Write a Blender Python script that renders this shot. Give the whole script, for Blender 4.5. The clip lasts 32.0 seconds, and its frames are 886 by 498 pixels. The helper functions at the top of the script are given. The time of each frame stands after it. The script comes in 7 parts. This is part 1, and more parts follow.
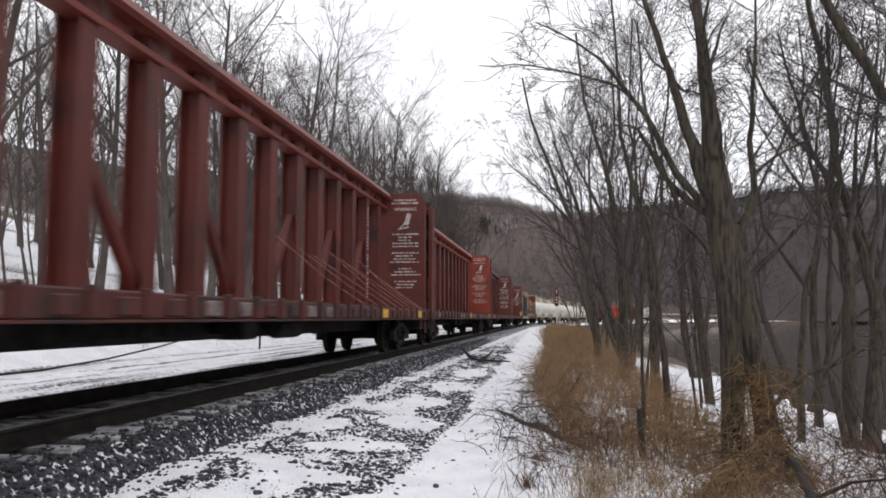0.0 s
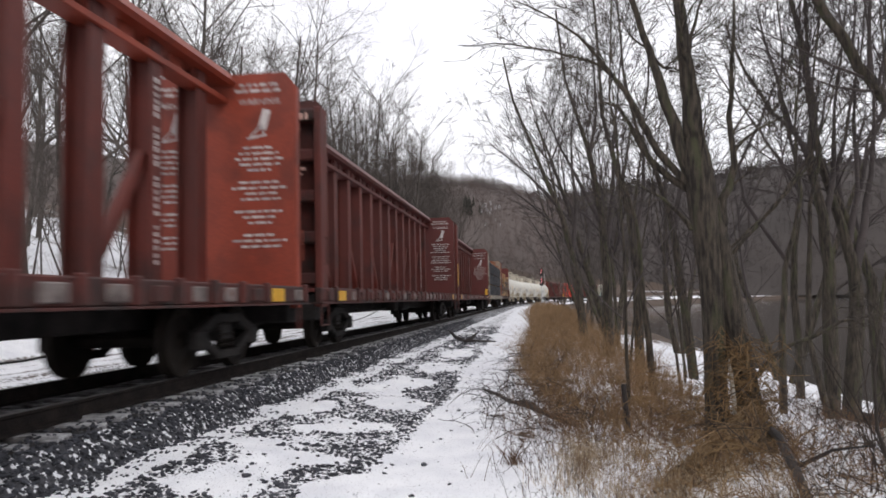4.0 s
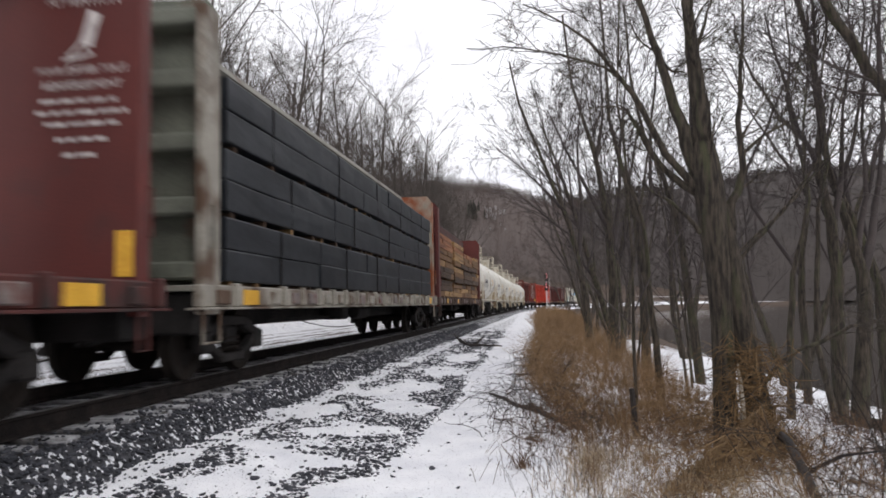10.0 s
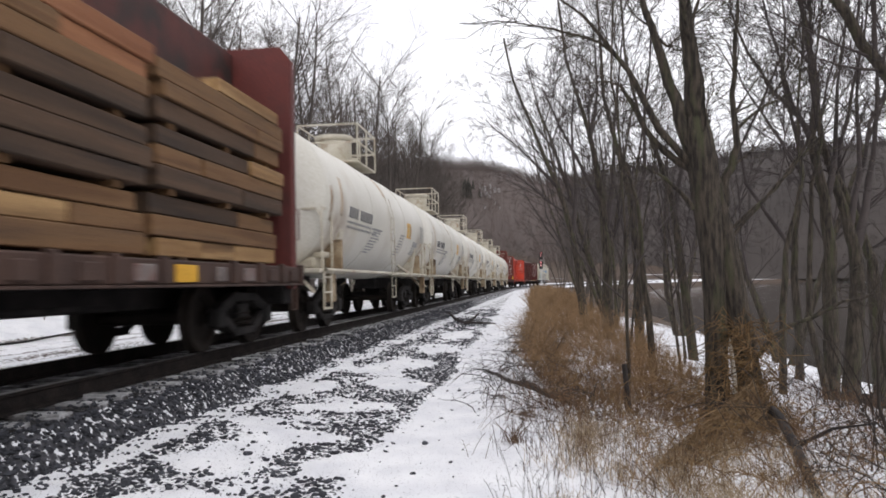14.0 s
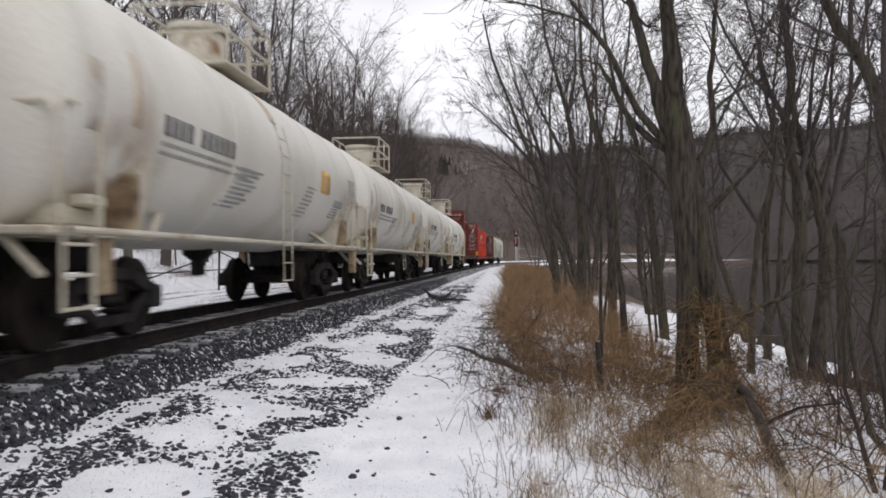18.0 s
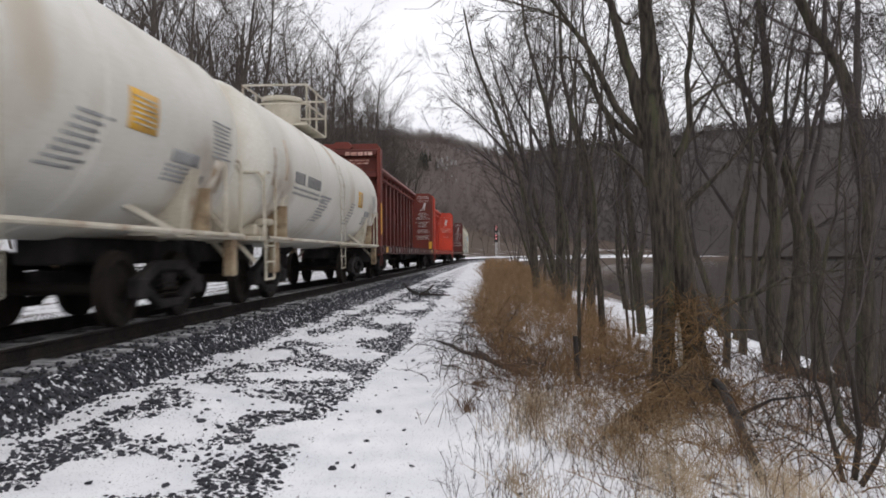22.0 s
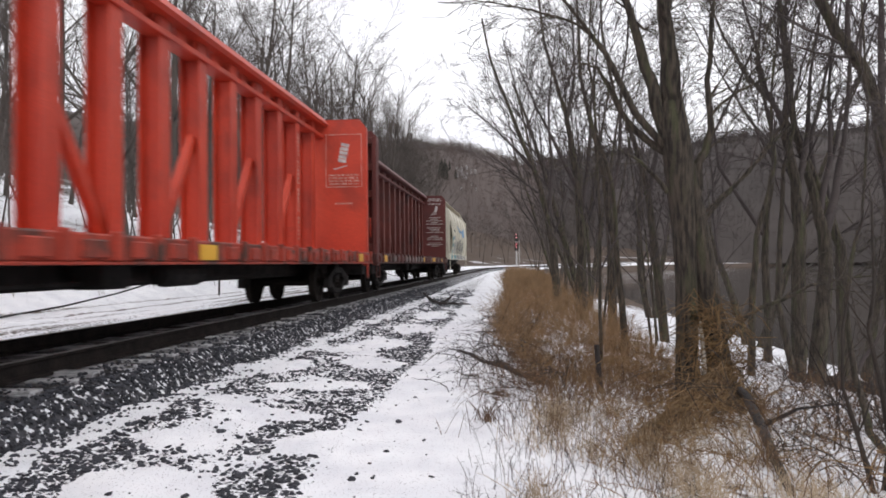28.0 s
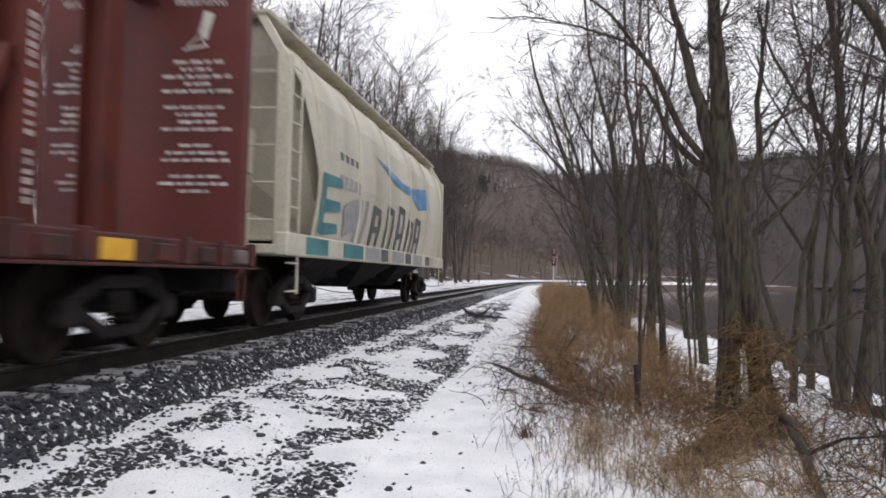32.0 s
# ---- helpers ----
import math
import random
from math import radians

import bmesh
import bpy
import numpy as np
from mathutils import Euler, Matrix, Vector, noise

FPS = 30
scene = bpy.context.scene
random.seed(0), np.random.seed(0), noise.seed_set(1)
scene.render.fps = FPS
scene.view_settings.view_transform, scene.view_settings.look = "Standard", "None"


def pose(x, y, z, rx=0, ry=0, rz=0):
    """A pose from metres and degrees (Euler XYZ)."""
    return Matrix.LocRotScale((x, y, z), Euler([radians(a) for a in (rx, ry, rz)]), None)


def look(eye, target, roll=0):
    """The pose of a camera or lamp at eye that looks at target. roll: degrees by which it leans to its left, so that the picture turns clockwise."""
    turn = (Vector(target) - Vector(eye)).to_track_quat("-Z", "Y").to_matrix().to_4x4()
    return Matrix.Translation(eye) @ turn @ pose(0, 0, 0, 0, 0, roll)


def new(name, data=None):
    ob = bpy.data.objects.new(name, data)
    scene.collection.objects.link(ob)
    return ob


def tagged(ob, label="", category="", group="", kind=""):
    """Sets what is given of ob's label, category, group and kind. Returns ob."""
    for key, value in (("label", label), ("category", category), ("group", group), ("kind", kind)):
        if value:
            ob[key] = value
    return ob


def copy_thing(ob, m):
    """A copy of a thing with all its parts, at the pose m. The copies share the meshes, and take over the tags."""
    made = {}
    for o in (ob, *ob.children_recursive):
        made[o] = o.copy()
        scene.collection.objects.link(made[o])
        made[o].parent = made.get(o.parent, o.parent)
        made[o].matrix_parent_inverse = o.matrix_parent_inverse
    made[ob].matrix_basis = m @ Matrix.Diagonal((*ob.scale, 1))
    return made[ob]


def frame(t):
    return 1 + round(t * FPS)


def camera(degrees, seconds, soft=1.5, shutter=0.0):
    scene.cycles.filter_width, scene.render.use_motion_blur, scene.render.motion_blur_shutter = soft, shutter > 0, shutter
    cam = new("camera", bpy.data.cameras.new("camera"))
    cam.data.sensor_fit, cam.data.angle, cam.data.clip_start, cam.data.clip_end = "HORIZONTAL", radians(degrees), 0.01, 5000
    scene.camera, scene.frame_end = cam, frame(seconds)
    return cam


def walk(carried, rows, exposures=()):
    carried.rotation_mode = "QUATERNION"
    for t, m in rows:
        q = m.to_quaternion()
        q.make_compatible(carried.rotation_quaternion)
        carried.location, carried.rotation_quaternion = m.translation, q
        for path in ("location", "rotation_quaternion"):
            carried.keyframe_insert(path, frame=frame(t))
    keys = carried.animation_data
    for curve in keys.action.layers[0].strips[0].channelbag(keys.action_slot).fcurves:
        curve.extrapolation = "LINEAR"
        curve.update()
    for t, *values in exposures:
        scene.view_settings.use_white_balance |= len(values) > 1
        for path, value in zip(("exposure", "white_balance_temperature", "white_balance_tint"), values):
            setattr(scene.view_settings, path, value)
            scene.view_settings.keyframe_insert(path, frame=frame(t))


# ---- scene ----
cam = camera(59.6, 32.0, soft=1.7, shutter=0.6)
PATH = [
    (0.0, 0.001, 0.000, 0.800, 8.20, 5.10, -0.00),
    (0.5, 0.010, -0.006, 0.800, 8.35, 5.62, 0.18),
    (1.0, 0.010, -0.006, 0.800, 8.70, 5.53, 0.31),
    (1.5, 0.009, -0.017, 0.788, 8.47, 5.24, 0.27),
    (2.0, 0.007, -0.017, 0.793, 7.90, 4.48, 0.27),
    (2.5, 0.004, -0.008, 0.786, 8.42, 3.98, 0.80),
    (3.0, -0.007, -0.032, 0.791, 8.40, 4.34, 0.90),
    (3.5, 0.001, -0.025, 0.793, 7.96, 4.25, 1.27),
    (4.0, 0.015, -0.013, 0.782, 7.15, 3.76, 1.24),
    (4.5, 0.027, 0.004, 0.788, 7.11, 3.95, 0.78),
    (6.5, -0.011, 0.022, 0.773, 6.62, 4.14, 0.97),
    (7.0, 0.001, 0.017, 0.766, 6.26, 5.02, 0.44),
    (7.5, -0.011, -0.012, 0.762, 6.85, 4.55, 0.21),
    (8.0, -0.013, 0.016, 0.755, 6.50, 4.29, -0.08),
    (8.5, -0.012, -0.008, 0.763, 7.15, 3.51, 0.62),
    (9.0, -0.019, -0.022, 0.758, 7.34, 4.29, 0.80),
    (9.5, -0.026, -0.010, 0.765, 7.15, 4.55, 1.04),
    (10.0, -0.025, -0.005, 0.767, 7.49, 4.11, 1.06),
    (10.5, -0.021, -0.003, 0.770, 8.42, 4.64, 1.34),
    (11.0, -0.021, -0.005, 0.769, 8.45, 4.44, 1.91),
    (11.5, -0.021, -0.005, 0.767, 8.66, 4.85, 2.31),
    (12.0, -0.012, -0.009, 0.754, 8.24, 4.23, 2.64),
    (12.5, -0.006, 0.000, 0.753, 7.72, 3.78, 2.59),
    (13.0, -0.002, 0.011, 0.749, 7.69, 3.57, 2.23),
    (13.5, -0.008, 0.003, 0.743, 7.47, 2.32, 1.80),
    (14.0, -0.007, 0.024, 0.739, 7.11, 2.53, 1.21),
    (14.5, -0.013, 0.014, 0.740, 6.85, 1.55, 1.52),
    (16.5, -0.019, 0.046, 0.752, 5.83, 1.39, 1.19),
    (17.0, -0.028, 0.021, 0.748, 5.33, 1.77, 0.63),
    (17.5, -0.026, -0.008, 0.747, 4.91, 1.48, 0.39),
    (18.0, -0.023, 0.024, 0.746, 5.25, 0.74, 0.38),
    (18.5, -0.018, 0.029, 0.741, 4.90, 0.42, 0.75),
    (19.0, -0.016, 0.030, 0.739, 4.98, 0.87, 0.30),
    (19.5, -0.030, -0.009, 0.743, 4.42, -0.11, 0.57),
    (20.0, -0.021, -0.003, 0.732, 4.72, -0.18, 0.16),
    (20.5, -0.017, -0.012, 0.733, 3.28, -0.58, -0.38),
    (21.0, -0.019, -0.023, 0.733, 3.58, -0.95, 0.15),
    (21.5, -0.010, -0.024, 0.726, 3.99, -1.32, 0.33),
    (22.0, -0.014, -0.031, 0.735, 3.78, 0.40, 0.22),
    (22.5, -0.024, -0.032, 0.738, 3.80, 0.84, 0.13),
    (23.0, -0.033, -0.057, 0.734, 3.88, -0.11, 0.49),
    (23.5, -0.023, -0.024, 0.734, 4.64, 0.74, 0.76),
    (24.0, -0.023, -0.027, 0.742, 5.01, 1.27, 0.03),
    (24.5, -0.021, -0.021, 0.744, 5.49, 1.75, 0.38),
    (26.5, -0.009, 0.016, 0.729, 6.83, 1.26, -0.31),
    (27.0, -0.006, 0.015, 0.731, 6.19, 1.07, 0.48),
    (27.5, -0.014, -0.002, 0.736, 6.10, 0.83, 0.61),
    (28.0, -0.003, 0.009, 0.731, 5.29, 1.08, 0.64),
    (28.5, -0.001, 0.018, 0.722, 5.30, 0.67, -0.11),
    (29.0, -0.014, 0.011, 0.730, 5.52, 1.23, -0.10),
    (29.5, -0.008, 0.013, 0.736, 5.51, 1.04, -0.31),
    (30.0, -0.013, 0.010, 0.735, 5.69, 1.77, -0.57),
    (30.5, -0.015, -0.002, 0.723, 5.36, 0.85, -0.86),
    (31.0, -0.031, -0.017, 0.728, 5.98, 1.02, -1.88),
    (31.5, -0.043, -0.004, 0.737, 6.65, 1.97, -1.98),
    (32.0, -0.055, -0.028, 0.743, 7.96, 1.94, -1.38),
]
walk(cam, [(t, pose(x, y, z, 90 + pitch, roll, yaw)) for t, x, y, z, yaw, pitch, roll in PATH],
     [(0, 0.02), (4, 0.02), (8, 0.07), (10, 0.0), (13, 0.10), (15, 0.08), (18, -0.16), (22, -0.16), (24, -0.09), (27, 0.09), (30, 0.08), (32, 0.02)])

# ---- light: a low overcast winter sky ----
SUN_UP, SUN_TURN = 32.0, 150.0
world = bpy.data.worlds.new("world")
scene.world = world
world.use_nodes = True
wn, wl = world.node_tree.nodes, world.node_tree.links
wn.clear()
w_out, w_bg = wn.new("ShaderNodeOutputWorld"), wn.new("ShaderNodeBackground")
w_sky = wn.new("ShaderNodeTexSky")
w_sky.sky_type, w_sky.sun_disc = "NISHITA", False
w_sky.sun_elevation, w_sky.sun_rotation = radians(SUN_UP), radians(SUN_TURN)
w_co, w_map = wn.new("ShaderNodeTexCoord"), wn.new("ShaderNodeMapping")
w_map.inputs["Scale"].default_value = (1.6, 1.6, 5.0)
w_noise, w_ramp, w_mix = wn.new("ShaderNodeTexNoise"), wn.new("ShaderNodeValToRGB"), wn.new("ShaderNodeMix")
w_dim = wn.new("ShaderNodeVectorMath")
w_dim.operation = "SCALE"
w_dim.inputs["Scale"].default_value = 0.10
w_noise.inputs["Scale"].default_value, w_noise.inputs["Detail"].default_value = 1.5, 7.0
w_ramp.color_ramp.elements[0].position, w_ramp.color_ramp.elements[0].color = 0.34, (0.80, 0.785, 0.85, 1)
w_ramp.color_ramp.elements[1].position, w_ramp.color_ramp.elements[1].color = 0.56, (1.12, 1.11, 1.15, 1)
w_mix.data_type = "RGBA"
w_mix.inputs["Factor"].default_value = 0.93
wl.new(w_co.outputs["Generated"], w_map.inputs["Vector"])
wl.new(w_map.outputs["Vector"], w_noise.inputs["Vector"])
wl.new(w_noise.outputs["Fac"], w_ramp.inputs["Fac"])
wl.new(w_sky.outputs["Color"], w_dim.inputs[0])
wl.new(w_dim.outputs["Vector"], w_mix.inputs["A"])
wl.new(w_ramp.outputs["Color"], w_mix.inputs["B"])
wl.new(w_mix.outputs["Result"], w_bg.inputs["Color"])
w_bg.inputs["Strength"].default_value = 1.15
wl.new(w_bg.outputs["Background"], w_out.inputs["Surface"])
sun = new("sun", bpy.data.lights.new("sun", "SUN"))
sun.data.energy, sun.data.angle, sun.data.color = 0.5, radians(20), (1.0, 0.97, 0.93)
sun.matrix_world = look((0, 0, 60), (-60 * math.sin(radians(SUN_TURN)) / math.tan(radians(SUN_UP)), -60 * math.cos(radians(SUN_TURN)) / math.tan(radians(SUN_UP)), 0))


# ---- materials ----
def mat(name, c1, c2, scale=2.0, rough=0.75, metal=0.0, bump=0.25, fine=40.0, stretch=(1, 1, 1), stain=None, spec=0.5, dist=0.02):
    """Two-tone surface: broad blotches, fine grain, relief; stain = (colour, scale, from, to)."""
    m = bpy.data.materials.new(name)
    m.use_nodes = True
    n, l = m.node_tree.nodes, m.node_tree.links
    b = n["Principled BSDF"]
    co, info, mp, add = n.new("ShaderNodeTexCoord"), n.new("ShaderNodeObjectInfo"), n.new("ShaderNodeMapping"), n.new("ShaderNodeVectorMath")
    mul = n.new("ShaderNodeMath")
    mul.operation, mul.inputs[1].default_value = "MULTIPLY", 37.0
    l.new(info.outputs["Random"], mul.inputs[0])
    l.new(co.outputs["Object"], add.inputs[0])
    l.new(mul.outputs[0], add.inputs[1])
    mp.inputs["Scale"].default_value = stretch
    l.new(add.outputs[0], mp.inputs["Vector"])
    broad, grain, ramp = n.new("ShaderNodeTexNoise"), n.new("ShaderNodeTexNoise"), n.new("ShaderNodeValToRGB")
    broad.inputs["Scale"].default_value, broad.inputs["Detail"].default_value = scale, 5.0
    grain.inputs["Scale"].default_value, grain.inputs["Detail"].default_value = fine, 4.0
    for t in (broad, grain):
        l.new(mp.outputs["Vector"], t.inputs["Vector"])
    ramp.color_ramp.elements[0].position, ramp.color_ramp.elements[1].position = 0.34, 0.66
    ramp.color_ramp.elements[0].color, ramp.color_ramp.elements[1].color = (*c1, 1), (*c2, 1)
    l.new(broad.outputs["Fac"], ramp.inputs["Fac"])
    tone = n.new("ShaderNodeMix")
    tone.data_type, tone.blend_type = "RGBA", "OVERLAY"
    tone.inputs["Factor"].default_value = 0.45
    l.new(ramp.outputs["Color"], tone.inputs["A"])
    l.new(grain.outputs["Fac"], tone.inputs["B"])
    last = tone.outputs["Result"]
    if stain:
        sn, sr, sm = n.new("ShaderNodeTexNoise"), n.new("ShaderNodeValToRGB"), n.new("ShaderNodeMix")
        sn.inputs["Scale"].default_value, sn.inputs["Detail"].default_value = stain[1], 6.0
        l.new(mp.outputs["Vector"], sn.inputs["Vector"])
        sr.color_ramp.elements[0].position, sr.color_ramp.elements[1].position = stain[2], stain[3]
        l.new(sn.outputs["Fac"], sr.inputs["Fac"])
        sm.data_type = "RGBA"
        l.new(sr.outputs["Color"], sm.inputs["Factor"])
        l.new(last, sm.inputs["A"])
        sm.inputs["B"].default_value = (*stain[0], 1)
        last = sm.outputs["Result"]
    l.new(last, b.inputs["Base Color"])
    b.inputs["Roughness"].default_value, b.inputs["Metallic"].default_value = rough, metal
    b.inputs["Specular IOR Level"].default_value = spec
    if bump:
        bp = n.new("ShaderNodeBump")
        bp.inputs["Strength"].default_value, bp.inputs["Distance"].default_value = bump, dist
        l.new(grain.outputs["Fac"], bp.inputs["Height"])
        l.new(bp.outputs["Normal"], b.inputs["Normal"])
    return m


RUST = (0.10, 0.035, 0.018)
M_RED = mat("oxide_red_paint", (0.125, 0.019, 0.010), (0.185, 0.029, 0.015), 0.7, 0.6, stain=((0.075, 0.018, 0.012), 1.4, 0.52, 0.78), bump=0.12)
# oxide red darkened: the shade on the backlit spine is in the colour
M_SPINE = mat("shaded_red_spine", (0.080, 0.014, 0.009), (0.128, 0.021, 0.013), 0.7, 0.65, stain=((0.035, 0.011, 0.009), 1.4, 0.50, 0.78), bump=0.12)
M_MAROON = mat("maroon_paint", (0.082, 0.014, 0.011), (0.118, 0.020, 0.015), 0.7, 0.6, stain=((0.055, 0.016, 0.014), 1.4, 0.52, 0.78), bump=0.12)
M_BRIGHT = mat("bright_red_paint", (0.42, 0.036, 0.015), (0.56, 0.056, 0.023), 0.7, 0.55, stain=((0.20, 0.026, 0.015), 1.0, 0.52, 0.80), bump=0.1)
M_DULL = mat("faded_white_paint", (0.19, 0.175, 0.145), (0.36, 0.335, 0.285), 1.5, 0.7, stain=((0.085, 0.048, 0.028), 1.3, 0.48, 0.62), bump=0.2)
M_PALE = mat("pale_green_paint", (0.095, 0.10, 0.078), (0.19, 0.20, 0.16), 1.2, 0.7, stain=((0.16, 0.065, 0.03), 1.1, 0.56, 0.70), bump=0.2)
M_ORANGE = mat("orange_red_paint", (0.19, 0.029, 0.013), (0.27, 0.042, 0.018), 0.7, 0.6, stain=((0.11, 0.022, 0.013), 1.2, 0.52, 0.78), bump=0.12)
M_TAN = mat("weathered_tan_paint", (0.15, 0.145, 0.12), (0.23, 0.22, 0.185), 1.2, 0.75, stain=(RUST, 2.0, 0.60, 0.78))
M_GRIME = mat("grimy_brown_sill", (0.035, 0.018, 0.013), (0.065, 0.034, 0.024), 2.0, 0.8)
# grime of the side sills; also the recess shade painted on near bulkheads
M_SILL = mat("grimy_shaded_red", (0.045, 0.010, 0.008), (0.090, 0.017, 0.012), 1.6, 0.7, stain=((0.020, 0.011, 0.009), 2.2, 0.46, 0.66), bump=0.2)
M_BRIGHT_SILL = mat("grimy_bright_red_sill", (0.24, 0.026, 0.013), (0.38, 0.040, 0.018), 1.4, 0.65, stain=((0.060, 0.024, 0.016), 2.0, 0.46, 0.62), bump=0.2)
M_DARK = mat("grimy_black_steel", (0.013, 0.012, 0.012), (0.030, 0.027, 0.026), 3.0, 0.85, bump=0.3, spec=0.12)
M_WHEEL = mat("wheel_steel", (0.011, 0.009, 0.008), (0.022, 0.017, 0.014), 4.0, 0.8, spec=0.15)
M_RUSTEND = mat("rusted_white_paint", (0.28, 0.25, 0.20), (0.44, 0.40, 0.32), 1.5, 0.75, stain=((0.25, 0.066, 0.020), 0.9, 0.36, 0.52), bump=0.2)
M_TANK = mat("cream_tank_paint", (0.62, 0.60, 0.53), (0.72, 0.70, 0.64), 0.5, 0.45, stain=((0.46, 0.40, 0.30), 0.7, 0.54, 0.80), bump=0.012, stretch=(1, 1, 0.5))
M_TANKTRIM = mat("dirty_cream_steel", (0.44, 0.40, 0.31), (0.60, 0.56, 0.47), 2.0, 0.6, stain=((0.26, 0.15, 0.08), 2.5, 0.56, 0.75))
M_DIRTY = mat("mud_caked_steel", (0.19, 0.125, 0.070), (0.40, 0.32, 0.215), 2.6, 0.8, stain=((0.07, 0.045, 0.03), 3.0, 0.52, 0.68))
M_RUSTSTAIN = mat("rust_stain", (0.50, 0.38, 0.26), (0.62, 0.55, 0.45), 2.0, 0.7)
M_RUNOFF = mat("brown_run_off", (0.30, 0.20, 0.11), (0.60, 0.56, 0.48), 3.5, 0.7, stain=((0.64, 0.61, 0.55), 2.5, 0.50, 0.62), bump=0.0)
M_HOPPER = mat("pale_hopper_paint", (0.49, 0.46, 0.37), (0.62, 0.59, 0.49), 0.6, 0.55, stain=((0.36, 0.32, 0.25), 0.9, 0.55, 0.8), bump=0.08, stretch=(1, 1, 0.4))
M_TEAL = mat("teal_spray_paint", (0.04, 0.16, 0.18), (0.09, 0.26, 0.28), 2.0, 0.5, bump=0.0)
M_BLUE = mat("blue_spray_paint", (0.07, 0.20, 0.40), (0.13, 0.32, 0.52), 2.0, 0.5, bump=0.0)
M_INK = mat("dark_lettering", (0.07, 0.07, 0.08), (0.13, 0.13, 0.14), 5.0, 0.6, bump=0.0)
M_GREYINK = mat("grey_lettering", (0.26, 0.26, 0.26), (0.36, 0.36, 0.35), 5.0, 0.6, bump=0.0)
M_WHITE = mat("white_lettering", (0.36, 0.31, 0.30), (0.64, 0.60, 0.58), 6.0, 0.6, bump=0.0)
M_FADED = mat("faded_lettering", (0.42, 0.17, 0.13), (0.66, 0.44, 0.38), 5.0, 0.7, bump=0.0)
M_YELLOW = mat("yellow_reflector", (0.62, 0.33, 0.03), (0.76, 0.43, 0.05), 4.0, 0.4, bump=0.0)
M_PLATE = mat("pale_winch_plate", (0.07, 0.05, 0.045), (0.27, 0.235, 0.22), 4.0, 0.6, stain=((0.10, 0.03, 0.02), 4.0, 0.5, 0.7))
M_WRAP = mat("dark_lumber_wrap", (0.012, 0.014, 0.018), (0.026, 0.029, 0.034), 1.2, 0.5, bump=0.5, fine=5.0, stretch=(1, 0.4, 1), spec=0.25)
M_TIMBER = mat("weathered_timber", (0.115, 0.055, 0.022), (0.26, 0.145, 0.062), 0.9, 0.85, bump=0.4, fine=30.0, stretch=(6, 0.35, 6), stain=((0.070, 0.036, 0.018), 0.9, 0.46, 0.68))
M_TIMBER_PALE = mat("sawn_pale_timber", (0.23, 0.125, 0.050), (0.45, 0.285, 0.130), 0.9, 0.85, bump=0.4, fine=30.0, stretch=(6, 0.35, 6), stain=((0.11, 0.058, 0.026), 0.7, 0.50, 0.70))
M_TIMBER_RED = mat("orange_stained_timber", (0.21, 0.080, 0.034), (0.36, 0.165, 0.078), 0.9, 0.85, bump=0.4, fine=30.0, stretch=(6, 0.35, 6), stain=((0.12, 0.05, 0.03), 0.7, 0.50, 0.70))
M_TIMBER_GREY = mat("dark_weathered_timber", (0.030, 0.018, 0.011), (0.090, 0.050, 0.027), 0.9, 0.85, bump=0.4, fine=30.0, stretch=(6, 0.35, 6))
M_RAIL = mat("rail_steel", (0.012, 0.010, 0.010), (0.026, 0.021, 0.019), 5.0, 0.8, spec=0.1)
M_RAILTOP = mat("polished_rail_head", (0.16, 0.155, 0.15), (0.24, 0.235, 0.23), 3.0, 0.4, metal=1.0, bump=0.0)
M_TIE = mat("frosted_tie", (0.10, 0.095, 0.10), (0.42, 0.42, 0.44), 2.2, 0.9, bump=0.5, fine=22.0, stretch=(0.6, 4, 1), stain=((0.035, 0.030, 0.028), 3.0, 0.47, 0.62))
M_FROST = mat("snow_crust", (0.15, 0.15, 0.155), (0.52, 0.525, 0.54), 3.0, 0.9, bump=0.3, stain=((0.06, 0.055, 0.05), 5.0, 0.56, 0.66))
M_CABLE = mat("rusty_wire_rope", (0.20, 0.075, 0.055), (0.32, 0.14, 0.11), 4.0, 0.6, bump=0.0)
M_STONE = mat("ballast_stone", (0.016, 0.017, 0.022), (0.056, 0.058, 0.071), 9.0, 0.85, bump=0.5, fine=60.0)
M_BALLAST = mat("ballast_bed", (0.022, 0.022, 0.026), (0.070, 0.070, 0.080), 14.0, 0.9, bump=1.0, fine=26.0, dist=0.05, stain=((0.82, 0.83, 0.86), 16.0, 0.535, 0.59))
M_BARK = mat("grey_bark", (0.022, 0.017, 0.013), (0.108, 0.086, 0.064), 2.6, 0.9, bump=0.9, fine=14.0, stretch=(9, 9, 1.6), stain=((0.080, 0.084, 0.040), 1.0, 0.52, 0.74), dist=0.05)
M_TWIG = mat("twig_bark", (0.039, 0.031, 0.030), (0.078, 0.063, 0.060), 1.0, 0.9, bump=0.0)
M_WOODS = mat("woods_bark", (0.055, 0.046, 0.041), (0.110, 0.092, 0.080), 0.8, 0.9, bump=0.0)
# wood colour darkened to hold the gloom over the ridge across the river
M_DUSK = mat("shaded_ridge_woods", (0.040, 0.032, 0.029), (0.062, 0.050, 0.045), 0.05, 0.95, bump=0.0)
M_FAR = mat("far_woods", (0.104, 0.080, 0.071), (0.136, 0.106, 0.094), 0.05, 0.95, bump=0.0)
M_LEDGE = mat("snowy_ledge", (0.16, 0.145, 0.14), (0.36, 0.34, 0.34), 0.6, 0.9)
M_EVER = mat("evergreen", (0.016, 0.018, 0.013), (0.030, 0.032, 0.022), 0.4, 0.9, bump=0.0)
M_BRUSH = mat("dead_brush", (0.125, 0.074, 0.034), (0.36, 0.225, 0.112), 2.6, 0.9, bump=0.0)
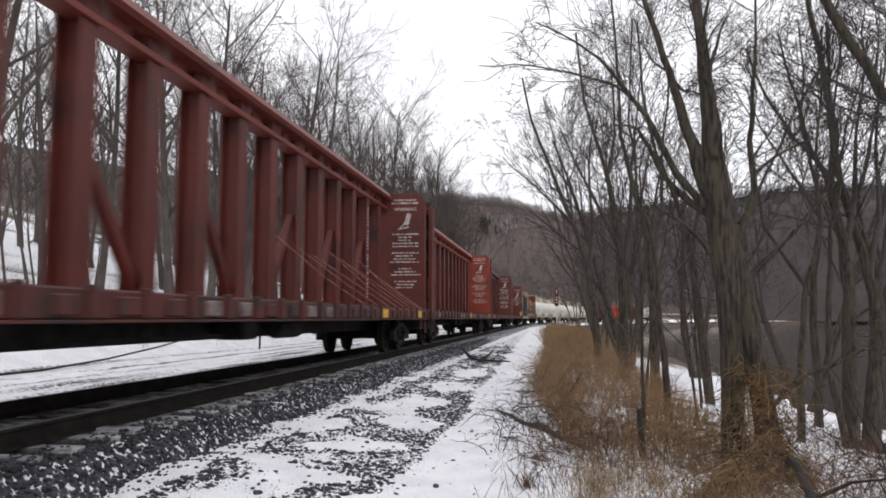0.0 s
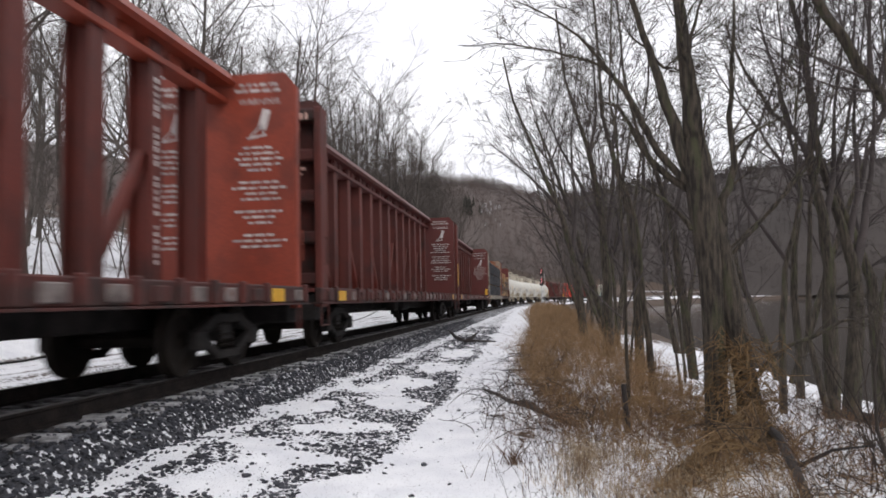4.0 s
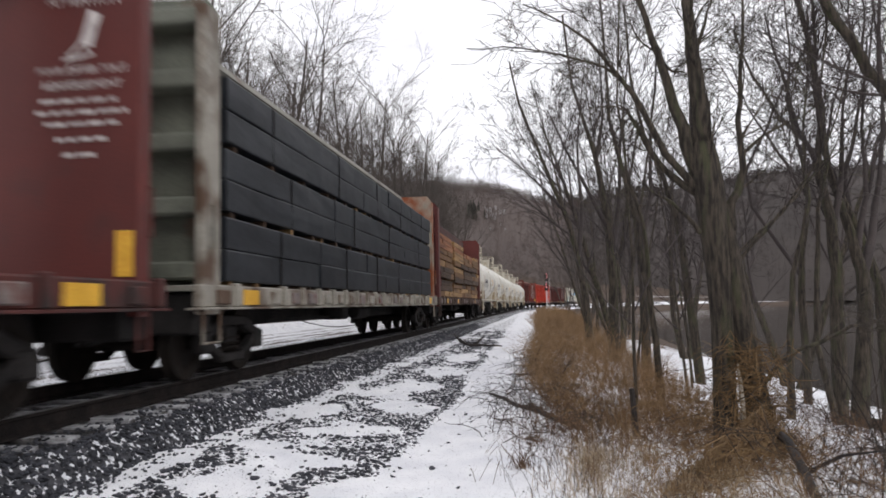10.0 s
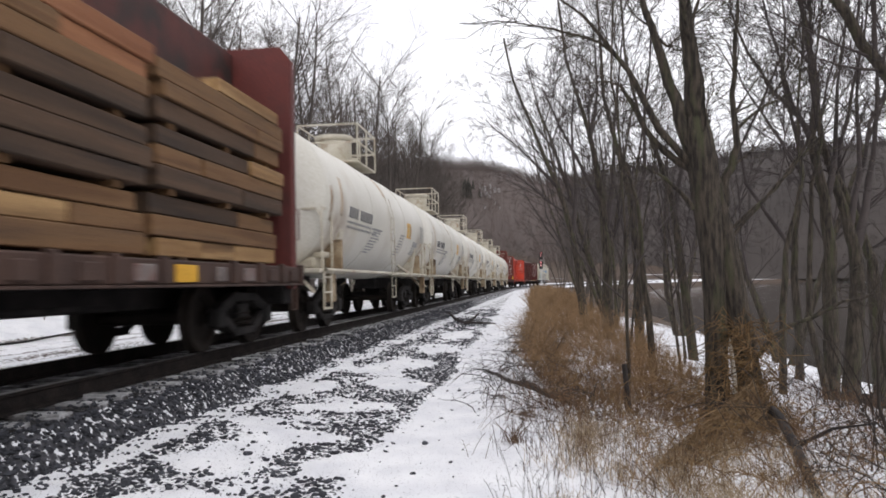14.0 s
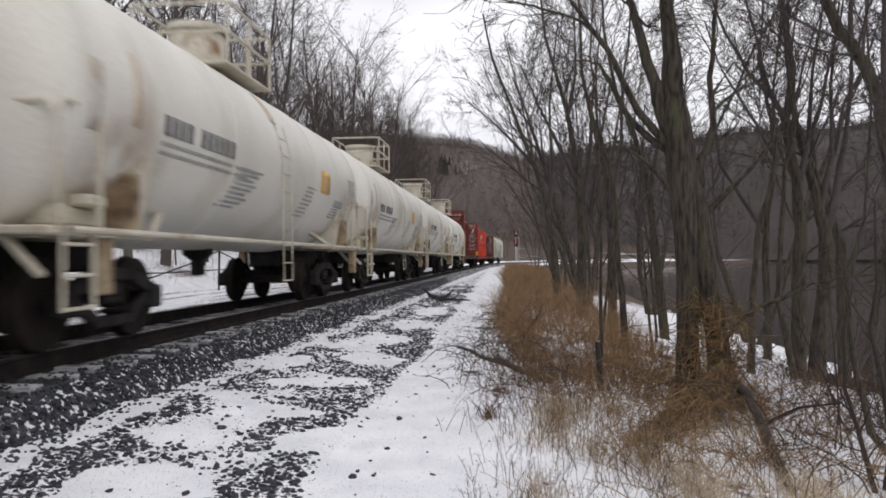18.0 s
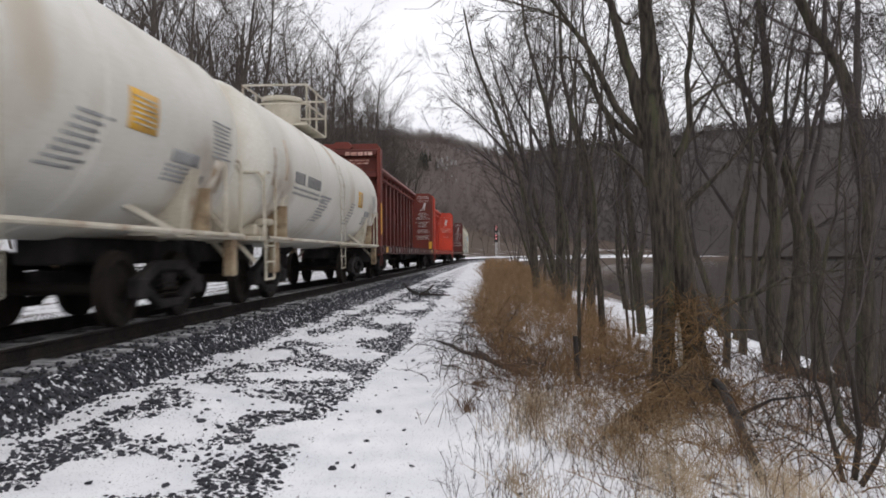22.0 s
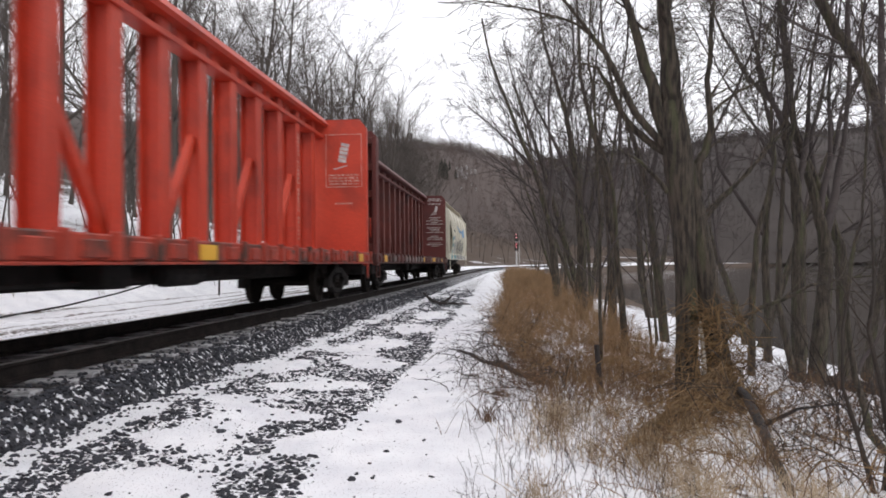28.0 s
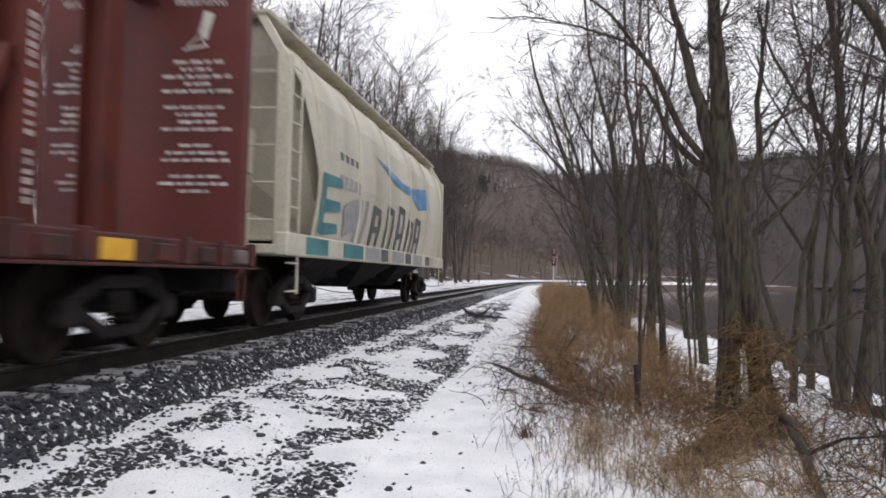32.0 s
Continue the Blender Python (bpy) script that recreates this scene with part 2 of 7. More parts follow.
M_STRAW = mat("dead_straw", (0.30, 0.225, 0.145), (0.52, 0.42, 0.295), 1.3, 0.9, bump=0.0)
M_BRAMBLE = mat("bramble_stems", (0.060, 0.034, 0.020), (0.165, 0.095, 0.050), 1.3, 0.9, bump=0.0)
M_BRIAR = mat("dead_briars", (0.105, 0.064, 0.028), (0.28, 0.175, 0.082), 1.6, 0.9, bump=0.0)
M_STEM = mat("dark_stems", (0.020, 0.015, 0.012), (0.050, 0.038, 0.030), 1.0, 0.9, bump=0.0)
M_BED = mat("dark_ballast_bed", (0.010, 0.010, 0.011), (0.040, 0.038, 0.040), 14.0, 0.9, bump=1.0, fine=26.0, dist=0.05, stain=((0.40, 0.41, 0.44), 9.0, 0.60, 0.68))
M_LOG = mat("dark_rotten_log", (0.016, 0.013, 0.012), (0.046, 0.036, 0.032), 3.0, 0.9, bump=0.8, fine=20.0)
M_PALEWOOD = mat("bare_pale_wood", (0.34, 0.30, 0.25), (0.52, 0.48, 0.42), 4.0, 0.85, stretch=(6, 6, 0.6))
M_SIGNAL = mat("signal_black", (0.012, 0.012, 0.012), (0.022, 0.022, 0.022), 3.0, 0.7)
M_SILVER = mat("silver_mast", (0.45, 0.45, 0.45), (0.60, 0.60, 0.60), 2.0, 0.5)
M_LAMP = bpy.data.materials.new("red_signal_lamp")
M_LAMP.use_nodes = True
M_LAMP.node_tree.nodes["Principled BSDF"].inputs["Emission Color"].default_value = (1.0, 0.03, 0.05, 1)
M_LAMP.node_tree.nodes["Principled BSDF"].inputs["Emission Strength"].default_value = 0.9
M_WATER = mat("dark_river", (0.030, 0.026, 0.021), (0.042, 0.036, 0.030), 0.05, 0.07, spec=0.2, bump=0.012, fine=0.9, stretch=(1, 1, 1), dist=0.05)


def add_rust_ends(m):
    """Rusty run-off about the tank's saddles, thinning upwards."""
    n, l = m.node_tree.nodes, m.node_tree.links
    b, co, sp = n["Principled BSDF"], n.new("ShaderNodeTexCoord"), n.new("ShaderNodeSeparateXYZ")
    l.new(co.outputs["Object"], sp.inputs[0])

    def calc(op, a, c):
        x = n.new("ShaderNodeMath")
        x.operation = op
        for i, v in enumerate((a, c)):
            if isinstance(v, (int, float)):
                x.inputs[i].default_value = v
            else:
                l.new(v, x.inputs[i])
        return x.outputs[0]
    far = calc("SUBTRACT", 1.0, calc("MULTIPLY", calc("ABSOLUTE", calc("SUBTRACT", calc("ABSOLUTE", sp.outputs["Y"], 0.0), 5.1), 0.0), 0.9))
    low = calc("MULTIPLY", calc("SUBTRACT", 2.7, sp.outputs["Z"]), 0.55)
    ns = n.new("ShaderNodeTexNoise")
    ns.inputs["Scale"].default_value, ns.inputs["Detail"].default_value = 2.2, 6.0
    l.new(co.outputs["Object"], ns.inputs["Vector"])
    f = calc("MULTIPLY", calc("MULTIPLY", calc("MAXIMUM", far, 0.0), calc("MAXIMUM", low, 0.0)), calc("MULTIPLY", calc("SUBTRACT", ns.outputs["Fac"], 0.32), 5.5))
    f = calc("MINIMUM", calc("MAXIMUM", f, 0.0), 0.85)
    mx = n.new("ShaderNodeMix")
    mx.data_type = "RGBA"
    src = b.inputs["Base Color"].links[0].from_socket
    l.new(f, mx.inputs["Factor"])
    l.new(src, mx.inputs["A"])
    mx.inputs["B"].default_value = (0.20, 0.12, 0.06, 1)
    l.new(mx.outputs["Result"], b.inputs["Base Color"])


add_rust_ends(M_TANK)


def ground_material():
    """Snow, with gravel where the sheet's 'gravel' value is high and leaf litter where 'litter' is."""
    m = bpy.data.materials.new("snowy_ground")
    m.use_nodes = True
    n, l = m.node_tree.nodes, m.node_tree.links
    b, co = n["Principled BSDF"], n.new("ShaderNodeTexCoord")

    def noise_at(scale, detail=5.0):
        t = n.new("ShaderNodeTexNoise")
        t.inputs["Scale"].default_value, t.inputs["Detail"].default_value = scale, detail
        l.new(co.outputs["Object"], t.inputs["Vector"])
        return t.outputs["Fac"]

    def ramp(src, a, c1, e, c2):
        r = n.new("ShaderNodeValToRGB")
        r.color_ramp.elements[0].position, r.color_ramp.elements[1].position = a, e
        r.color_ramp.elements[0].color, r.color_ramp.elements[1].color = (*c1, 1), (*c2, 1)
        l.new(src, r.inputs["Fac"])
        return r.outputs["Color"]

    def mixed(f, a, c):
        x = n.new("ShaderNodeMix")
        x.data_type = "RGBA"
        l.new(f, x.inputs["Factor"])
        l.new(a, x.inputs["A"])
        l.new(c, x.inputs["B"])
        return x.outputs["Result"]

    def cover(name, grain, lo, hi):
        at, ad = n.new("ShaderNodeAttribute"), n.new("ShaderNodeMath")
        at.attribute_name = name
        ad.operation = "ADD"
        l.new(at.outputs["Fac"], ad.inputs[0])
        l.new(grain, ad.inputs[1])
        return ramp(ad.outputs[0], lo, (0, 0, 0), hi, (1, 1, 1))
    fine, mid, coarse = noise_at(34.0), noise_at(6.0), noise_at(0.6)
    snow = ramp(coarse, 0.3, (0.83, 0.835, 0.86), 0.7, (0.90, 0.905, 0.92))
    gravel = ramp(noise_at(24.0), 0.42, (0.04, 0.04, 0.045), 0.51, (0.84, 0.845, 0.87))
    dirt = ramp(noise_at(70.0, 2.0), 0.30, (0.30, 0.29, 0.29), 0.37, (1, 1, 1))
    soft = ramp(noise_at(2.2), 0.30, (0.86, 0.865, 0.885), 0.62, (1, 1, 1))
    for tint in (dirt, soft):
        x = n.new("ShaderNodeMix")
        x.data_type, x.blend_type = "RGBA", "MULTIPLY"
        x.inputs["Factor"].default_value = 1.0
        l.new(snow, x.inputs["A"])
        l.new(tint, x.inputs["B"])
        snow = x.outputs["Result"]
    litter = ramp(mid, 0.3, (0.042, 0.028, 0.020), 0.7, (0.100, 0.068, 0.047))
    half = n.new("ShaderNodeMath")
    half.operation, half.inputs[1].default_value = "MULTIPLY", 0.5
    l.new(fine, half.inputs[0])
    c = mixed(cover("gravel", half.outputs[0], 0.70, 0.80), snow, gravel)
    c = mixed(cover("litter", noise_at(11.0, 8.0), 0.82, 1.02), c, litter)
    l.new(c, b.inputs["Base Color"])
    b.inputs["Roughness"].default_value = 0.85
    b.inputs["Specular IOR Level"].default_value = 0.2
    bp = n.new("ShaderNodeBump")
    bp.inputs["Strength"].default_value, bp.inputs["Distance"].default_value = 0.35, 0.04
    l.new(mid, bp.inputs["Height"])
    l.new(bp.outputs["Normal"], b.inputs["Normal"])
    return m


M_GROUND = ground_material()


# ---- mesh helpers ----
def unit_chamfer():
    signs = [(a, b, c) for a in (-1, 1) for b in (-1, 1) for c in (-1, 1)]
    idx = {(s, k): i * 3 + k for i, s in enumerate(signs) for k in range(3)}

    def at(s, k):
        return Vector([s[j] if j == k else s[j] * 0.8 for j in range(3)])
    faces = []
    for k in range(3):
        o = [j for j in range(3) if j != k]
        for s in (-1, 1):
            ring = []
            for p, q in ((-1, -1), (1, -1), (1, 1), (-1, 1)):
                g = [0, 0, 0]
                g[k], g[o[0]], g[o[1]] = s, p, q
                ring.append((tuple(g), k))
            faces.append(ring)
        for p in (-1, 1):
            for q in (-1, 1):
                g, h = [0, 0, 0], [0, 0, 0]
                g[k], h[k] = -1, 1
                g[o[0]] = h[o[0]] = p
                g[o[1]] = h[o[1]] = q
                faces.append([(tuple(g), o[0]), (tuple(h), o[0]), (tuple(h), o[1]), (tuple(g), o[1])])
    faces += [[(s, 0), (s, 1), (s, 2)] for s in signs]
    out = []
    for f in faces:
        pts = [at(*v) for v in f]
        nrm = (pts[1] - pts[0]).cross(pts[2] - pts[0])
        if nrm.dot(sum(pts, Vector())) < 0:
            f = f[::-1]
        out.append([idx[v] for v in f])
    return signs, out


SIGNS, CHAMFER = unit_chamfer()


class Geo:
    """Collects vertices and faces of one mesh."""

    def __init__(self):
        self.v, self.f = [], []

    def upright(self, prof, z0, z1):
        """prof: (x, y) outline, anticlockwise from above, standing from z0 to z1."""
        n = len(prof)
        return self.add([(x, y, z0) for x, y in prof] + [(x, y, z1) for x, y in prof], [tuple(range(n))[::-1], tuple(range(n, 2 * n))] + [(k, (k + 1) % n, n + (k + 1) % n, n + k) for k in range(n)])

    def add(self, verts, faces):
        k = len(self.v)
        self.v += [tuple(p) for p in verts]
        self.f += [tuple(i + k for i in f) for f in faces]
        return self

    def box(self, x0, x1, y0, y1, z0, z1, c=0.012, m=None):
        h = [(x1 - x0) / 2, (y1 - y0) / 2, (z1 - z0) / 2]
        o = [(x1 + x0) / 2, (y1 + y0) / 2, (z1 + z0) / 2]
        c = min(c, *[0.45 * abs(a) for a in h])
        pts = [[o[j] + s[j] * (h[j] if j == k else h[j] - c) for j in range(3)] for s in SIGNS for k in range(3)]
        if m is not None:
            pts = [m @ Vector(p) for p in pts]
        return self.add(pts, CHAMFER)

    def beam(self, a, b, w, d, c=0.008):
        """A square bar from a to b, w wide and d deep."""
        a, b = Vector(a), Vector(b)
        m = Matrix.Translation((a + b) / 2) @ (b - a).to_track_quat("Z", "Y").to_matrix().to_4x4()
        n = (b - a).length / 2
        return self.box(-w / 2, w / 2, -d / 2, d / 2, -n, n, c, m)

    def tube(self, pts, rad, sides=6, cap=False):
        pts = [Vector(p) for p in pts]
        if not isinstance(rad, (list, tuple)):
            rad = [rad] * len(pts)
        t = (pts[1] - pts[0]).normalized()
        u = t.orthogonal().normalized()
        verts = []
        for i, p in enumerate(pts):
            t = (pts[min(i + 1, len(pts) - 1)] - pts[max(i - 1, 0)]).normalized()
            u = (u - t * u.dot(t)).normalized()
            w = t.cross(u)
            for k in range(sides):
                a = 2 * math.pi * k / sides
                verts.append(p + (u * math.cos(a) + w * math.sin(a)) * rad[i])
        faces = [(i * sides + k, i * sides + (k + 1) % sides, (i + 1) * sides + (k + 1) % sides, (i + 1) * sides + k)
                 for i in range(len(pts) - 1) for k in range(sides)]
        if cap:
            faces += [tuple(range(sides))[::-1], tuple(range((len(pts) - 1) * sides, len(pts) * sides))]
        return self.add(verts, faces)

    def lathe(self, prof, m, sides=24):
        """prof: (radius, along) pairs, turned about the z axis of m."""
        verts = [m @ Vector((r * math.cos(2 * math.pi * k / sides), r * math.sin(2 * math.pi * k / sides), h)) for r, h in prof for k in range(sides)]
        n = len(prof)
        faces = [(i * sides + k, i * sides + (k + 1) % sides, (i + 1) * sides + (k + 1) % sides, (i + 1) * sides + k) for i in range(n - 1) for k in range(sides)]
        return self.add(verts, faces)

    def prism(self, prof, y0, y1):
        """prof: (x, z) outline, anticlockwise seen from -y, drawn out from y0 to y1."""
        n = len(prof)
        verts = [(x, y0, z) for x, z in prof] + [(x, y1, z) for x, z in prof]
        faces = [tuple(range(n)), tuple(range(2 * n - 1, n - 1, -1))] + [(k, n + k, n + (k + 1) % n, (k + 1) % n) for k in range(n)]
        return self.add(verts, faces)

    def mesh(self, name, material, smooth=False):
        me = bpy.data.meshes.new(name)
        me.from_pydata(self.v, [], self.f)
        me.materials.append(material)
        if smooth:
            me.polygons.foreach_set("use_smooth", [True] * len(me.polygons))
        me.update()
        return me


def part(name, geo, material, parent, label="", smooth=False):
    me = geo if isinstance(geo, bpy.types.Mesh) else geo.mesh(name, material, smooth)
    ob = new(name, me)
    if parent is not None:
        ob.parent = parent
    if label:
        ob["label"] = label
    return ob


def moved(ob, m):
    ob.matrix_basis = m
    return ob


def lettering(text, size, material):
    """A mesh of raised letters in the built-in font, upright in the xz plane, reading from -y."""
    cu = bpy.data.curves.new("letters", "FONT")
    cu.body, cu.size, cu.align_x, cu.extrude, cu.resolution_u = text, size, "CENTER", 0.003, 2
    ob = bpy.data.objects.new("letters", cu)
    me = bpy.data.meshes.new_from_object(ob)
    bpy.data.objects.remove(ob)
    me.transform(pose(0, 0, 0, 90))
    me.materials.clear()
    me.materials.append(material)
    return me


# ---- the line of the railway ----
TRACK_X, BEND_AT, BEND_R = -5.4, 110.0, 480.0
RAIL_Z = -0.135


def on_line(s, u=0.0, z=0.0):
    """The pose at s metres along the track, u metres to its right."""
    if s <= BEND_AT:
        return pose(TRACK_X + u, s, z)
    a = (s - BEND_AT) / BEND_R
    return pose(TRACK_X + BEND_R - (BEND_R - u) * math.cos(a), BEND_AT + (BEND_R - u) * math.sin(a), z, 0, 0, -math.degrees(a))


def lateral(x, y):
    """How far right of the eye's line a place lies, following the bend."""
    if y <= BEND_AT:
        return x
    return TRACK_X + BEND_R - math.hypot(x - (TRACK_X + BEND_R), y - BEND_AT)


PROFILE_U = [-1500, -400, -110, -60, -30, -20, -15, -12.2, -11.4, -10.2, -8.7, -8.0, -3.2, -2.4, -1.4, 0, 1.0, 2.0, 5.0, 9.0, 12, 16, 142, 150, 158, 470, 1500]
PROFILE_Z = [40, 34, 24, 13, 4.4, 1.9, 0.75, 0.05, -0.30, -0.42, -0.46, -0.70, -0.64, -0.71, -0.77, -0.80, -0.84, -0.95, -1.55, -2.35, -3.4, -3.6, -3.6, -1.9, -0.6, 6, 10]


def ground_z(u, s):
    z = float(np.interp(u, PROFILE_U, PROFILE_Z))
    if u > 0.6 or u < -11:
        k = min(1.0, (u - 0.6) / 3 if u > 0 else (-11 - u) / 4)
        z += k * (0.16 * noise.noise((u * 0.35, s * 0.35, 3.0)) + 0.5 * min(1, abs(u) / 60) * noise.noise((u * 0.06, s * 0.06, 8.0)))
    z += 0.026 * noise.noise((u * 1.3, s * 0.9, 1.0)) + 0.014 * noise.noise((u * 4.1, s * 3.3, 5.0))
    if -3.9 < u < -2.6:
        z += 0.09 * noise.noise((u * 0.8, s * 0.9, 12.0)) + 0.05 * noise.noise((u * 2.5, s * 2.7, 13.0))
    for rut in (-9.1, -10.7):
        z -= 0.05 * math.exp(-((u - rut - 0.15 * noise.noise((s * 0.1, 0.0, rut))) / 0.22) ** 2)
    return z


def gravel_at(u, s):
    """0 to 1: how much gravel lies bare between the ballast and the path."""
    if u < -4.0 or u > -0.9:
        return 0.25 * max(0.0, noise.noise((u * 2.1, s * 1.1, 9.0))) if -0.9 <= u < 0.5 else 0.0
    edge = -1.50 + 0.25 * noise.noise((s * 0.35, 2.0, 0.0)) - 0.02 * max(0, s - 12)
    inside = 1.0 if u < -3.88 else max(0.0, min(1.0, (edge - u) / 0.25 + 0.5))
    strip = abs(u + 3.62 - 0.012 * max(0.0, min(14.0, s - 6)) + 0.10 * noise.noise((s * 0.5, 7.0, 0.0))) < 0.23 + 0.14 * noise.noise((s * 0.8, 4.0, 0.0))
    v = 0.62 + 0.62 * noise.noise((u * 0.95, s * 0.42, 0.0)) + 0.40 * noise.noise((u * 3.0, s * 1.5, 6.0))
    for pu, ps, lu, ls in ((-2.42, 7.35, 0.55, 0.26), (-2.36, 9.15, 0.50, 0.40), (-2.1, 11.3, 0.48, 0.6), (-2.35, 14.0, 0.4, 0.8), (-2.3, 17.0, 0.4, 1.2), (-2.39, 4.95, 0.55, 0.34), (-2.85, 6.2, 0.4, 0.22), (-3.06, 7.9, 0.35, 0.3), (-2.3, 21.5, 0.4, 2.0), (-3.1, 10.3, 0.3, 0.5), (-1.75, 6.3, 0.22, 0.5)):
        d = ((u - pu) / lu) ** 2 + ((s - ps) / ls) ** 2 + 0.9 * noise.noise((u * 3.1, s * 2.3, 11.0))
        if d < 1.3:
            v -= 1.1 * (1.3 - d)
    if strip:
        v -= 0.75
    return max(0.0, min(1.0, v)) * inside


def steps(*runs):
    out = []
    for a, b, d in runs:
        out += list(np.arange(a, b - 1e-6, d))
    return out + [runs[-1][1]]


US = steps((-1500, -400, 220), (-400, -120, 40), (-120, -60, 10), (-60, -20, 3.0), (-20, -12, 0.5), (-12, -8, 0.16), (-8, -4, 0.5), (-4, -0.6, 0.085), (-0.6, 8.0, 0.19), (8.0, 16, 0.65), (16, 140, 15), (140, 160, 2.5), (160, 470, 60))
SS = steps((-1500, -300, 300), (-300, -60, 60), (-60, -20, 10), (-20, -8, 2.0), (-8, 2, 0.4), (2, 24, 0.12), (24, 50, 0.45), (50, 130, 2.0), (130, 330, 8), (330, 760, 40))


def build_ground():
    verts, grav, litt = [], [], []
    for s in SS:
        for u in US:
            m = on_line(s, u - TRACK_X)
            verts.append((m.translation.x, m.translation.y, ground_z(u, s)))
            g = gravel_at(u, s) if -4 < u < 0.5 and s > -30 else 0.0
            if -4 < u < -3.9:
                g = 1.0
            if -11.6 < u < -8.4:
                g = 1.25 * max(math.exp(-((u - r - 0.15 * noise.noise((s * 0.1, 0.0, r))) / 0.16) ** 2) for r in (-8.7, -9.1, -10.7)) * (0.4 + 0.8 * noise.noise((u * 0.5, s * 0.25, 1.0)))
            l = 0.0
            if -11.7 < u < -8.3:
                l = max(math.exp(-((u - r - 0.15 * noise.noise((s * 0.1, 0.0, r))) / 0.20) ** 2) for r in (-8.6, -9.3, -9.8, -10.6, -11.2)) * (0.46 + 0.3 * noise.noise((u * 0.9, s * 0.2, 1.0)))
            if u < -12:
                l = 0.13 + 0.5 * noise.noise((u * 0.22, s * 0.22, 4.0)) + 0.0035 * (-u) + 0.5 * min(1.0, max(0.0, (s - 60) / 50))
            if u > 0.2:
                l = min(0.30, 0.24 * (u - 0.2)) + 0.45 * noise.noise((u * 1.6, s * 1.2, 2.0)) - (0.16 if u > 3.2 else 0) + 0.75 * min(1.0, max(0.0, (s - 38) / 20)) * min(1.0, max(0.0, u - 0.6))
            if -0.9 < u <= 0.6 and 8 < s < 24:
                l = max(l, 0.24 + 0.55 * noise.noise((u * 2.2, s * 1.1, 21.0)) - 0.35 * max(0.0, -u - 0.2))
            if u > 1.6 and s < 13:
                l -= 0.02
            if u > 0.2 and s < 8:
                l -= 0.07 * min(3.0, 8 - s)
            if u > 152:
                l = 0.9
            grav.append(g)
            litt.append(max(0.0, min(1.0, l)))
    n = len(US)
    faces = [(j * n + i, j * n + i + 1, (j + 1) * n + i + 1, (j + 1) * n + i) for j in range(len(SS) - 1) for i in range(n - 1)]
    me = bpy.data.meshes.new("ground")
    me.from_pydata(verts, [], faces)
    me.materials.append(M_GROUND)
    for name, vals in (("gravel", grav), ("litter", litt)):
        me.attributes.new(name, "FLOAT", "POINT").data.foreach_set("value", vals)
    me.polygons.foreach_set("use_smooth", [True] * len(faces))
    tagged(new("ground", me), "snow-covered ground with bare gravel beside the track", "ground", kind="structure")


build_ground()


def sweep(prof, s0, s1, step, wobble=0.0):
    """A (u, z) outline, u from the track's middle, drawn along the line."""
    g = Geo()
    ss = list(np.arange(s0, s1 + 1e-6, step))
    for s in ss:
        for u, z in prof:
            m = on_line(s, u)
            w = wobble * noise.noise((u * 3, s * 1.7, z * 5))
            g.v.append((m.translation.x, m.translation.y, z + w))
    n = len(prof)
    g.f = [(j * n + i, j * n + i + 1, (j + 1) * n + i + 1, (j + 1) * n + i) for j in range(len(ss) - 1) for i in range(n - 1)]
    return g


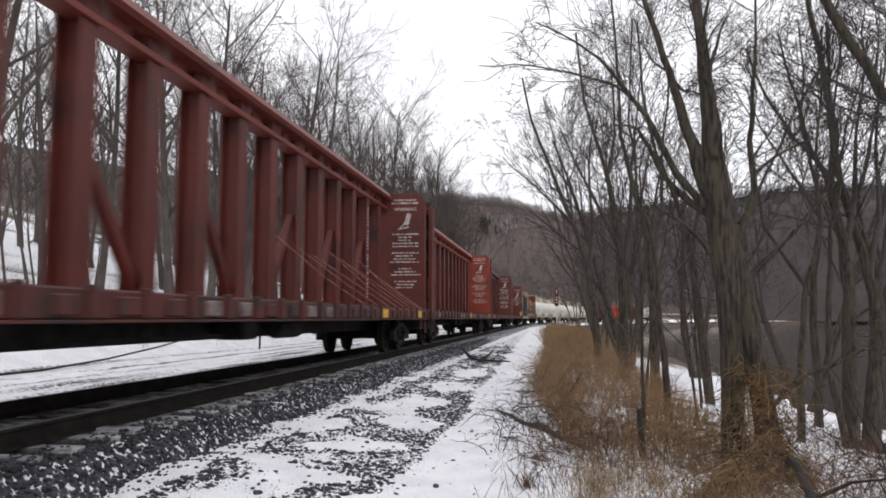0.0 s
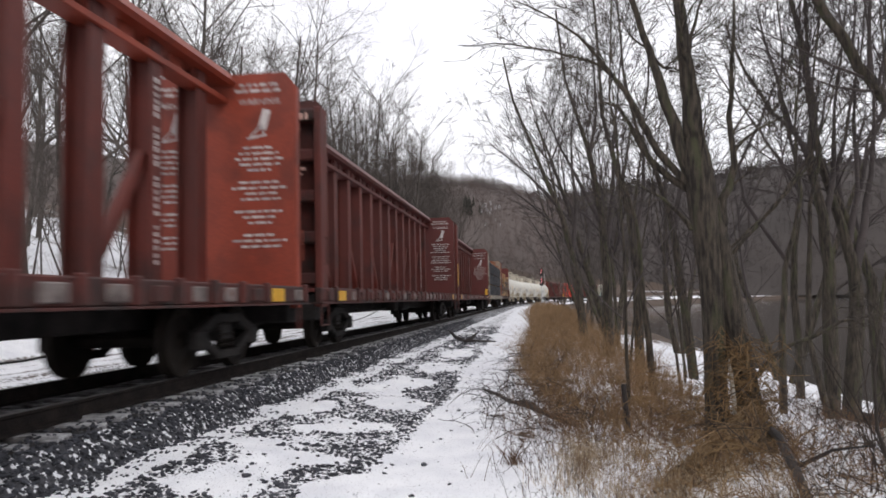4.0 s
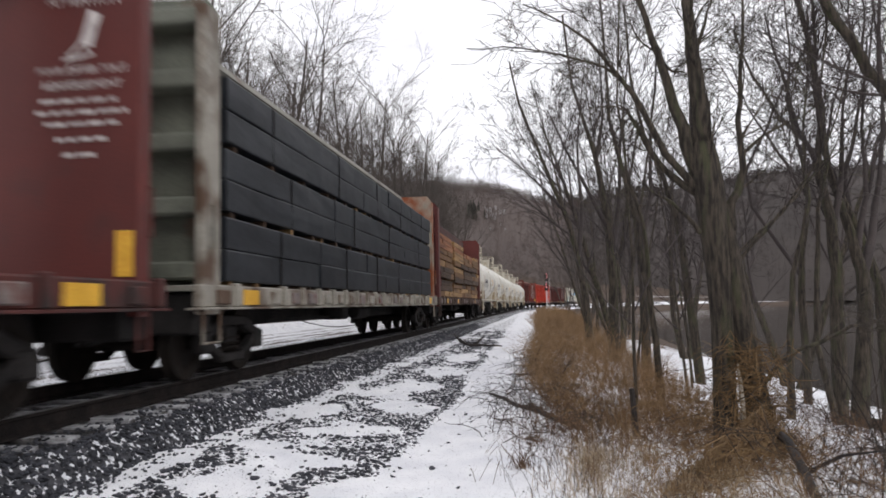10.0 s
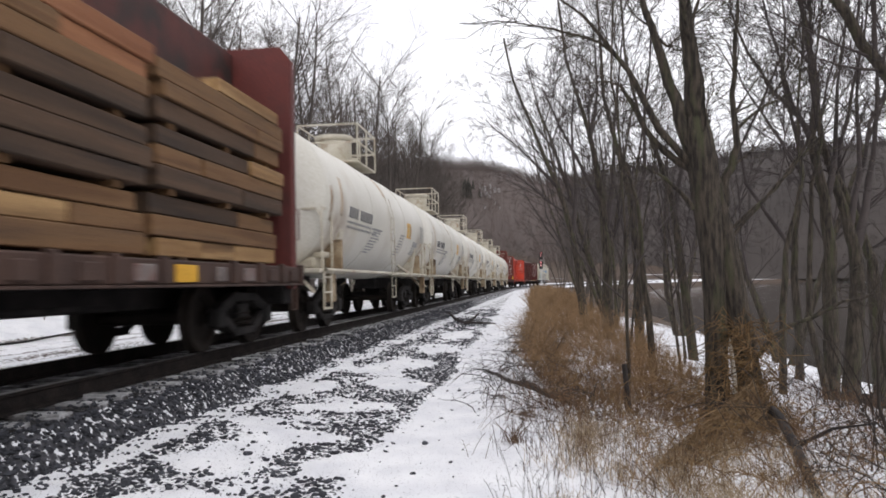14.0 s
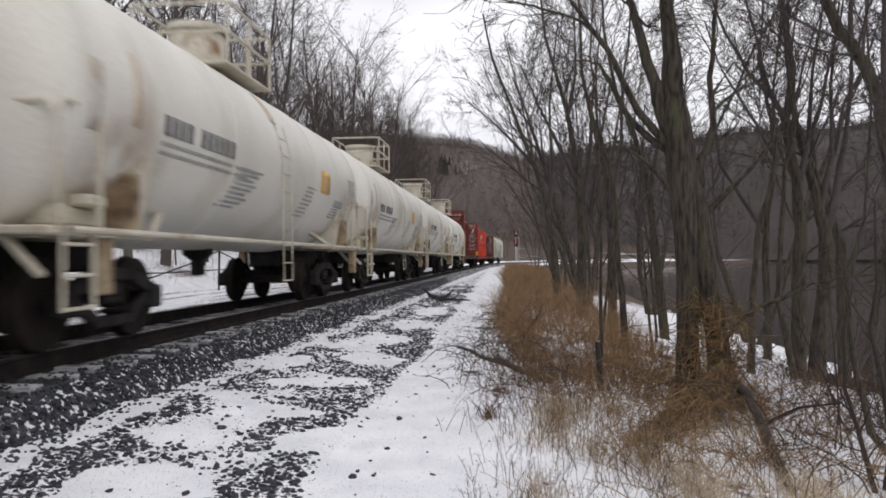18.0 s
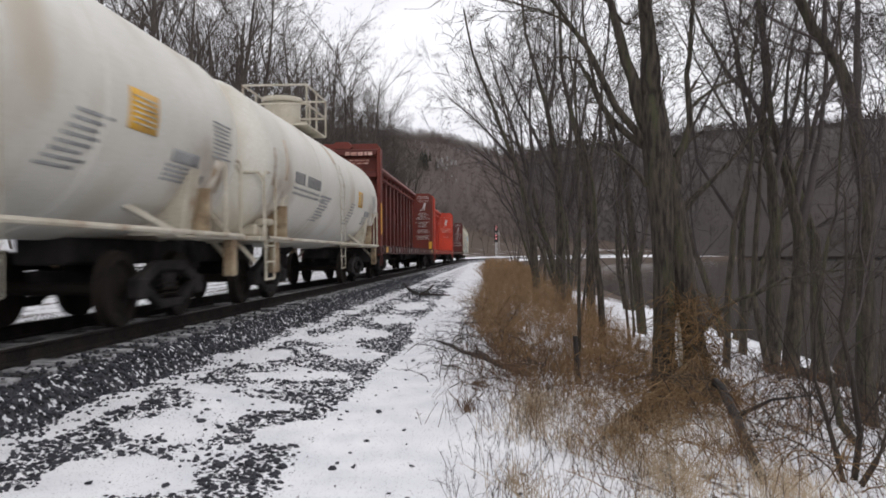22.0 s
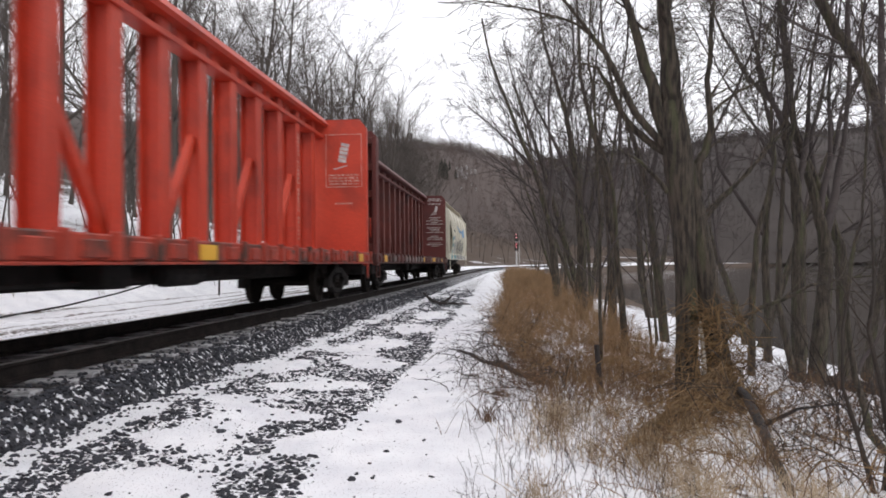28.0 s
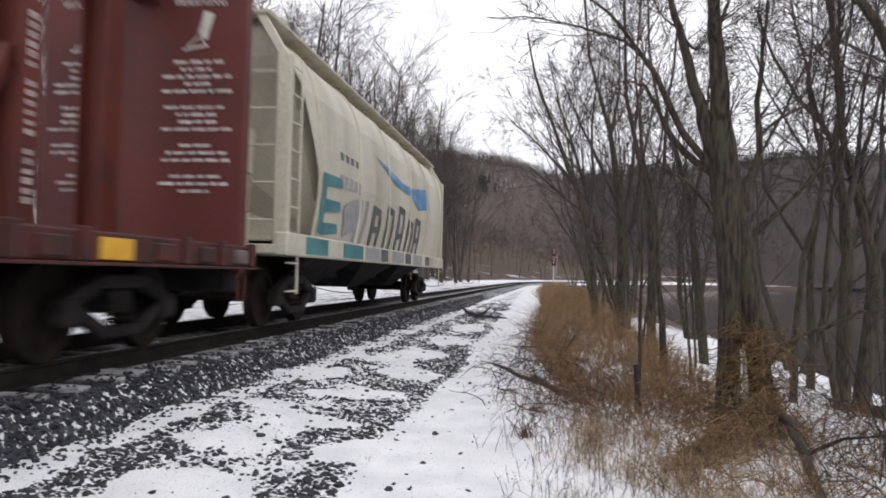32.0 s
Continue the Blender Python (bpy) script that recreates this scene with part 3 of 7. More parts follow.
# ---- railway track ----
def build_track():
    bal = sweep([(-2.75, -0.90), (-2.3, -0.66), (-1.75, -0.42), (-1.4, -0.36), (-0.9, -0.36), (0.0, -0.365), (0.9, -0.36), (1.25, -0.36), (1.33, -0.375), (1.44, -0.46), (1.56, -0.60), (1.72, -0.78)], -40, 330, 0.5, 0.014)
    bed = bal.mesh("ballast", M_BALLAST, True)
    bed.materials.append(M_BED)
    # darker, less snowy bed across the width of the ties
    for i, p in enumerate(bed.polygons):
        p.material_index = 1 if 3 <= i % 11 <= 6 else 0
    tagged(new("ballast", bed), "dark crushed-stone ballast dusted with snow", "ballast", kind="structure")
    track = tagged(new("railway_track"), "single railway track with steel rails on frosted ties", "track", kind="structure")
    for side in (-1, 1):
        c = side * 0.755
        web = [(c - 0.075, -0.19), (c - 0.07, -0.165), (c - 0.012, -0.145), (c - 0.012, -0.045), (c - 0.036, -0.035), (c - 0.036, -0.006), (c + 0.036, -0.006), (c + 0.036, -0.035), (c + 0.012, -0.045), (c + 0.012, -0.145), (c + 0.07, -0.165), (c + 0.075, -0.19)]
        rail = part("rail", sweep([(p, q + RAIL_Z) for p, q in web[::-1]], -40, 330, 2.0), M_RAIL, track)
        part("rail_head", sweep([(c + 0.034, RAIL_Z - 0.008), (c + 0.028, RAIL_Z), (c - 0.028, RAIL_Z), (c - 0.034, RAIL_Z - 0.008)], -40, 330, 2.0), M_RAILTOP, rail, "worn bright running surface")
    rng = random.Random(5)
    tie = Geo().box(-1.3, 1.3, -0.105, 0.105, -0.17, 0, 0.02)
    bare = len(tie.f)
    tie.box(0.86, 1.29, -0.095, 0.09, -0.02, 0.012, 0.006).box(-1.29, -0.88, -0.09, 0.1, -0.02, 0.012, 0.006).box(-0.4, 0.3, -0.07, 0.06, -0.02, 0.006, 0.003)
    tie_mesh = tie.mesh("tie", M_TIE)
    tie_mesh.materials.append(M_FROST)
    for p in list(tie_mesh.polygons)[bare:]:
        p.material_index = 1
    for k in range(150):
        moved(part("tie", tie_mesh, None, track), on_line(k * 0.53 + rng.uniform(-0.03, 0.03), rng.uniform(-0.04, 0.04), RAIL_Z - 0.186 + rng.uniform(-0.012, 0.010)) @ pose(0, 0, 0, 0, 0, rng.uniform(-1.5, 1.5)))
    rest = Geo()
    for k in range(150, 480):
        rest.box(-1.3, 1.3, -0.115, 0.115, -0.16, 0, 0.02, on_line(k * 0.53, 0, RAIL_Z - 0.19))
    tagged(part("ties", rest, M_TIE, track), kind="stuff")


build_track()


def build_stones():
    """Loose ballast stones, a few shapes of broken rock scattered by the thousand."""
    rng = random.Random(11)
    shapes = []
    for k in range(7):
        bm = bmesh.new()
        bmesh.ops.create_icosphere(bm, subdivisions=1, radius=1)
        sc = [rng.uniform(0.7, 1.25), rng.uniform(0.7, 1.1), rng.uniform(0.40, 0.70)]
        pts = []
        for v in bm.verts:
            f = 0.55 + 0.95 * abs(noise.noise(v.co * 1.3 + Vector((k * 7, 0, 0))))
            pts.append([v.co[i] * sc[i] * f for i in range(3)])
        shapes.append((np.array(pts), [[v.index for v in f.verts] for f in bm.faces]))
        bm.free()
    allv, allf, base = [], [], 0

    def drop(u, s, z, r):
        nonlocal base
        p, f = shapes[rng.randrange(7)]
        a, b = rng.uniform(0, 6.28), rng.uniform(-0.5, 0.5)
        m = Euler((b, rng.uniform(-0.5, 0.5), a)).to_matrix()
        q = p @ np.array(m).T * r
        q += np.array((u, s, z))
        allv.append(q)
        allf.extend([[i + base for i in t] for t in f])
        base += len(p)

    shoulder_u, shoulder_z = [-8.15, -7.7, -7.15, -6.8, -4.07, -3.96, -3.84, -3.68], [-0.90, -0.66, -0.42, -0.36, -0.375, -0.46, -0.60, -0.78]
    for k in range(7600):
        s = 2.4 + 44 * rng.random() ** 1.7 - 7 * rng.random() ** 3 if k < 6500 else rng.uniform(-16, 2.4)
        u = rng.uniform(-4.16, -3.76)
        z = max(float(np.interp(u, shoulder_u, shoulder_z)), ground_z(u, s) - 0.008)
        drop(u, s, z + 0.014, rng.uniform(0.019, 0.040) * (1 if rng.random() < 0.85 else 1.5))
    for k in range(3100):
        s = 4 + 40 * rng.random() ** 1.5 if k < 2600 else rng.uniform(-16, 4.2)
        u = rng.choice((rng.uniform(-6.6, -4.2), rng.uniform(-7.4, -6.7)))
        drop(u, s, float(np.interp(u, shoulder_u, shoulder_z)) + 0.008, rng.uniform(0.022, 0.042))
    n = 0
    while n < 14500:
        s = 2.6 + 40 * rng.random() ** 1.8 - 7 * rng.random() ** 3 if n < 12500 else rng.uniform(-16, 2.8)
        u = rng.uniform(-3.6, -1.0)
        g = gravel_at(u, s)
        if rng.random() > max(0.012, min(1.0, (g - 0.26) * 2.1)):
            n += 0.02
            continue
        drop(u, s, ground_z(u, s) + 0.002, rng.uniform(0.012, 0.040) * (1 if rng.random() < 0.95 else 1.6))
        n += 1
    n = 0
    while n < 5200:
        s, u = 2.6 + 16 * rng.random() ** 1.4, rng.uniform(-3.5, -1.0)
        if rng.random() > max(0.02, min(1.0, (gravel_at(u, s) - 0.05) * 1.4)):
            n += 0.02
            continue
        drop(u, s, ground_z(u, s) + 0.001, rng.uniform(0.005, 0.012))
        n += 1
    for _ in range(900):
        s, u = 3.0 + 34 * rng.random() ** 1.6, rng.uniform(-4.40, -4.05)
        drop(u, s, RAIL_Z - 0.178, rng.uniform(0.018, 0.036))
    for _ in range(2200):
        s, u = 2.4 + 36 * rng.random() ** 1.7, -3.84 + abs(rng.gauss(0, 0.19))
        drop(u, s, ground_z(u, s) + 0.004, rng.uniform(0.012, 0.034))
    for _ in range(60):
        u, s = rng.uniform(-1.3, 0.4), 3.5 + 14 * rng.random()
        drop(u, s, ground_z(u, s) + 0.004, rng.uniform(0.012, 0.03))
    drop(-1.14, 7.41, ground_z(-1.14, 7.41) + 0.01, 0.05)
    me = bpy.data.meshes.new("ballast_stones")
    me.from_pydata(np.concatenate(allv).tolist(), [], allf)
    me.materials.append(M_STONE)
    tagged(new("ballast_stones", me), "dark grey broken stones lying along the track in snow", "stones", kind="stuff")


build_stones()


# ---- river and hills ----
def build_river():
    us, ss = [8.0, 12, 20, 40, 80, 120, 155], steps((-400, 0, 100), (0, 110, 20), (110, 760, 20))
    g = Geo()
    for s in ss:
        for u in us:
            m = on_line(s, u - TRACK_X)
            g.v.append((m.translation.x, m.translation.y, -2.5))
    n = len(us)
    g.f = [(j * n + i, j * n + i + 1, (j + 1) * n + i + 1, (j + 1) * n + i) for j in range(len(ss) - 1) for i in range(n - 1)]
    tagged(new("water", g.mesh("water", M_WATER, True)), "wide dark river flowing below the wooded bank", "river", kind="structure")


build_river()
RIDGE_A = [-80, -40, -20, -14, -9, -5, -3, -1.5, 0.5, 3, 6, 10, 14, 20, 27, 40, 80]
RIDGE_E = [13, 12, 10.5, 9.8, 9.1, 9.15, 9.0, 8.6, 8.0, 8.0, 8.2, 8.6, 8.9, 9.1, 9.2, 9.5, 10]


def hill_z(a, r):
    """Height of the far hills at a degrees right of straight ahead and r metres away."""
    foot = float(np.interp(a, [-80, -10, 0, 8, 20, 40, 80], [300, 300, 300, 400, 470, 400, 300]))
    crest = foot + float(np.interp(a, [-80, 0, 8, 80], [260, 240, 260, 260]))
    top = math.tan(radians(float(np.interp(a, RIDGE_A, RIDGE_E)))) * crest - 6.0
    k = max(0.0, (r - foot) / (crest - foot))
    z = top * (1.25 * k - 0.25 * k * k * k if k < 1 else 1.0 + 0.25 * (k - 1))
    return z + 5.0 * min(1, k) * noise.noise((a * 0.16, r * 0.012, 0.0)) - 1.0, foot, crest


def hill_sheet(a0, a1, material, label):
    aa, rr = np.arange(a0, a1 + 0.1, 1.0), np.arange(0, 1.61, 0.08)
    g = Geo()
    for a in aa:
        _, foot, crest = hill_z(a, 0)
        for k in rr:
            r = foot + (crest - foot) * k
            g.v.append((r * math.sin(radians(a)), r * math.cos(radians(a)), hill_z(a, r)[0]))
    n = len(rr)
    g.f = [(i * n + j, (i + 1) * n + j, (i + 1) * n + j + 1, i * n + j + 1) for i in range(len(aa) - 1) for j in range(n - 1)]
    tagged(new("hill", g.mesh("hill", material, True)), label, "hill", kind="structure")


def hill_woods(a0, a1, count, edge, seed, material, label):
    """Bare trees by the thousand: a thin stem and a spray of twigs each."""
    rng = np.random.RandomState(seed)
    a, k = rng.uniform(a0, a1, count), rng.uniform(0.02, 1.0, count)
    k[:edge] = rng.uniform(0.88, 1.02, edge)
    verts, faces = [], []
    for i in range(count):
        _, foot, crest = hill_z(a[i], 0)
        r = foot + (crest - foot) * k[i]
        x, y, z = r * math.sin(radians(a[i])), r * math.cos(radians(a[i])), hill_z(a[i], r)[0] - 0.5
        h = rng.uniform(4.5, 9)
        base = len(verts)
        for q in range(3):
            verts.append((x + 0.08 * math.cos(q * 2.1), y + 0.08 * math.sin(q * 2.1), z))
        verts.append((x + rng.uniform(-1, 1), y, z + h))
        faces += [(base, base + 1, base + 3), (base + 1, base + 2, base + 3), (base + 2, base, base + 3)]
        for _ in range(13):
            t = rng.uniform(0.04, 0.9)
            ang, ln = rng.uniform(0, 6.28), h * rng.uniform(0.16, 0.40) * (1.2 - 0.6 * t)
            b2 = len(verts)
            pz = z + h * t
            for q in range(3):
                verts.append((x + 0.065 * math.cos(q * 2.1), y, pz + 0.065 * math.sin(q * 2.1)))
            verts.append((x + ln * math.cos(ang), y + ln * math.sin(ang), pz + ln * rng.uniform(0.05, 0.75)))
            faces += [(b2, b2 + 1, b2 + 3), (b2 + 1, b2 + 2, b2 + 3), (b2 + 2, b2, b2 + 3)]
    me = bpy.data.meshes.new("far_woods")
    me.from_pydata(verts, [], faces)
    me.materials.append(material)
    tagged(new("far_woods", me), label, "forest", kind="stuff")


def build_hills():
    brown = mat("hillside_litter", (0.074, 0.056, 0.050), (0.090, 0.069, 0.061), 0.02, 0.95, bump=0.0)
    # the far ridge gets its shade from this darker copy of the slope
    dusk = mat("shaded_hillside", (0.036, 0.029, 0.026), (0.058, 0.047, 0.042), 0.02, 0.95, bump=0.0)
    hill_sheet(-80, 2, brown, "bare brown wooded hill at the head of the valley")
    hill_sheet(2, 80, dusk, "long wooded ridge across the river, coloured as in shade")
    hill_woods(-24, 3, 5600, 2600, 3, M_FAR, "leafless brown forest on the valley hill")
    hill_woods(2, 36, 6000, 3200, 4, M_DUSK, "leafless forest on the ridge across the river, coloured as in shade")
    rng = random.Random(2)
    # a snow-streaked rock face and an evergreen thicket break the brown slope
    rock = tagged(new("cliff"), "pale snow-streaked rock outcrop on the hillside", "rock")
    for k in range(16):
        a, q = rng.gauss(-3.6, 0.35), rng.uniform(0.42, 0.62)
        _, foot, crest = hill_z(a, 0)
        r = foot + (crest - foot) * q
        p = (r * math.sin(radians(a)), r * math.cos(radians(a)), hill_z(a, r)[0])
        s = rng.uniform(0.4, 1.1)
        part("ledge", Geo().box(p[0] - s * 0.7, p[0] + s * 0.7, p[1] - 2.5, p[1] + 2, p[2] - 1, p[2] + s * 2.2, 0.25), M_LEDGE, rock)
    ever = tagged(new("evergreen_thicket"), "dark evergreen thicket on the hillside", "tree", kind="stuff")
    g = Geo()
    for k in range(26):
        a, q = rng.gauss(-5.1, 0.28), rng.uniform(0.48, 0.60)
        _, foot, crest = hill_z(a, 0)
        r = foot + (crest - foot) * q
        x, y, z = r * math.sin(radians(a)), r * math.cos(radians(a)), hill_z(a, r)[0] - 0.5
        h = rng.uniform(4, 8)
        for t in range(26):
            zz, w = z + h * t / 26, h * 0.30 * (1 - t / 27) * rng.uniform(0.6, 1.1)
            b = rng.uniform(0, 6.28)
            g.beam((x, y, zz), (x + w * math.cos(b), y + w * math.sin(b), zz - 0.3), 0.5, 0.25, 0.05)
    part("boughs", g, M_EVER, ever)


build_hills()


# ---- trees ----
def grow(rng, out, p, d, length, r, level, kids, lift, tip, wild=1.0, ang=(24, 58), least=0.0):
    """One stem with its side shoots; out[level] gathers (points, radii)."""
    n = (8, 6, 4, 3, 2)[level]
    pts, rad, dd = [p.copy()], [r], d.copy()
    for i in range(n):
        dd = (dd + Vector((rng.gauss(0, 1), rng.gauss(0, 1), rng.gauss(0, 1))) * wild * (0.055, 0.14, 0.17, 0.2, 0.2)[level] + Vector((0, 0, lift[level]))).normalized()
        p = p + dd * (length / n)
        pts.append(p)
        rad.append(max(tip, r * (1 - (i + 1) / n * (0.80 if level == 0 else 0.75))))
    out[level].append((pts, rad))
    if level + 1 >= len(kids) + 1 or level >= 4:
        return
    for _ in range(kids[level]):
        t = rng.uniform((0.28, 0.2, 0.15, 0.1)[level], 0.98)
        k = min(n - 1, int(t * n))
        base = pts[k].lerp(pts[k + 1], t * n - k)
        ax = (pts[k + 1] - pts[k]).normalized()
        side = ax.orthogonal().normalized()
        side.rotate(Matrix.Rotation(rng.uniform(0, 6.28), 3, ax))
        bend = radians(rng.uniform(*ang))
        nd = ax * math.cos(bend) + side * math.sin(bend)
        rr = rad[k] * rng.uniform(0.35, 0.62)
        grow(rng, out, base, nd, max(least * rng.uniform(0.6, 1.2), length * rng.uniform(0.30, 0.58) * (1.12 - 0.55 * t)), max(tip, rr), level + 1, kids, lift, tip, wild, ang, least)


def tree_geo(seed, height, r, kids=(11, 6, 4, 2), stems=1, lean=0.12, tip=0.008, lift=(0.02, 0.05, 0.05, 0.04, 0.02), splay=0.25, wild=1.0, ang=(24, 58), least=0.3):
    rng = random.Random(seed)
    out = [[], [], [], [], []]
    for k in range(stems):
        a = rng.uniform(0, 6.28) if stems == 1 else 6.28 * k / stems + rng.uniform(-0.4, 0.4)
        d = Vector((math.cos(a) * (lean if stems == 1 else splay), math.sin(a) * (lean if stems == 1 else splay), 1)).normalized()
        grow(rng, out, Vector((math.cos(a) * 0.12 * (stems > 1), math.sin(a) * 0.12 * (stems > 1), -0.25)), d, height * rng.uniform(0.85, 1.0), r * rng.uniform(0.75, 1.0), 0, kids, lift, tip, wild, ang, least)
    trunk, crown = Geo(), Geo()
    for pts, rad in out[0]:
        rad = [rad[0] * 1.22] + rad[1:]
        trunk.tube(pts, rad, 9)
    for lev, sides in ((1, 6), (2, 4), (3, 3), (4, 3)):
        for pts, rad in out[lev]:
            crown.tube(pts, rad, sides)
    return trunk, crown


def make_tree(seed, at, label, group="", material=None, turn=0.0, **kw):
    trunk, crown = tree_geo(seed, **kw)
    tree = tagged(new("tree"), label, "tree", group)
    part("trunk", trunk, material or M_BARK, tree, smooth=True)
    part("crown", crown, M_TWIG if material is None else material, tree, smooth=True)
    return moved(tree, pose(*at, 0, 0, turn))


def joined(name, label, trees, poses, material):
    """Many copies of a few trees as one mesh."""
    verts, faces, base = [], [], 0
    for k, m in enumerate(poses):
        for c in trees[k % len(trees)].children:
            n = len(c.data.vertices)
            co = np.empty(n * 3)
            c.data.vertices.foreach_get("co", co)
            a = np.array(m)
            verts.append(co.reshape(-1, 3) @ a[:3, :3].T + a[:3, 3])
            faces += [[base + i for i in p.vertices] for p in c.data.polygons]
            base += n
    me = bpy.data.meshes.new(name)
    me.from_pydata(np.concatenate(verts).tolist(), [], faces)
    me.materials.append(material)
    tagged(new(name, me), label, "trees", kind="stuff")


def place(u, s, sink=0.05):
    m = on_line(s, u - TRACK_X)
    return m.translation.x, m.translation.y, ground_z(u, s) - sink


def build_left_woods():
    rng = random.Random(21)
    kinds = [make_tree(100 + k, place(-14 - 2.2 * k, 30 + 9 * k), "tall bare hardwood tree on the snowy slope", "trees of the left slope", M_WOODS,
                       height=rng.uniform(14.5, 17), r=rng.uniform(0.16, 0.23), kids=(13, 8, 4, 1), tip=0.0055, lean=0.10, wild=0.6, ang=(24, 54), least=0.60, lift=(0.02, 0.03, 0.015, 0.0, 0.0)) for k in range(6)]

    def stand(u, s, lo, hi):
        sc = rng.uniform(lo, hi)
        t = copy_thing(rng.choice(kinds), pose(*place(u, s), rng.uniform(-4, 4), rng.uniform(-4, 4), rng.uniform(0, 360)))
        t.scale = (sc, sc, sc)
    for k in range(34):
        s = 34 + 78 * (k + rng.random()) / 34
        if s < 60:
            stand(-12.5 - 4.5 * rng.random(), s, 0.85, 1.06)
        else:
            stand(-11.5 - 3.5 * rng.random(), s, 1.02, 1.24)
    for k in range(142):
        s = 3 + 150 * rng.random() ** 1.25
        u = -13.0 - 36 * rng.random() ** 1.5 - (5 if s > 95 else 0)
        stand(u, s, 0.75, 1.12 if s < 95 else 0.95)
    thin = [make_tree(140 + k, place(-13.5 - k, 14 + 5 * k), "slender bare sapling on the snowy slope", "saplings of the left slope", M_WOODS,
                      height=rng.uniform(5, 9), r=0.05, kids=(9, 5, 3), tip=0.008, lean=0.2) for k in range(3)]
    spots = [(-12.4 - 16 * rng.random(), 6 + 110 * rng.random() ** 1.3) for _ in range(100)]
    joined("slope_saplings", "slender bare saplings scattered over the snowy slope", thin, [pose(*place(u, s), rng.uniform(-9, 9), rng.uniform(-9, 9), rng.uniform(0, 360)) for u, s in spots], M_WOODS)
    small = [make_tree(150 + k, place(-16 - 4 * k, 132 + 6 * k), "bare tree farther up the snowy slope", "trees of the left slope", M_WOODS,
                       height=10.5, r=0.12, kids=(12, 7, 5), tip=0.010, lean=0.1, wild=1.1, ang=(30, 66), least=0.4) for k in range(2)]
    spots = [(-13 - 45 * rng.random(), 140 + 120 * rng.random()) for _ in range(48)]
    joined("distant_trees", "leafless trees crowding the far slope", small, [pose(*place(u, s), 0, 0, rng.uniform(0, 360)) for u, s in spots], M_WOODS)


build_left_woods()


def big_tree():
    """The double-stemmed tree by the path, with its heavy limbs."""
    rng = random.Random(8)
    tree = tagged(new("tree"), "large double-stemmed bare tree with mossy furrowed bark", "tree")
    trunk, crown = Geo(), Geo()
    trunk.tube([(2.14, 10.0, -1.3), (2.14, 10.0, -0.8), (2.14, 10.0, -0.2), (2.15, 10.0, 0.5), (2.14, 10.0, 1.1), (2.10, 10.0, 1.65), (2.06, 10.0, 2.15), (2.02, 10.0, 2.5), (2.0, 10.0, 2.75)], [0.20, 0.15, 0.135, 0.14, 0.16, 0.18, 0.19, 0.18, 0.14], 16)
    trunk.tube([(2.62, 10.05, -1.3), (2.57, 10.05, -0.9), (2.50, 10.05, -0.4), (2.43, 10.03, 0.2), (2.35, 10.02, 0.8), (2.27, 10.0, 1.4), (2.20, 10.0, 1.95)], [0.27, 0.20, 0.17, 0.155, 0.145, 0.12, 0.09], 14)
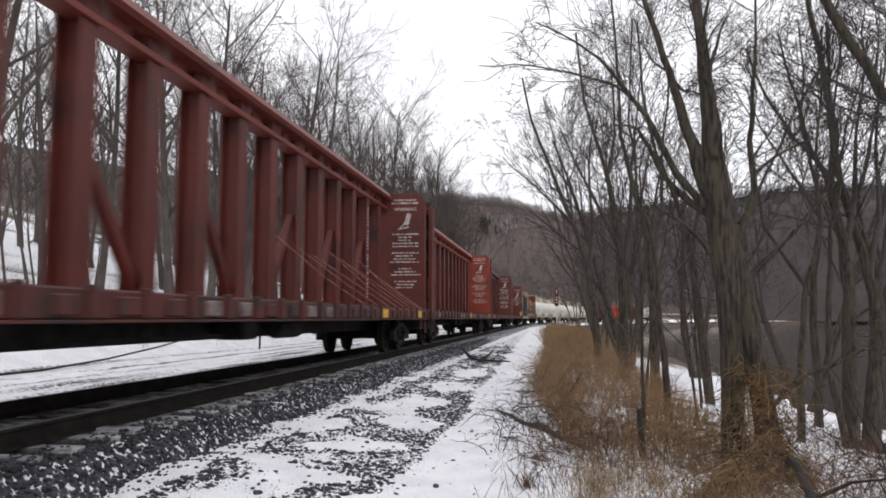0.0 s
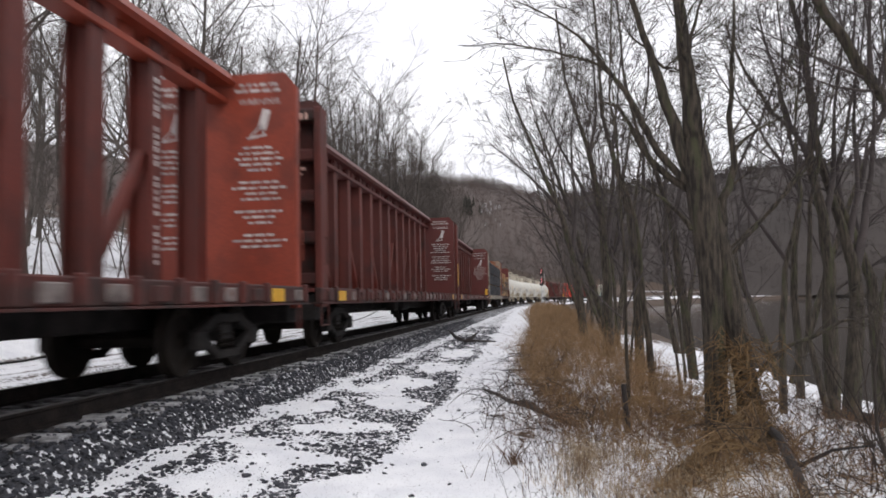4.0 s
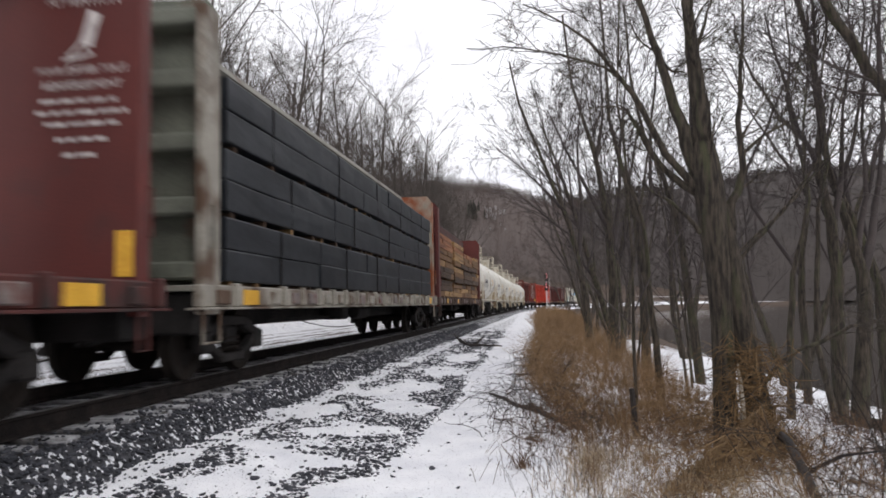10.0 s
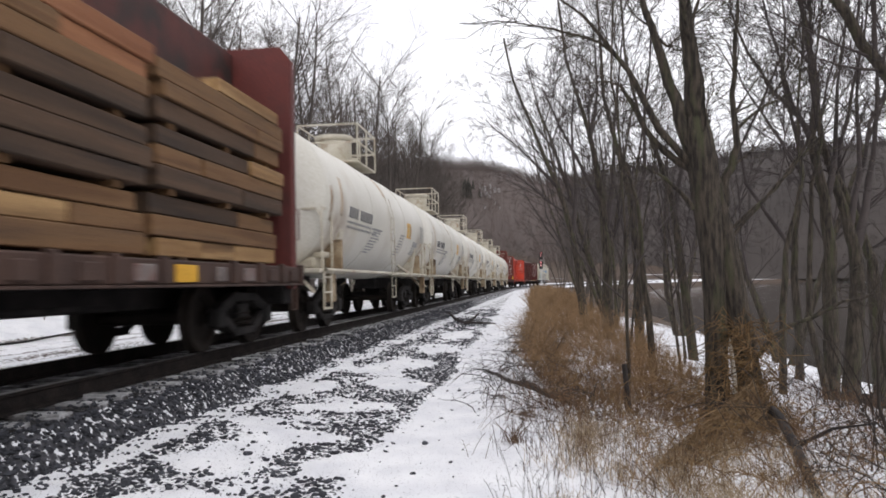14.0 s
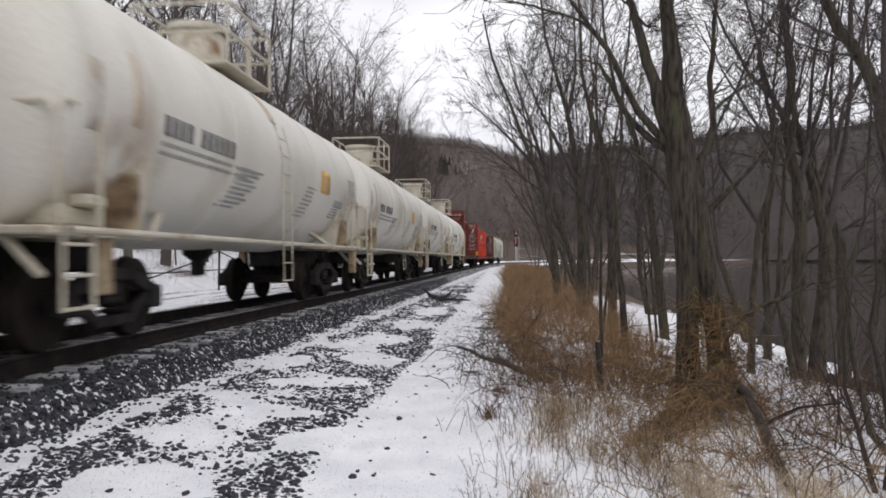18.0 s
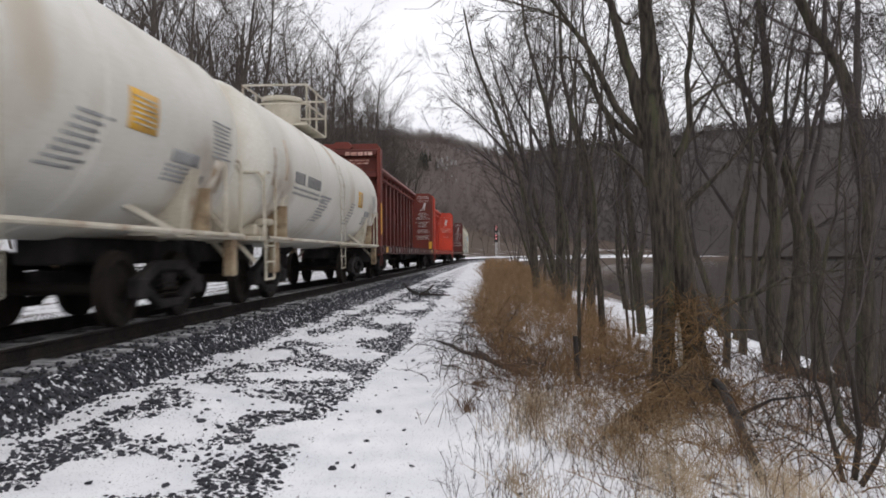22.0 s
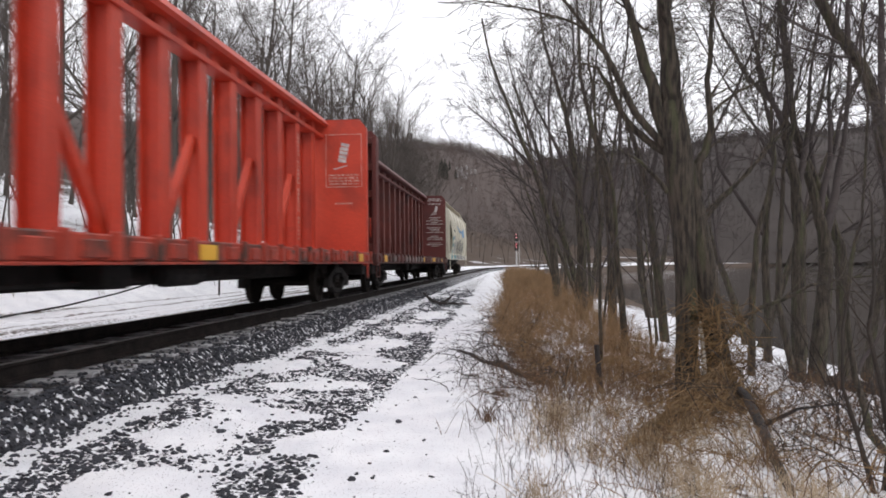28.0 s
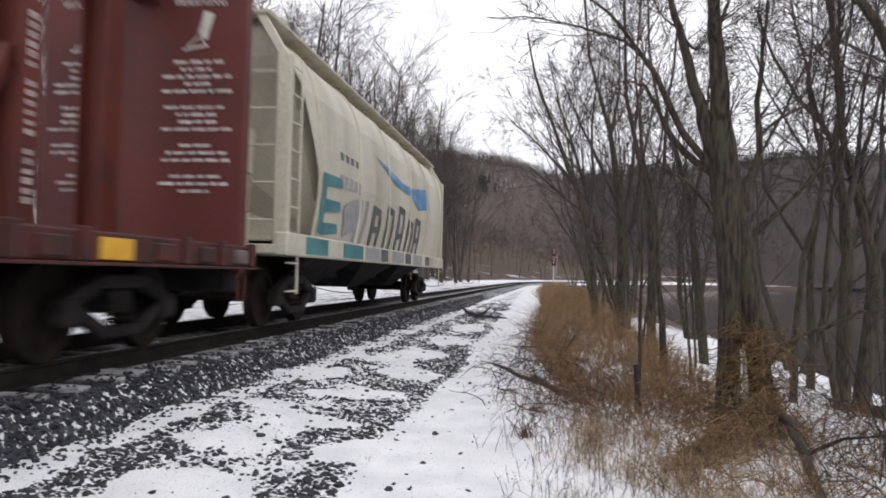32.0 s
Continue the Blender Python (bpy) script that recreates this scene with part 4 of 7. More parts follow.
    limbs = [
        ([(2.0, 10.0, 2.45), (2.0, 9.98, 3.08), (1.96, 9.97, 3.44), (1.93, 9.96, 3.80), (1.92, 10.0, 4.17), (1.88, 10.1, 4.8), (1.80, 10.2, 6.0), (1.75, 10.3, 7.6), (1.7, 10.4, 9.0)], 0.135, 9),
        ([(1.96, 10.0, 2.25), (1.80, 10.0, 2.76), (1.74, 10.03, 3.08), (1.64, 10.05, 3.44), (1.55, 10.08, 3.80), (1.44, 10.1, 4.17), (1.26, 10.1, 4.8), (1.02, 10.1, 5.7), (0.8, 10.0, 6.9)], 0.095, 5),
        ([(1.92, 9.98, 2.15), (1.54, 9.95, 2.61), (1.34, 9.9, 3.01), (1.17, 9.88, 3.37), (1.05, 9.86, 3.52), (0.85, 9.85, 3.80), (0.61, 9.8, 4.09), (0.28, 9.8, 4.35), (-0.2, 9.8, 4.62)], 0.052, 4),
        ([(1.92, 10.0, 2.10), (1.58, 10.04, 2.38), (1.36, 10.05, 2.68), (1.21, 10.05, 3.01), (1.08, 10.0, 3.22), (0.95, 9.98, 3.26), (0.60, 9.95, 3.25)], 0.050, 3),
        ([(1.13, 9.9, 3.46), (0.83, 9.9, 3.75), (0.47, 9.9, 3.88), (0.03, 9.9, 4.01), (-0.48, 9.9, 4.11), (-0.95, 9.9, 4.11)], 0.024, 3),
        ([(1.53, 10.07, 3.84), (1.68, 10.03, 3.69), (1.86, 10.0, 3.64)], 0.030, 4),
        ([(2.26, 10.0, 1.5), (2.31, 10.0, 1.85), (2.37, 10.0, 2.05), (2.44, 10.0, 2.23), (2.48, 10.0, 2.52), (2.45, 10.02, 3.02), (2.51, 10.05, 3.52), (2.56, 10.05, 4.02), (2.60, 10.1, 4.7), (2.62, 10.1, 6.0)], 0.066, 10),
        ([(2.47, 10.0, 2.45), (2.61, 9.98, 2.70), (2.85, 9.95, 2.86), (3.2, 9.9, 3.0), (3.6, 9.9, 3.4)], 0.026, 7),
        ([(2.30, 10.0, 1.10), (2.57, 10.0, 1.47), (2.77, 10.0, 1.67), (3.11, 9.98, 2.03), (3.24, 9.97, 2.21), (3.50, 9.95, 2.50), (3.65, 9.95, 2.8)], 0.028, 8),
        ([(2.46, 10.0, -0.42), (2.82, 10.0, -0.02), (3.28, 9.95, 0.23), (3.62, 9.92, 0.42), (3.95, 9.9, 0.49), (4.40, 9.85, 0.53), (4.95, 9.8, 0.51)], 0.036, 6),
        ([(1.92, 9.95, 1.60), (1.77, 9.92, 1.80), (1.59, 9.88, 1.98), (1.40, 9.85, 2.08), (1.1, 9.85, 2.3)], 0.034, 5),
        ([(2.07, 9.85, 2.55), (2.09, 9.82, 2.8), (2.12, 9.80, 3.1)], 0.020, 3),
    ]
    twigs = [[], [], [], [], []]
    for pts, r, n in limbs:
        k = len(pts)
        fine = []
        for i in range(k - 1):
            a, b = Vector(pts[i]), Vector(pts[i + 1])
            fine += [a, a.lerp(b, 0.5) + Vector((rng.gauss(0, 0.015), rng.gauss(0, 0.02), rng.gauss(0, 0.015)))]
        fine.append(Vector(pts[-1]))
        m = len(fine) - 1
        rad = [max(0.006, r * (1 - 0.86 * i / m)) for i in range(m + 1)]
        crown.tube(fine, rad, 9)
        for _ in range(n if r > 0.03 else 3):
            t = rng.uniform(0.3, 0.97)
            j = min(m - 1, int(t * m))
            ax = (fine[j + 1] - fine[j]).normalized()
            side = ax.orthogonal().normalized()
            side.rotate(Matrix.Rotation(rng.uniform(0, 6.28), 3, ax))
            bend = radians(rng.uniform(25, 60))
            grow(rng, twigs, fine[j], ax * math.cos(bend) + side * math.sin(bend), rng.uniform(0.6, 1.6) * (0.5 + 5 * r), max(0.008, rad[j] * 0.34), 1, (0, 5, 3, 1), (0, 0.05, 0.03, 0.02, 0.02), 0.0036, 0.7, (20, 52), 0.30)
    for lev, sides in ((1, 6), (2, 4), (3, 3), (4, 3)):
        for pts, rad in twigs[lev]:
            crown.tube(pts, rad, sides)
    part("trunk", trunk, M_BARK, tree, smooth=True)
    part("crown", crown, M_BARK, tree, smooth=True)
    part("bare_wood", Geo().tube([(2.32, 9.84, -0.80), (2.31, 9.84, -0.5), (2.29, 9.85, -0.2), (2.28, 9.88, 0.0)], [0.022, 0.03, 0.028, 0.008], 7), M_PALEWOOD, tree, "pale strip of bare wood")


big_tree()


def build_right_trees():
    rng = random.Random(33)
    g = "trees of the river bank"
    lab = "bare many-stemmed tree on the river bank"
    clumps = [(3.0, 33, 2, 11.5), (3.6, 41, 2, 12.5), (8.0, 27, 2, 11), (6.2, 36, 2, 11), (9.4, 22, 1, 10)]
    for k, (u, s, st, h) in enumerate(clumps):
        make_tree(200 + k, place(u, s), lab, g, height=h, r=0.08 + 0.008 * h, stems=st, kids=(9 if st > 1 else 14, 8, 4), tip=0.0062, splay=0.20 + 0.18 * rng.random(), turn=rng.uniform(0, 360), lift=(0.015, 0.05, 0.02, 0.0, 0.0), wild=0.8, ang=(18, 48), least=0.6)
    def stemmed(label, stems, twig_n=5):
        """A tree given by its main stems: (points, foot radius, top radius)."""
        tree = tagged(new("tree"), label, "tree", g)
        trunk, crown, shoots = Geo(), Geo(), [[], [], [], [], []]
        for i, (pts, r0, r1) in enumerate(stems):
            vs = []
            for a, c in zip(pts, pts[1:]):
                a, c = Vector(a), Vector(c)
                vs += [a, a.lerp(c, 0.5) + Vector((rng.gauss(0, 0.02), rng.gauss(0, 0.02), 0))]
            vs.append(Vector(pts[-1]))
            n = len(vs) - 1
            rad = [r1 + (r0 - r1) * (1 - j / n) ** 1.5 for j in range(n + 1)]
            (trunk if i == 0 else crown).tube(vs, rad, 10 if i == 0 else 8)
            for _ in range(int(1.5 * twig_n)):
                j = rng.randrange(n // 2, n)
                ax = (vs[j + 1] - vs[j]).normalized()
                side = ax.orthogonal().normalized()
                side.rotate(Matrix.Rotation(rng.uniform(0, 6.28), 3, ax))
                bend = radians(rng.uniform(25, 60))
                grow(rng, shoots, vs[j].lerp(vs[j + 1], rng.random()), ax * math.cos(bend) + side * math.sin(bend), rng.uniform(0.9, 2.6), max(0.009, rad[j] * 0.30), 1, (0, 6, 5, 2), (0, 0.05, 0.02, 0.0, 0.0), 0.0034, 0.7, (22, 52), 0.32)
        for lev, sides in ((1, 5), (2, 4), (3, 3), (4, 3)):
            for pts, rad in shoots[lev]:
                crown.tube(pts, rad, sides)
        part("trunk", trunk, M_BARK, tree, smooth=True)
        part("crown", crown, M_TWIG, tree, smooth=True)
    z = ground_z
    stemmed("bare tree whose heavy limb leans out over the bank", [
        ([(5.15, 11, z(5.15, 11) - 0.2), (5.10, 11, -0.1), (5.12, 11, 1.1), (5.06, 11, 1.97), (4.95, 11, 2.81), (4.76, 11, 3.34), (4.57, 11, 3.65), (4.34, 11, 4.04), (4.05, 11, 4.55), (3.75, 11, 5.2), (3.5, 11, 6.4)], 0.13, 0.06),
        ([(4.95, 11, 2.7), (5.05, 11.1, 3.6), (5.0, 11.1, 4.8), (5.1, 11.2, 6.5)], 0.07, 0.02), ([(5.1, 11, 1.0), (5.5, 11.1, 2.0), (5.7, 11.2, 3.4), (5.65, 11.2, 5.2)], 0.08, 0.02), ([(4.57, 11, 3.7), (4.55, 10.9, 4.4), (4.7, 10.9, 5.6)], 0.045, 0.015)], 6)
    stemmed("dark leaning tree standing near the shore", [
        ([(5.72, 16.5, z(5.72, 16.5) - 0.2), (5.79, 16.5, -0.12), (5.85, 16.5, 1.27), (5.78, 16.5, 2.31), (5.56, 16.5, 3.47), (5.72, 16.5, 4.63), (5.58, 16.5, 5.7), (5.3, 16.5, 7.2), (5.2, 16.4, 9.0)], 0.17, 0.04),
        ([(5.80, 16.5, 2.2), (6.05, 16.6, 3.2), (6.15, 16.6, 4.6), (6.5, 16.7, 6.6)], 0.08, 0.02), ([(5.60, 16.5, 3.4), (5.2, 16.4, 4.2), (4.95, 16.3, 5.2), (4.6, 16.2, 6.6)], 0.07, 0.02)], 5)
    stemmed("dark bare tree forking low by the shore", [
        ([(6.20, 16.8, z(6.2, 16.8) - 0.2), (6.40, 16.8, -0.1), (6.43, 16.8, 1.28), (6.28, 16.8, 1.98), (6.06, 16.8, 2.78), (5.86, 16.8, 3.58), (5.7, 16.8, 5.0), (5.75, 16.8, 7.0)], 0.19, 0.035),
        ([(6.42, 16.8, 1.2), (6.7, 16.9, 2.0), (6.95, 17, 3.2), (7.1, 17, 5.0), (7.0, 17, 7.2)], 0.12, 0.02), ([(6.35, 16.8, 1.7), (6.55, 16.7, 2.8), (6.5, 16.6, 4.2), (6.7, 16.6, 6.0)], 0.08, 0.02)], 5)
    stemmed("slender dark tree leaning by the shore", [
        ([(5.62, 16.2, z(5.62, 16.2) - 0.2), (5.28, 16.2, -0.14), (5.35, 16.2, 1.26), (5.43, 16.2, 2.54), (5.65, 16.2, 3.36), (5.6, 16.2, 5.0), (5.9, 16.2, 7.0)], 0.075, 0.02)], 6)
    stemmed("slender dark tree on the river bank", [
        ([(4.52, 15.5, z(4.52, 15.5) - 0.2), (4.58, 15.5, 0.12), (4.68, 15.5, 1.22), (4.90, 15.5, 1.98), (5.05, 15.5, 2.64), (5.0, 15.5, 4.0), (5.2, 15.5, 6.2)], 0.08, 0.02)], 6)
    stemmed("slender dark tree beside the brush", [
        ([(1.86, 13.4, z(1.86, 13.4) - 0.15), (1.80, 13.4, 0.14), (1.72, 13.4, 1.1), (1.66, 13.4, 2.1), (1.42, 13.4, 2.9), (1.3, 13.4, 4.2), (1.4, 13.4, 6.0)], 0.07, 0.015)], 7)
    stemmed("dark crooked sapling on the snowy bank", [
        ([(3.72, 8.0, z(3.72, 8.0) - 0.1), (3.45, 8.0, -0.98), (3.33, 8.0, -0.44), (3.25, 8.0, 0.34), (3.31, 8.0, 0.67), (3.42, 8.0, 1.1), (3.5, 8.0, 2.2), (3.45, 8.0, 3.6)], 0.045, 0.010),
        ([(3.33, 8.0, -0.40), (3.55, 8.05, -0.1), (3.75, 8.1, 0.4), (3.95, 8.1, 1.4)], 0.025, 0.006)], 4)
    stemmed("dark bare tree rising behind the brush", [
        ([(1.85, 22, z(1.85, 22) - 0.15), (1.89, 22, 1.27), (1.80, 22, 3.0), (1.60, 22, 4.3), (1.29, 22, 5.6), (0.9, 22, 7.0), (0.7, 22, 9.0)], 0.17, 0.03),
        ([(1.85, 22, 2.0), (2.1, 22.1, 3.4), (2.2, 22.1, 5.2), (2.5, 22.2, 7.6)], 0.10, 0.02), ([(1.8, 22, 2.8), (1.2, 21.9, 4.0), (0.7, 21.8, 5.0), (0.2, 21.8, 6.2)], 0.07, 0.02), ([(1.5, 22, 4.7), (1.75, 22.1, 6.0), (1.7, 22.2, 8.0)], 0.06, 0.02)], 4)
    stemmed("dark bare tree leaning over the path", [
        ([(1.48, 26, z(1.48, 26) - 0.15), (1.27, 26, 1.34), (0.84, 26, 3.4), (0.37, 26, 4.6), (-0.14, 26, 6.0), (-0.7, 26, 7.5), (-1.0, 26, 9.0)], 0.15, 0.03),
        ([(1.1, 26, 2.2), (1.3, 26.1, 4.0), (1.2, 26.1, 6.0), (1.5, 26.2, 8.6)], 0.09, 0.02), ([(0.7, 26, 3.8), (0.0, 25.9, 4.6), (-0.8, 25.8, 5.4), (-1.5, 25.8, 6.0)], 0.055, 0.015)], 4)
    stemmed("tall bare tree behind the brush", [
        ([(2.22, 18, z(2.22, 18) - 0.15), (2.20, 18, 1.2), (2.10, 18, 2.6), (1.82, 18, 3.8), (1.56, 18, 5.0), (1.52, 18, 6.4), (1.4, 18, 8.4)], 0.12, 0.025),
        ([(2.15, 18, 1.9), (2.45, 18.1, 3.2), (2.5, 18.1, 4.8), (2.7, 18.1, 6.6)], 0.065, 0.02)], 4)
    stemmed("bare tree leaning toward the path", [
        ([(3.76, 20, z(3.76, 20) - 0.15), (3.51, 20, 1.27), (3.33, 20, 2.84), (3.05, 20, 3.84), (2.60, 20, 5.0), (2.3, 20, 6.6), (2.2, 20, 8.5)], 0.13, 0.025),
        ([(3.4, 20, 2.3), (3.7, 20.1, 3.8), (3.8, 20.2, 5.6), (4.1, 20.2, 7.4)], 0.075, 0.02)], 4)
    stemmed("dark many-limbed bare tree fanning out over the water", [
        ([(7.45, 18.4, z(7.45, 18.4) - 0.2), (7.4, 18.4, 0.71), (7.28, 18.4, 1.36), (6.95, 18.4, 2.41), (6.59, 18.4, 3.27), (6.21, 18.4, 4.01), (5.43, 18.4, 4.95), (4.9, 18.4, 5.9), (4.51, 18.4, 7.04)], 0.15, 0.025),
        ([(6.62, 18.4, 3.22), (6.46, 18.4, 3.81), (6.33, 18.4, 5.15), (6.14, 18.4, 6.28), (6.18, 18.4, 7.52)], 0.075, 0.02), ([(6.89, 18.5, 2.61), (6.83, 18.5, 3.63), (7.15, 18.5, 4.82), (7.47, 18.5, 6.08), (7.62, 18.5, 7.26)], 0.07, 0.02), ([(7.25, 18.6, 1.63), (7.19, 18.6, 2.56), (7.57, 18.6, 4.24), (7.97, 18.6, 4.96), (8.4, 18.6, 6.23)], 0.07, 0.02)], 2)
    stemmed("bare tree with crossing limbs on the river bank", [
        ([(6.31, 20.2, z(6.31, 20.2) - 0.2), (6.28, 20.2, 0.71), (6.34, 20.2, 1.86), (6.56, 20.2, 3.3), (6.48, 20.2, 4.12), (6.17, 20.2, 5.75), (6.31, 20.2, 7.04), (6.23, 20.2, 8.34)], 0.11, 0.02),
        ([(6.31, 20.2, 1.3), (5.75, 20.2, 2.2), (5.2, 20.2, 3.1), (5.1, 20.2, 3.99), (5.66, 20.2, 5.08), (6.1, 20.2, 6.1), (6.68, 20.2, 7.04), (7.04, 20.2, 8.18)], 0.06, 0.02), ([(6.6, 20.3, 3.28), (6.13, 20.3, 4.14), (5.69, 20.3, 4.88), (5.24, 20.3, 5.65), (4.88, 20.3, 6.82)], 0.055, 0.015), ([(6.5, 20.1, 3.71), (7.09, 20.1, 4.85), (7.42, 20.1, 6.13), (7.98, 20.1, 7.4)], 0.05, 0.015)], 2)
    stemmed("thin slanting shoot beside the double tree", [
        ([(2.8, 12.6, z(2.8, 12.6) - 0.2), (2.83, 12.6, 0.9), (2.99, 12.6, 1.48), (3.71, 12.6, 2.12), (4.2, 12.6, 2.8), (4.57, 12.6, 3.58), (4.82, 12.6, 4.47)], 0.045, 0.01),
        ([(3.71, 12.6, 2.12), (3.86, 12.6, 2.69), (3.87, 12.6, 3.41)], 0.018, 0.006)], 4)
    stub = tagged(new("broken_stem"), "short dark broken stem in the brush", "stump")
    part("stem", Geo().tube([(1.02, 9.6, z(1.02, 9.6) - 0.1), (1.00, 9.6, -0.6), (0.98, 9.6, -0.28)], [0.045, 0.036, 0.030], 8, True), M_LOG, stub)
    for k, (u, s, tilt) in enumerate(((2.7, 30, -9), (2.4, 40, -7))):
        t = make_tree(270 + k, place(u, s), "bare many-stemmed tree leaning out over the path", g, height=12, r=0.10, stems=2, kids=(10, 8, 4), tip=0.0062, splay=0.20, wild=0.8, ang=(18, 48), least=0.6, lift=(0.015, 0.05, 0.03, 0.0, 0.0))
        t.matrix_basis = pose(*place(u, s), 0, tilt, 0)
    far = [make_tree(240 + k, place(4 + 2 * k, 74 + 9 * k), "bare tree farther along the river bank", g, M_WOODS, height=11, r=0.12, stems=2 + k % 2, kids=(10, 7, 4), tip=0.011, splay=0.22, wild=0.8, ang=(18, 48), least=0.5) for k in range(3)]
    for k in range(9):
        u, s = 2.4 + 6.0 * rng.random(), 56 + 150 * rng.random()
        copy_thing(rng.choice(far), pose(*place(u, s), 0, 0, rng.uniform(0, 360)))
    sap = [make_tree(260 + k, place(2.6 + 0.5 * k, 15 + 2.5 * k), "thin bare sapling in the brush", "saplings of the bank", height=5.5, r=0.035, kids=(8, 5, 4), tip=0.004, lean=0.12) for k in range(3)]
    for u, s in ((1.25, 11.4), (1.55, 14.5), (3.9, 16), (7.6, 16), (5.0, 20.5), (2.3, 25), (2.9, 31)):
        copy_thing(rng.choice(sap), pose(*place(u, s), rng.uniform(-7, 7), rng.uniform(-7, 7), rng.uniform(0, 360)))


build_right_trees()


# ---- undergrowth ----
def stalks(name, label, material, count, where, height, rad, rng, curl=0.35, forks=0, category="brush"):
    g = Geo()
    for _ in range(count):
        u, s = where(rng)
        x, y, z = place(u, s, 0.02)
        h, a = height(rng, u, s), rng.uniform(0, 6.28)
        d = Vector((math.cos(a), math.sin(a), 0)) * h * rng.uniform(0.05, curl)
        p0, p3 = Vector((x, y, z)), Vector((x, y, z + h)) + d - Vector((0, 0, 0.5 * d.length))
        p1, p2 = p0.lerp(p3, 0.4) + Vector((0, 0, 0.07 * h)), p0.lerp(p3, 0.75) + Vector((0, 0, 0.06 * h))
        r = rng.uniform(*rad)
        g.tube([p0, p1, p2, p3], [r, r * 0.85, r * 0.6, r * 0.35], 3)
        for _ in range(forks):
            q = p1.lerp(p2, rng.random())
            e = q + Vector((rng.gauss(0, 0.13), rng.gauss(0, 0.13), rng.uniform(0.02, 0.22))) * h
            g.tube([q, q.lerp(e, 0.5) + Vector((0, 0, 0.03 * h)), e], [r * 0.6, r * 0.5, r * 0.3], 3)
    tagged(new(name, g.mesh(name, material)), label, category, kind="stuff")


def build_undergrowth():
    rng = random.Random(44)

    def tufts(n, u0, u1, s0, s1, spread):
        """Places gathered round n chance centres."""
        c = [(u0 + (u1 - u0) * rng.random(), s0 + (s1 - s0) * rng.random(), rng.uniform(0.5, 1.6)) for _ in range(n)]

        def where(r):
            u, s, k = r.choice(c)
            return u + r.gauss(0, spread * k), s + r.gauss(0, spread * 1.3 * k)
        return where

    def bush(r):
        s = 10.0 + 32 * r.random() ** 1.45
        k = max(0, (18 - s) / 4.5)
        lo = -0.50 + 0.012 * (s - 14) + 0.24 * k + 0.11 * k * k
        return lo + 2.9 * r.random() ** 1.5, s

    def bush_h(r, u, s):
        k = 0.95 + 1.1 * noise.noise((u * 0.9, s * 0.35, 1.0))
        return max(0.15, r.uniform(0.35, 1.15) * k * min(1.0, 0.45 + 0.55 * max(0.0, s - 10) / 5) * (0.75 if u > 1.6 else 1.0) * (0.7 if u < -0.1 else 1.0))
    stalks("dead_shrubs", "dense orange-brown dead shrubs beside the path", M_BRUSH, 5800, bush, bush_h, (0.002, 0.0045), rng, 0.95, 7)
    stalks("dead_grass", "pale dry grass poking through the snow", M_STRAW, 3000, tufts(46, 0.1, 2.2, 4.2, 8.2, 0.11), lambda r, u, s: r.uniform(0.08, 0.34), (0.0012, 0.0030), rng, 0.9, 1, "grass")
    stalks("far_shrubs", "brown dead shrubs lining the far side of the path", M_BRUSH, 2300, lambda r: (-0.55 + 3.0 * r.random() ** 1.3, 40 + 60 * r.random() ** 1.3), lambda r, u, s: r.uniform(0.5, 1.5), (0.006, 0.012), rng, 0.8, 5)
    stalks("path_weeds", "dark thin weeds at the edge of the snow path", M_BRAMBLE, 520, lambda r: (-0.75 + 1.2 * r.random() ** 0.7, 6.5 + 14 * r.random()), lambda r, u, s: r.uniform(0.10, 0.5), (0.0015, 0.0035), rng, 0.7, 3, "weeds")
    stalks("bank_brambles", "tangled reddish bramble stems on the bank", M_BRAMBLE, 900, tufts(46, 0.8, 5.5, 5.4, 17, 0.32), lambda r, u, s: r.uniform(0.2, 0.9) * (0.55 if s > 9 and u < 3 else 1.0), (0.002, 0.005), rng, 1.5, 4, "brambles")
    stalks("bank_briars", "rusty brown briars matted over the bank", M_BRIAR, 520, tufts(30, 0.5, 3.4, 5.2, 12.0, 0.20), lambda r, u, s: r.uniform(0.15, 0.6), (0.002, 0.0045), rng, 1.4, 5, "brambles")
    stalks("bramble_thicket", "low reddish-brown bramble thicket at the foot of the brush", M_BRAMBLE, 620, lambda r: (-0.15 + 2.1 * r.random(), 8.0 + 4.2 * r.random()), lambda r, u, s: r.uniform(0.12, 0.5), (0.0018, 0.004), rng, 1.2, 6, "brambles")
    stalks("slope_brush", "dry brush and weeds on the snowy slope", M_BRAMBLE, 1000, lambda r: (-11.6 - 14 * r.random(), 4 + 70 * r.random() ** 1.3), lambda r, u, s: r.uniform(0.2, 0.9), (0.004, 0.009), rng, 0.7, 3)
    stalks("bank_saplings", "thin dark arching stems standing on the bank", M_STEM, 50, lambda r: (2.9 + 4.2 * r.random(), 6.6 + 7 * r.random()), lambda r, u, s: r.uniform(0.5, 1.9), (0.005, 0.013), rng, 0.9, 5, "saplings")
    stalks("shore_grass", "dry brown grass and stems along the shore", M_BRAMBLE, 1300, tufts(34, 4.8, 8.2, 9.0, 18, 0.30), lambda r, u, s: r.uniform(0.15, 0.5), (0.002, 0.004), rng, 0.8, 2, "grass")
    stalks("bank_shrubs", "thin reddish bare shrubs standing in the snow", M_BRAMBLE, 640, lambda r: (0.25 + 4.2 * r.random(), 4.4 + 6.5 * r.random()), lambda r, u, s: r.uniform(0.15, 0.62), (0.0014, 0.0030), rng, 0.6, 6, "shrubs")
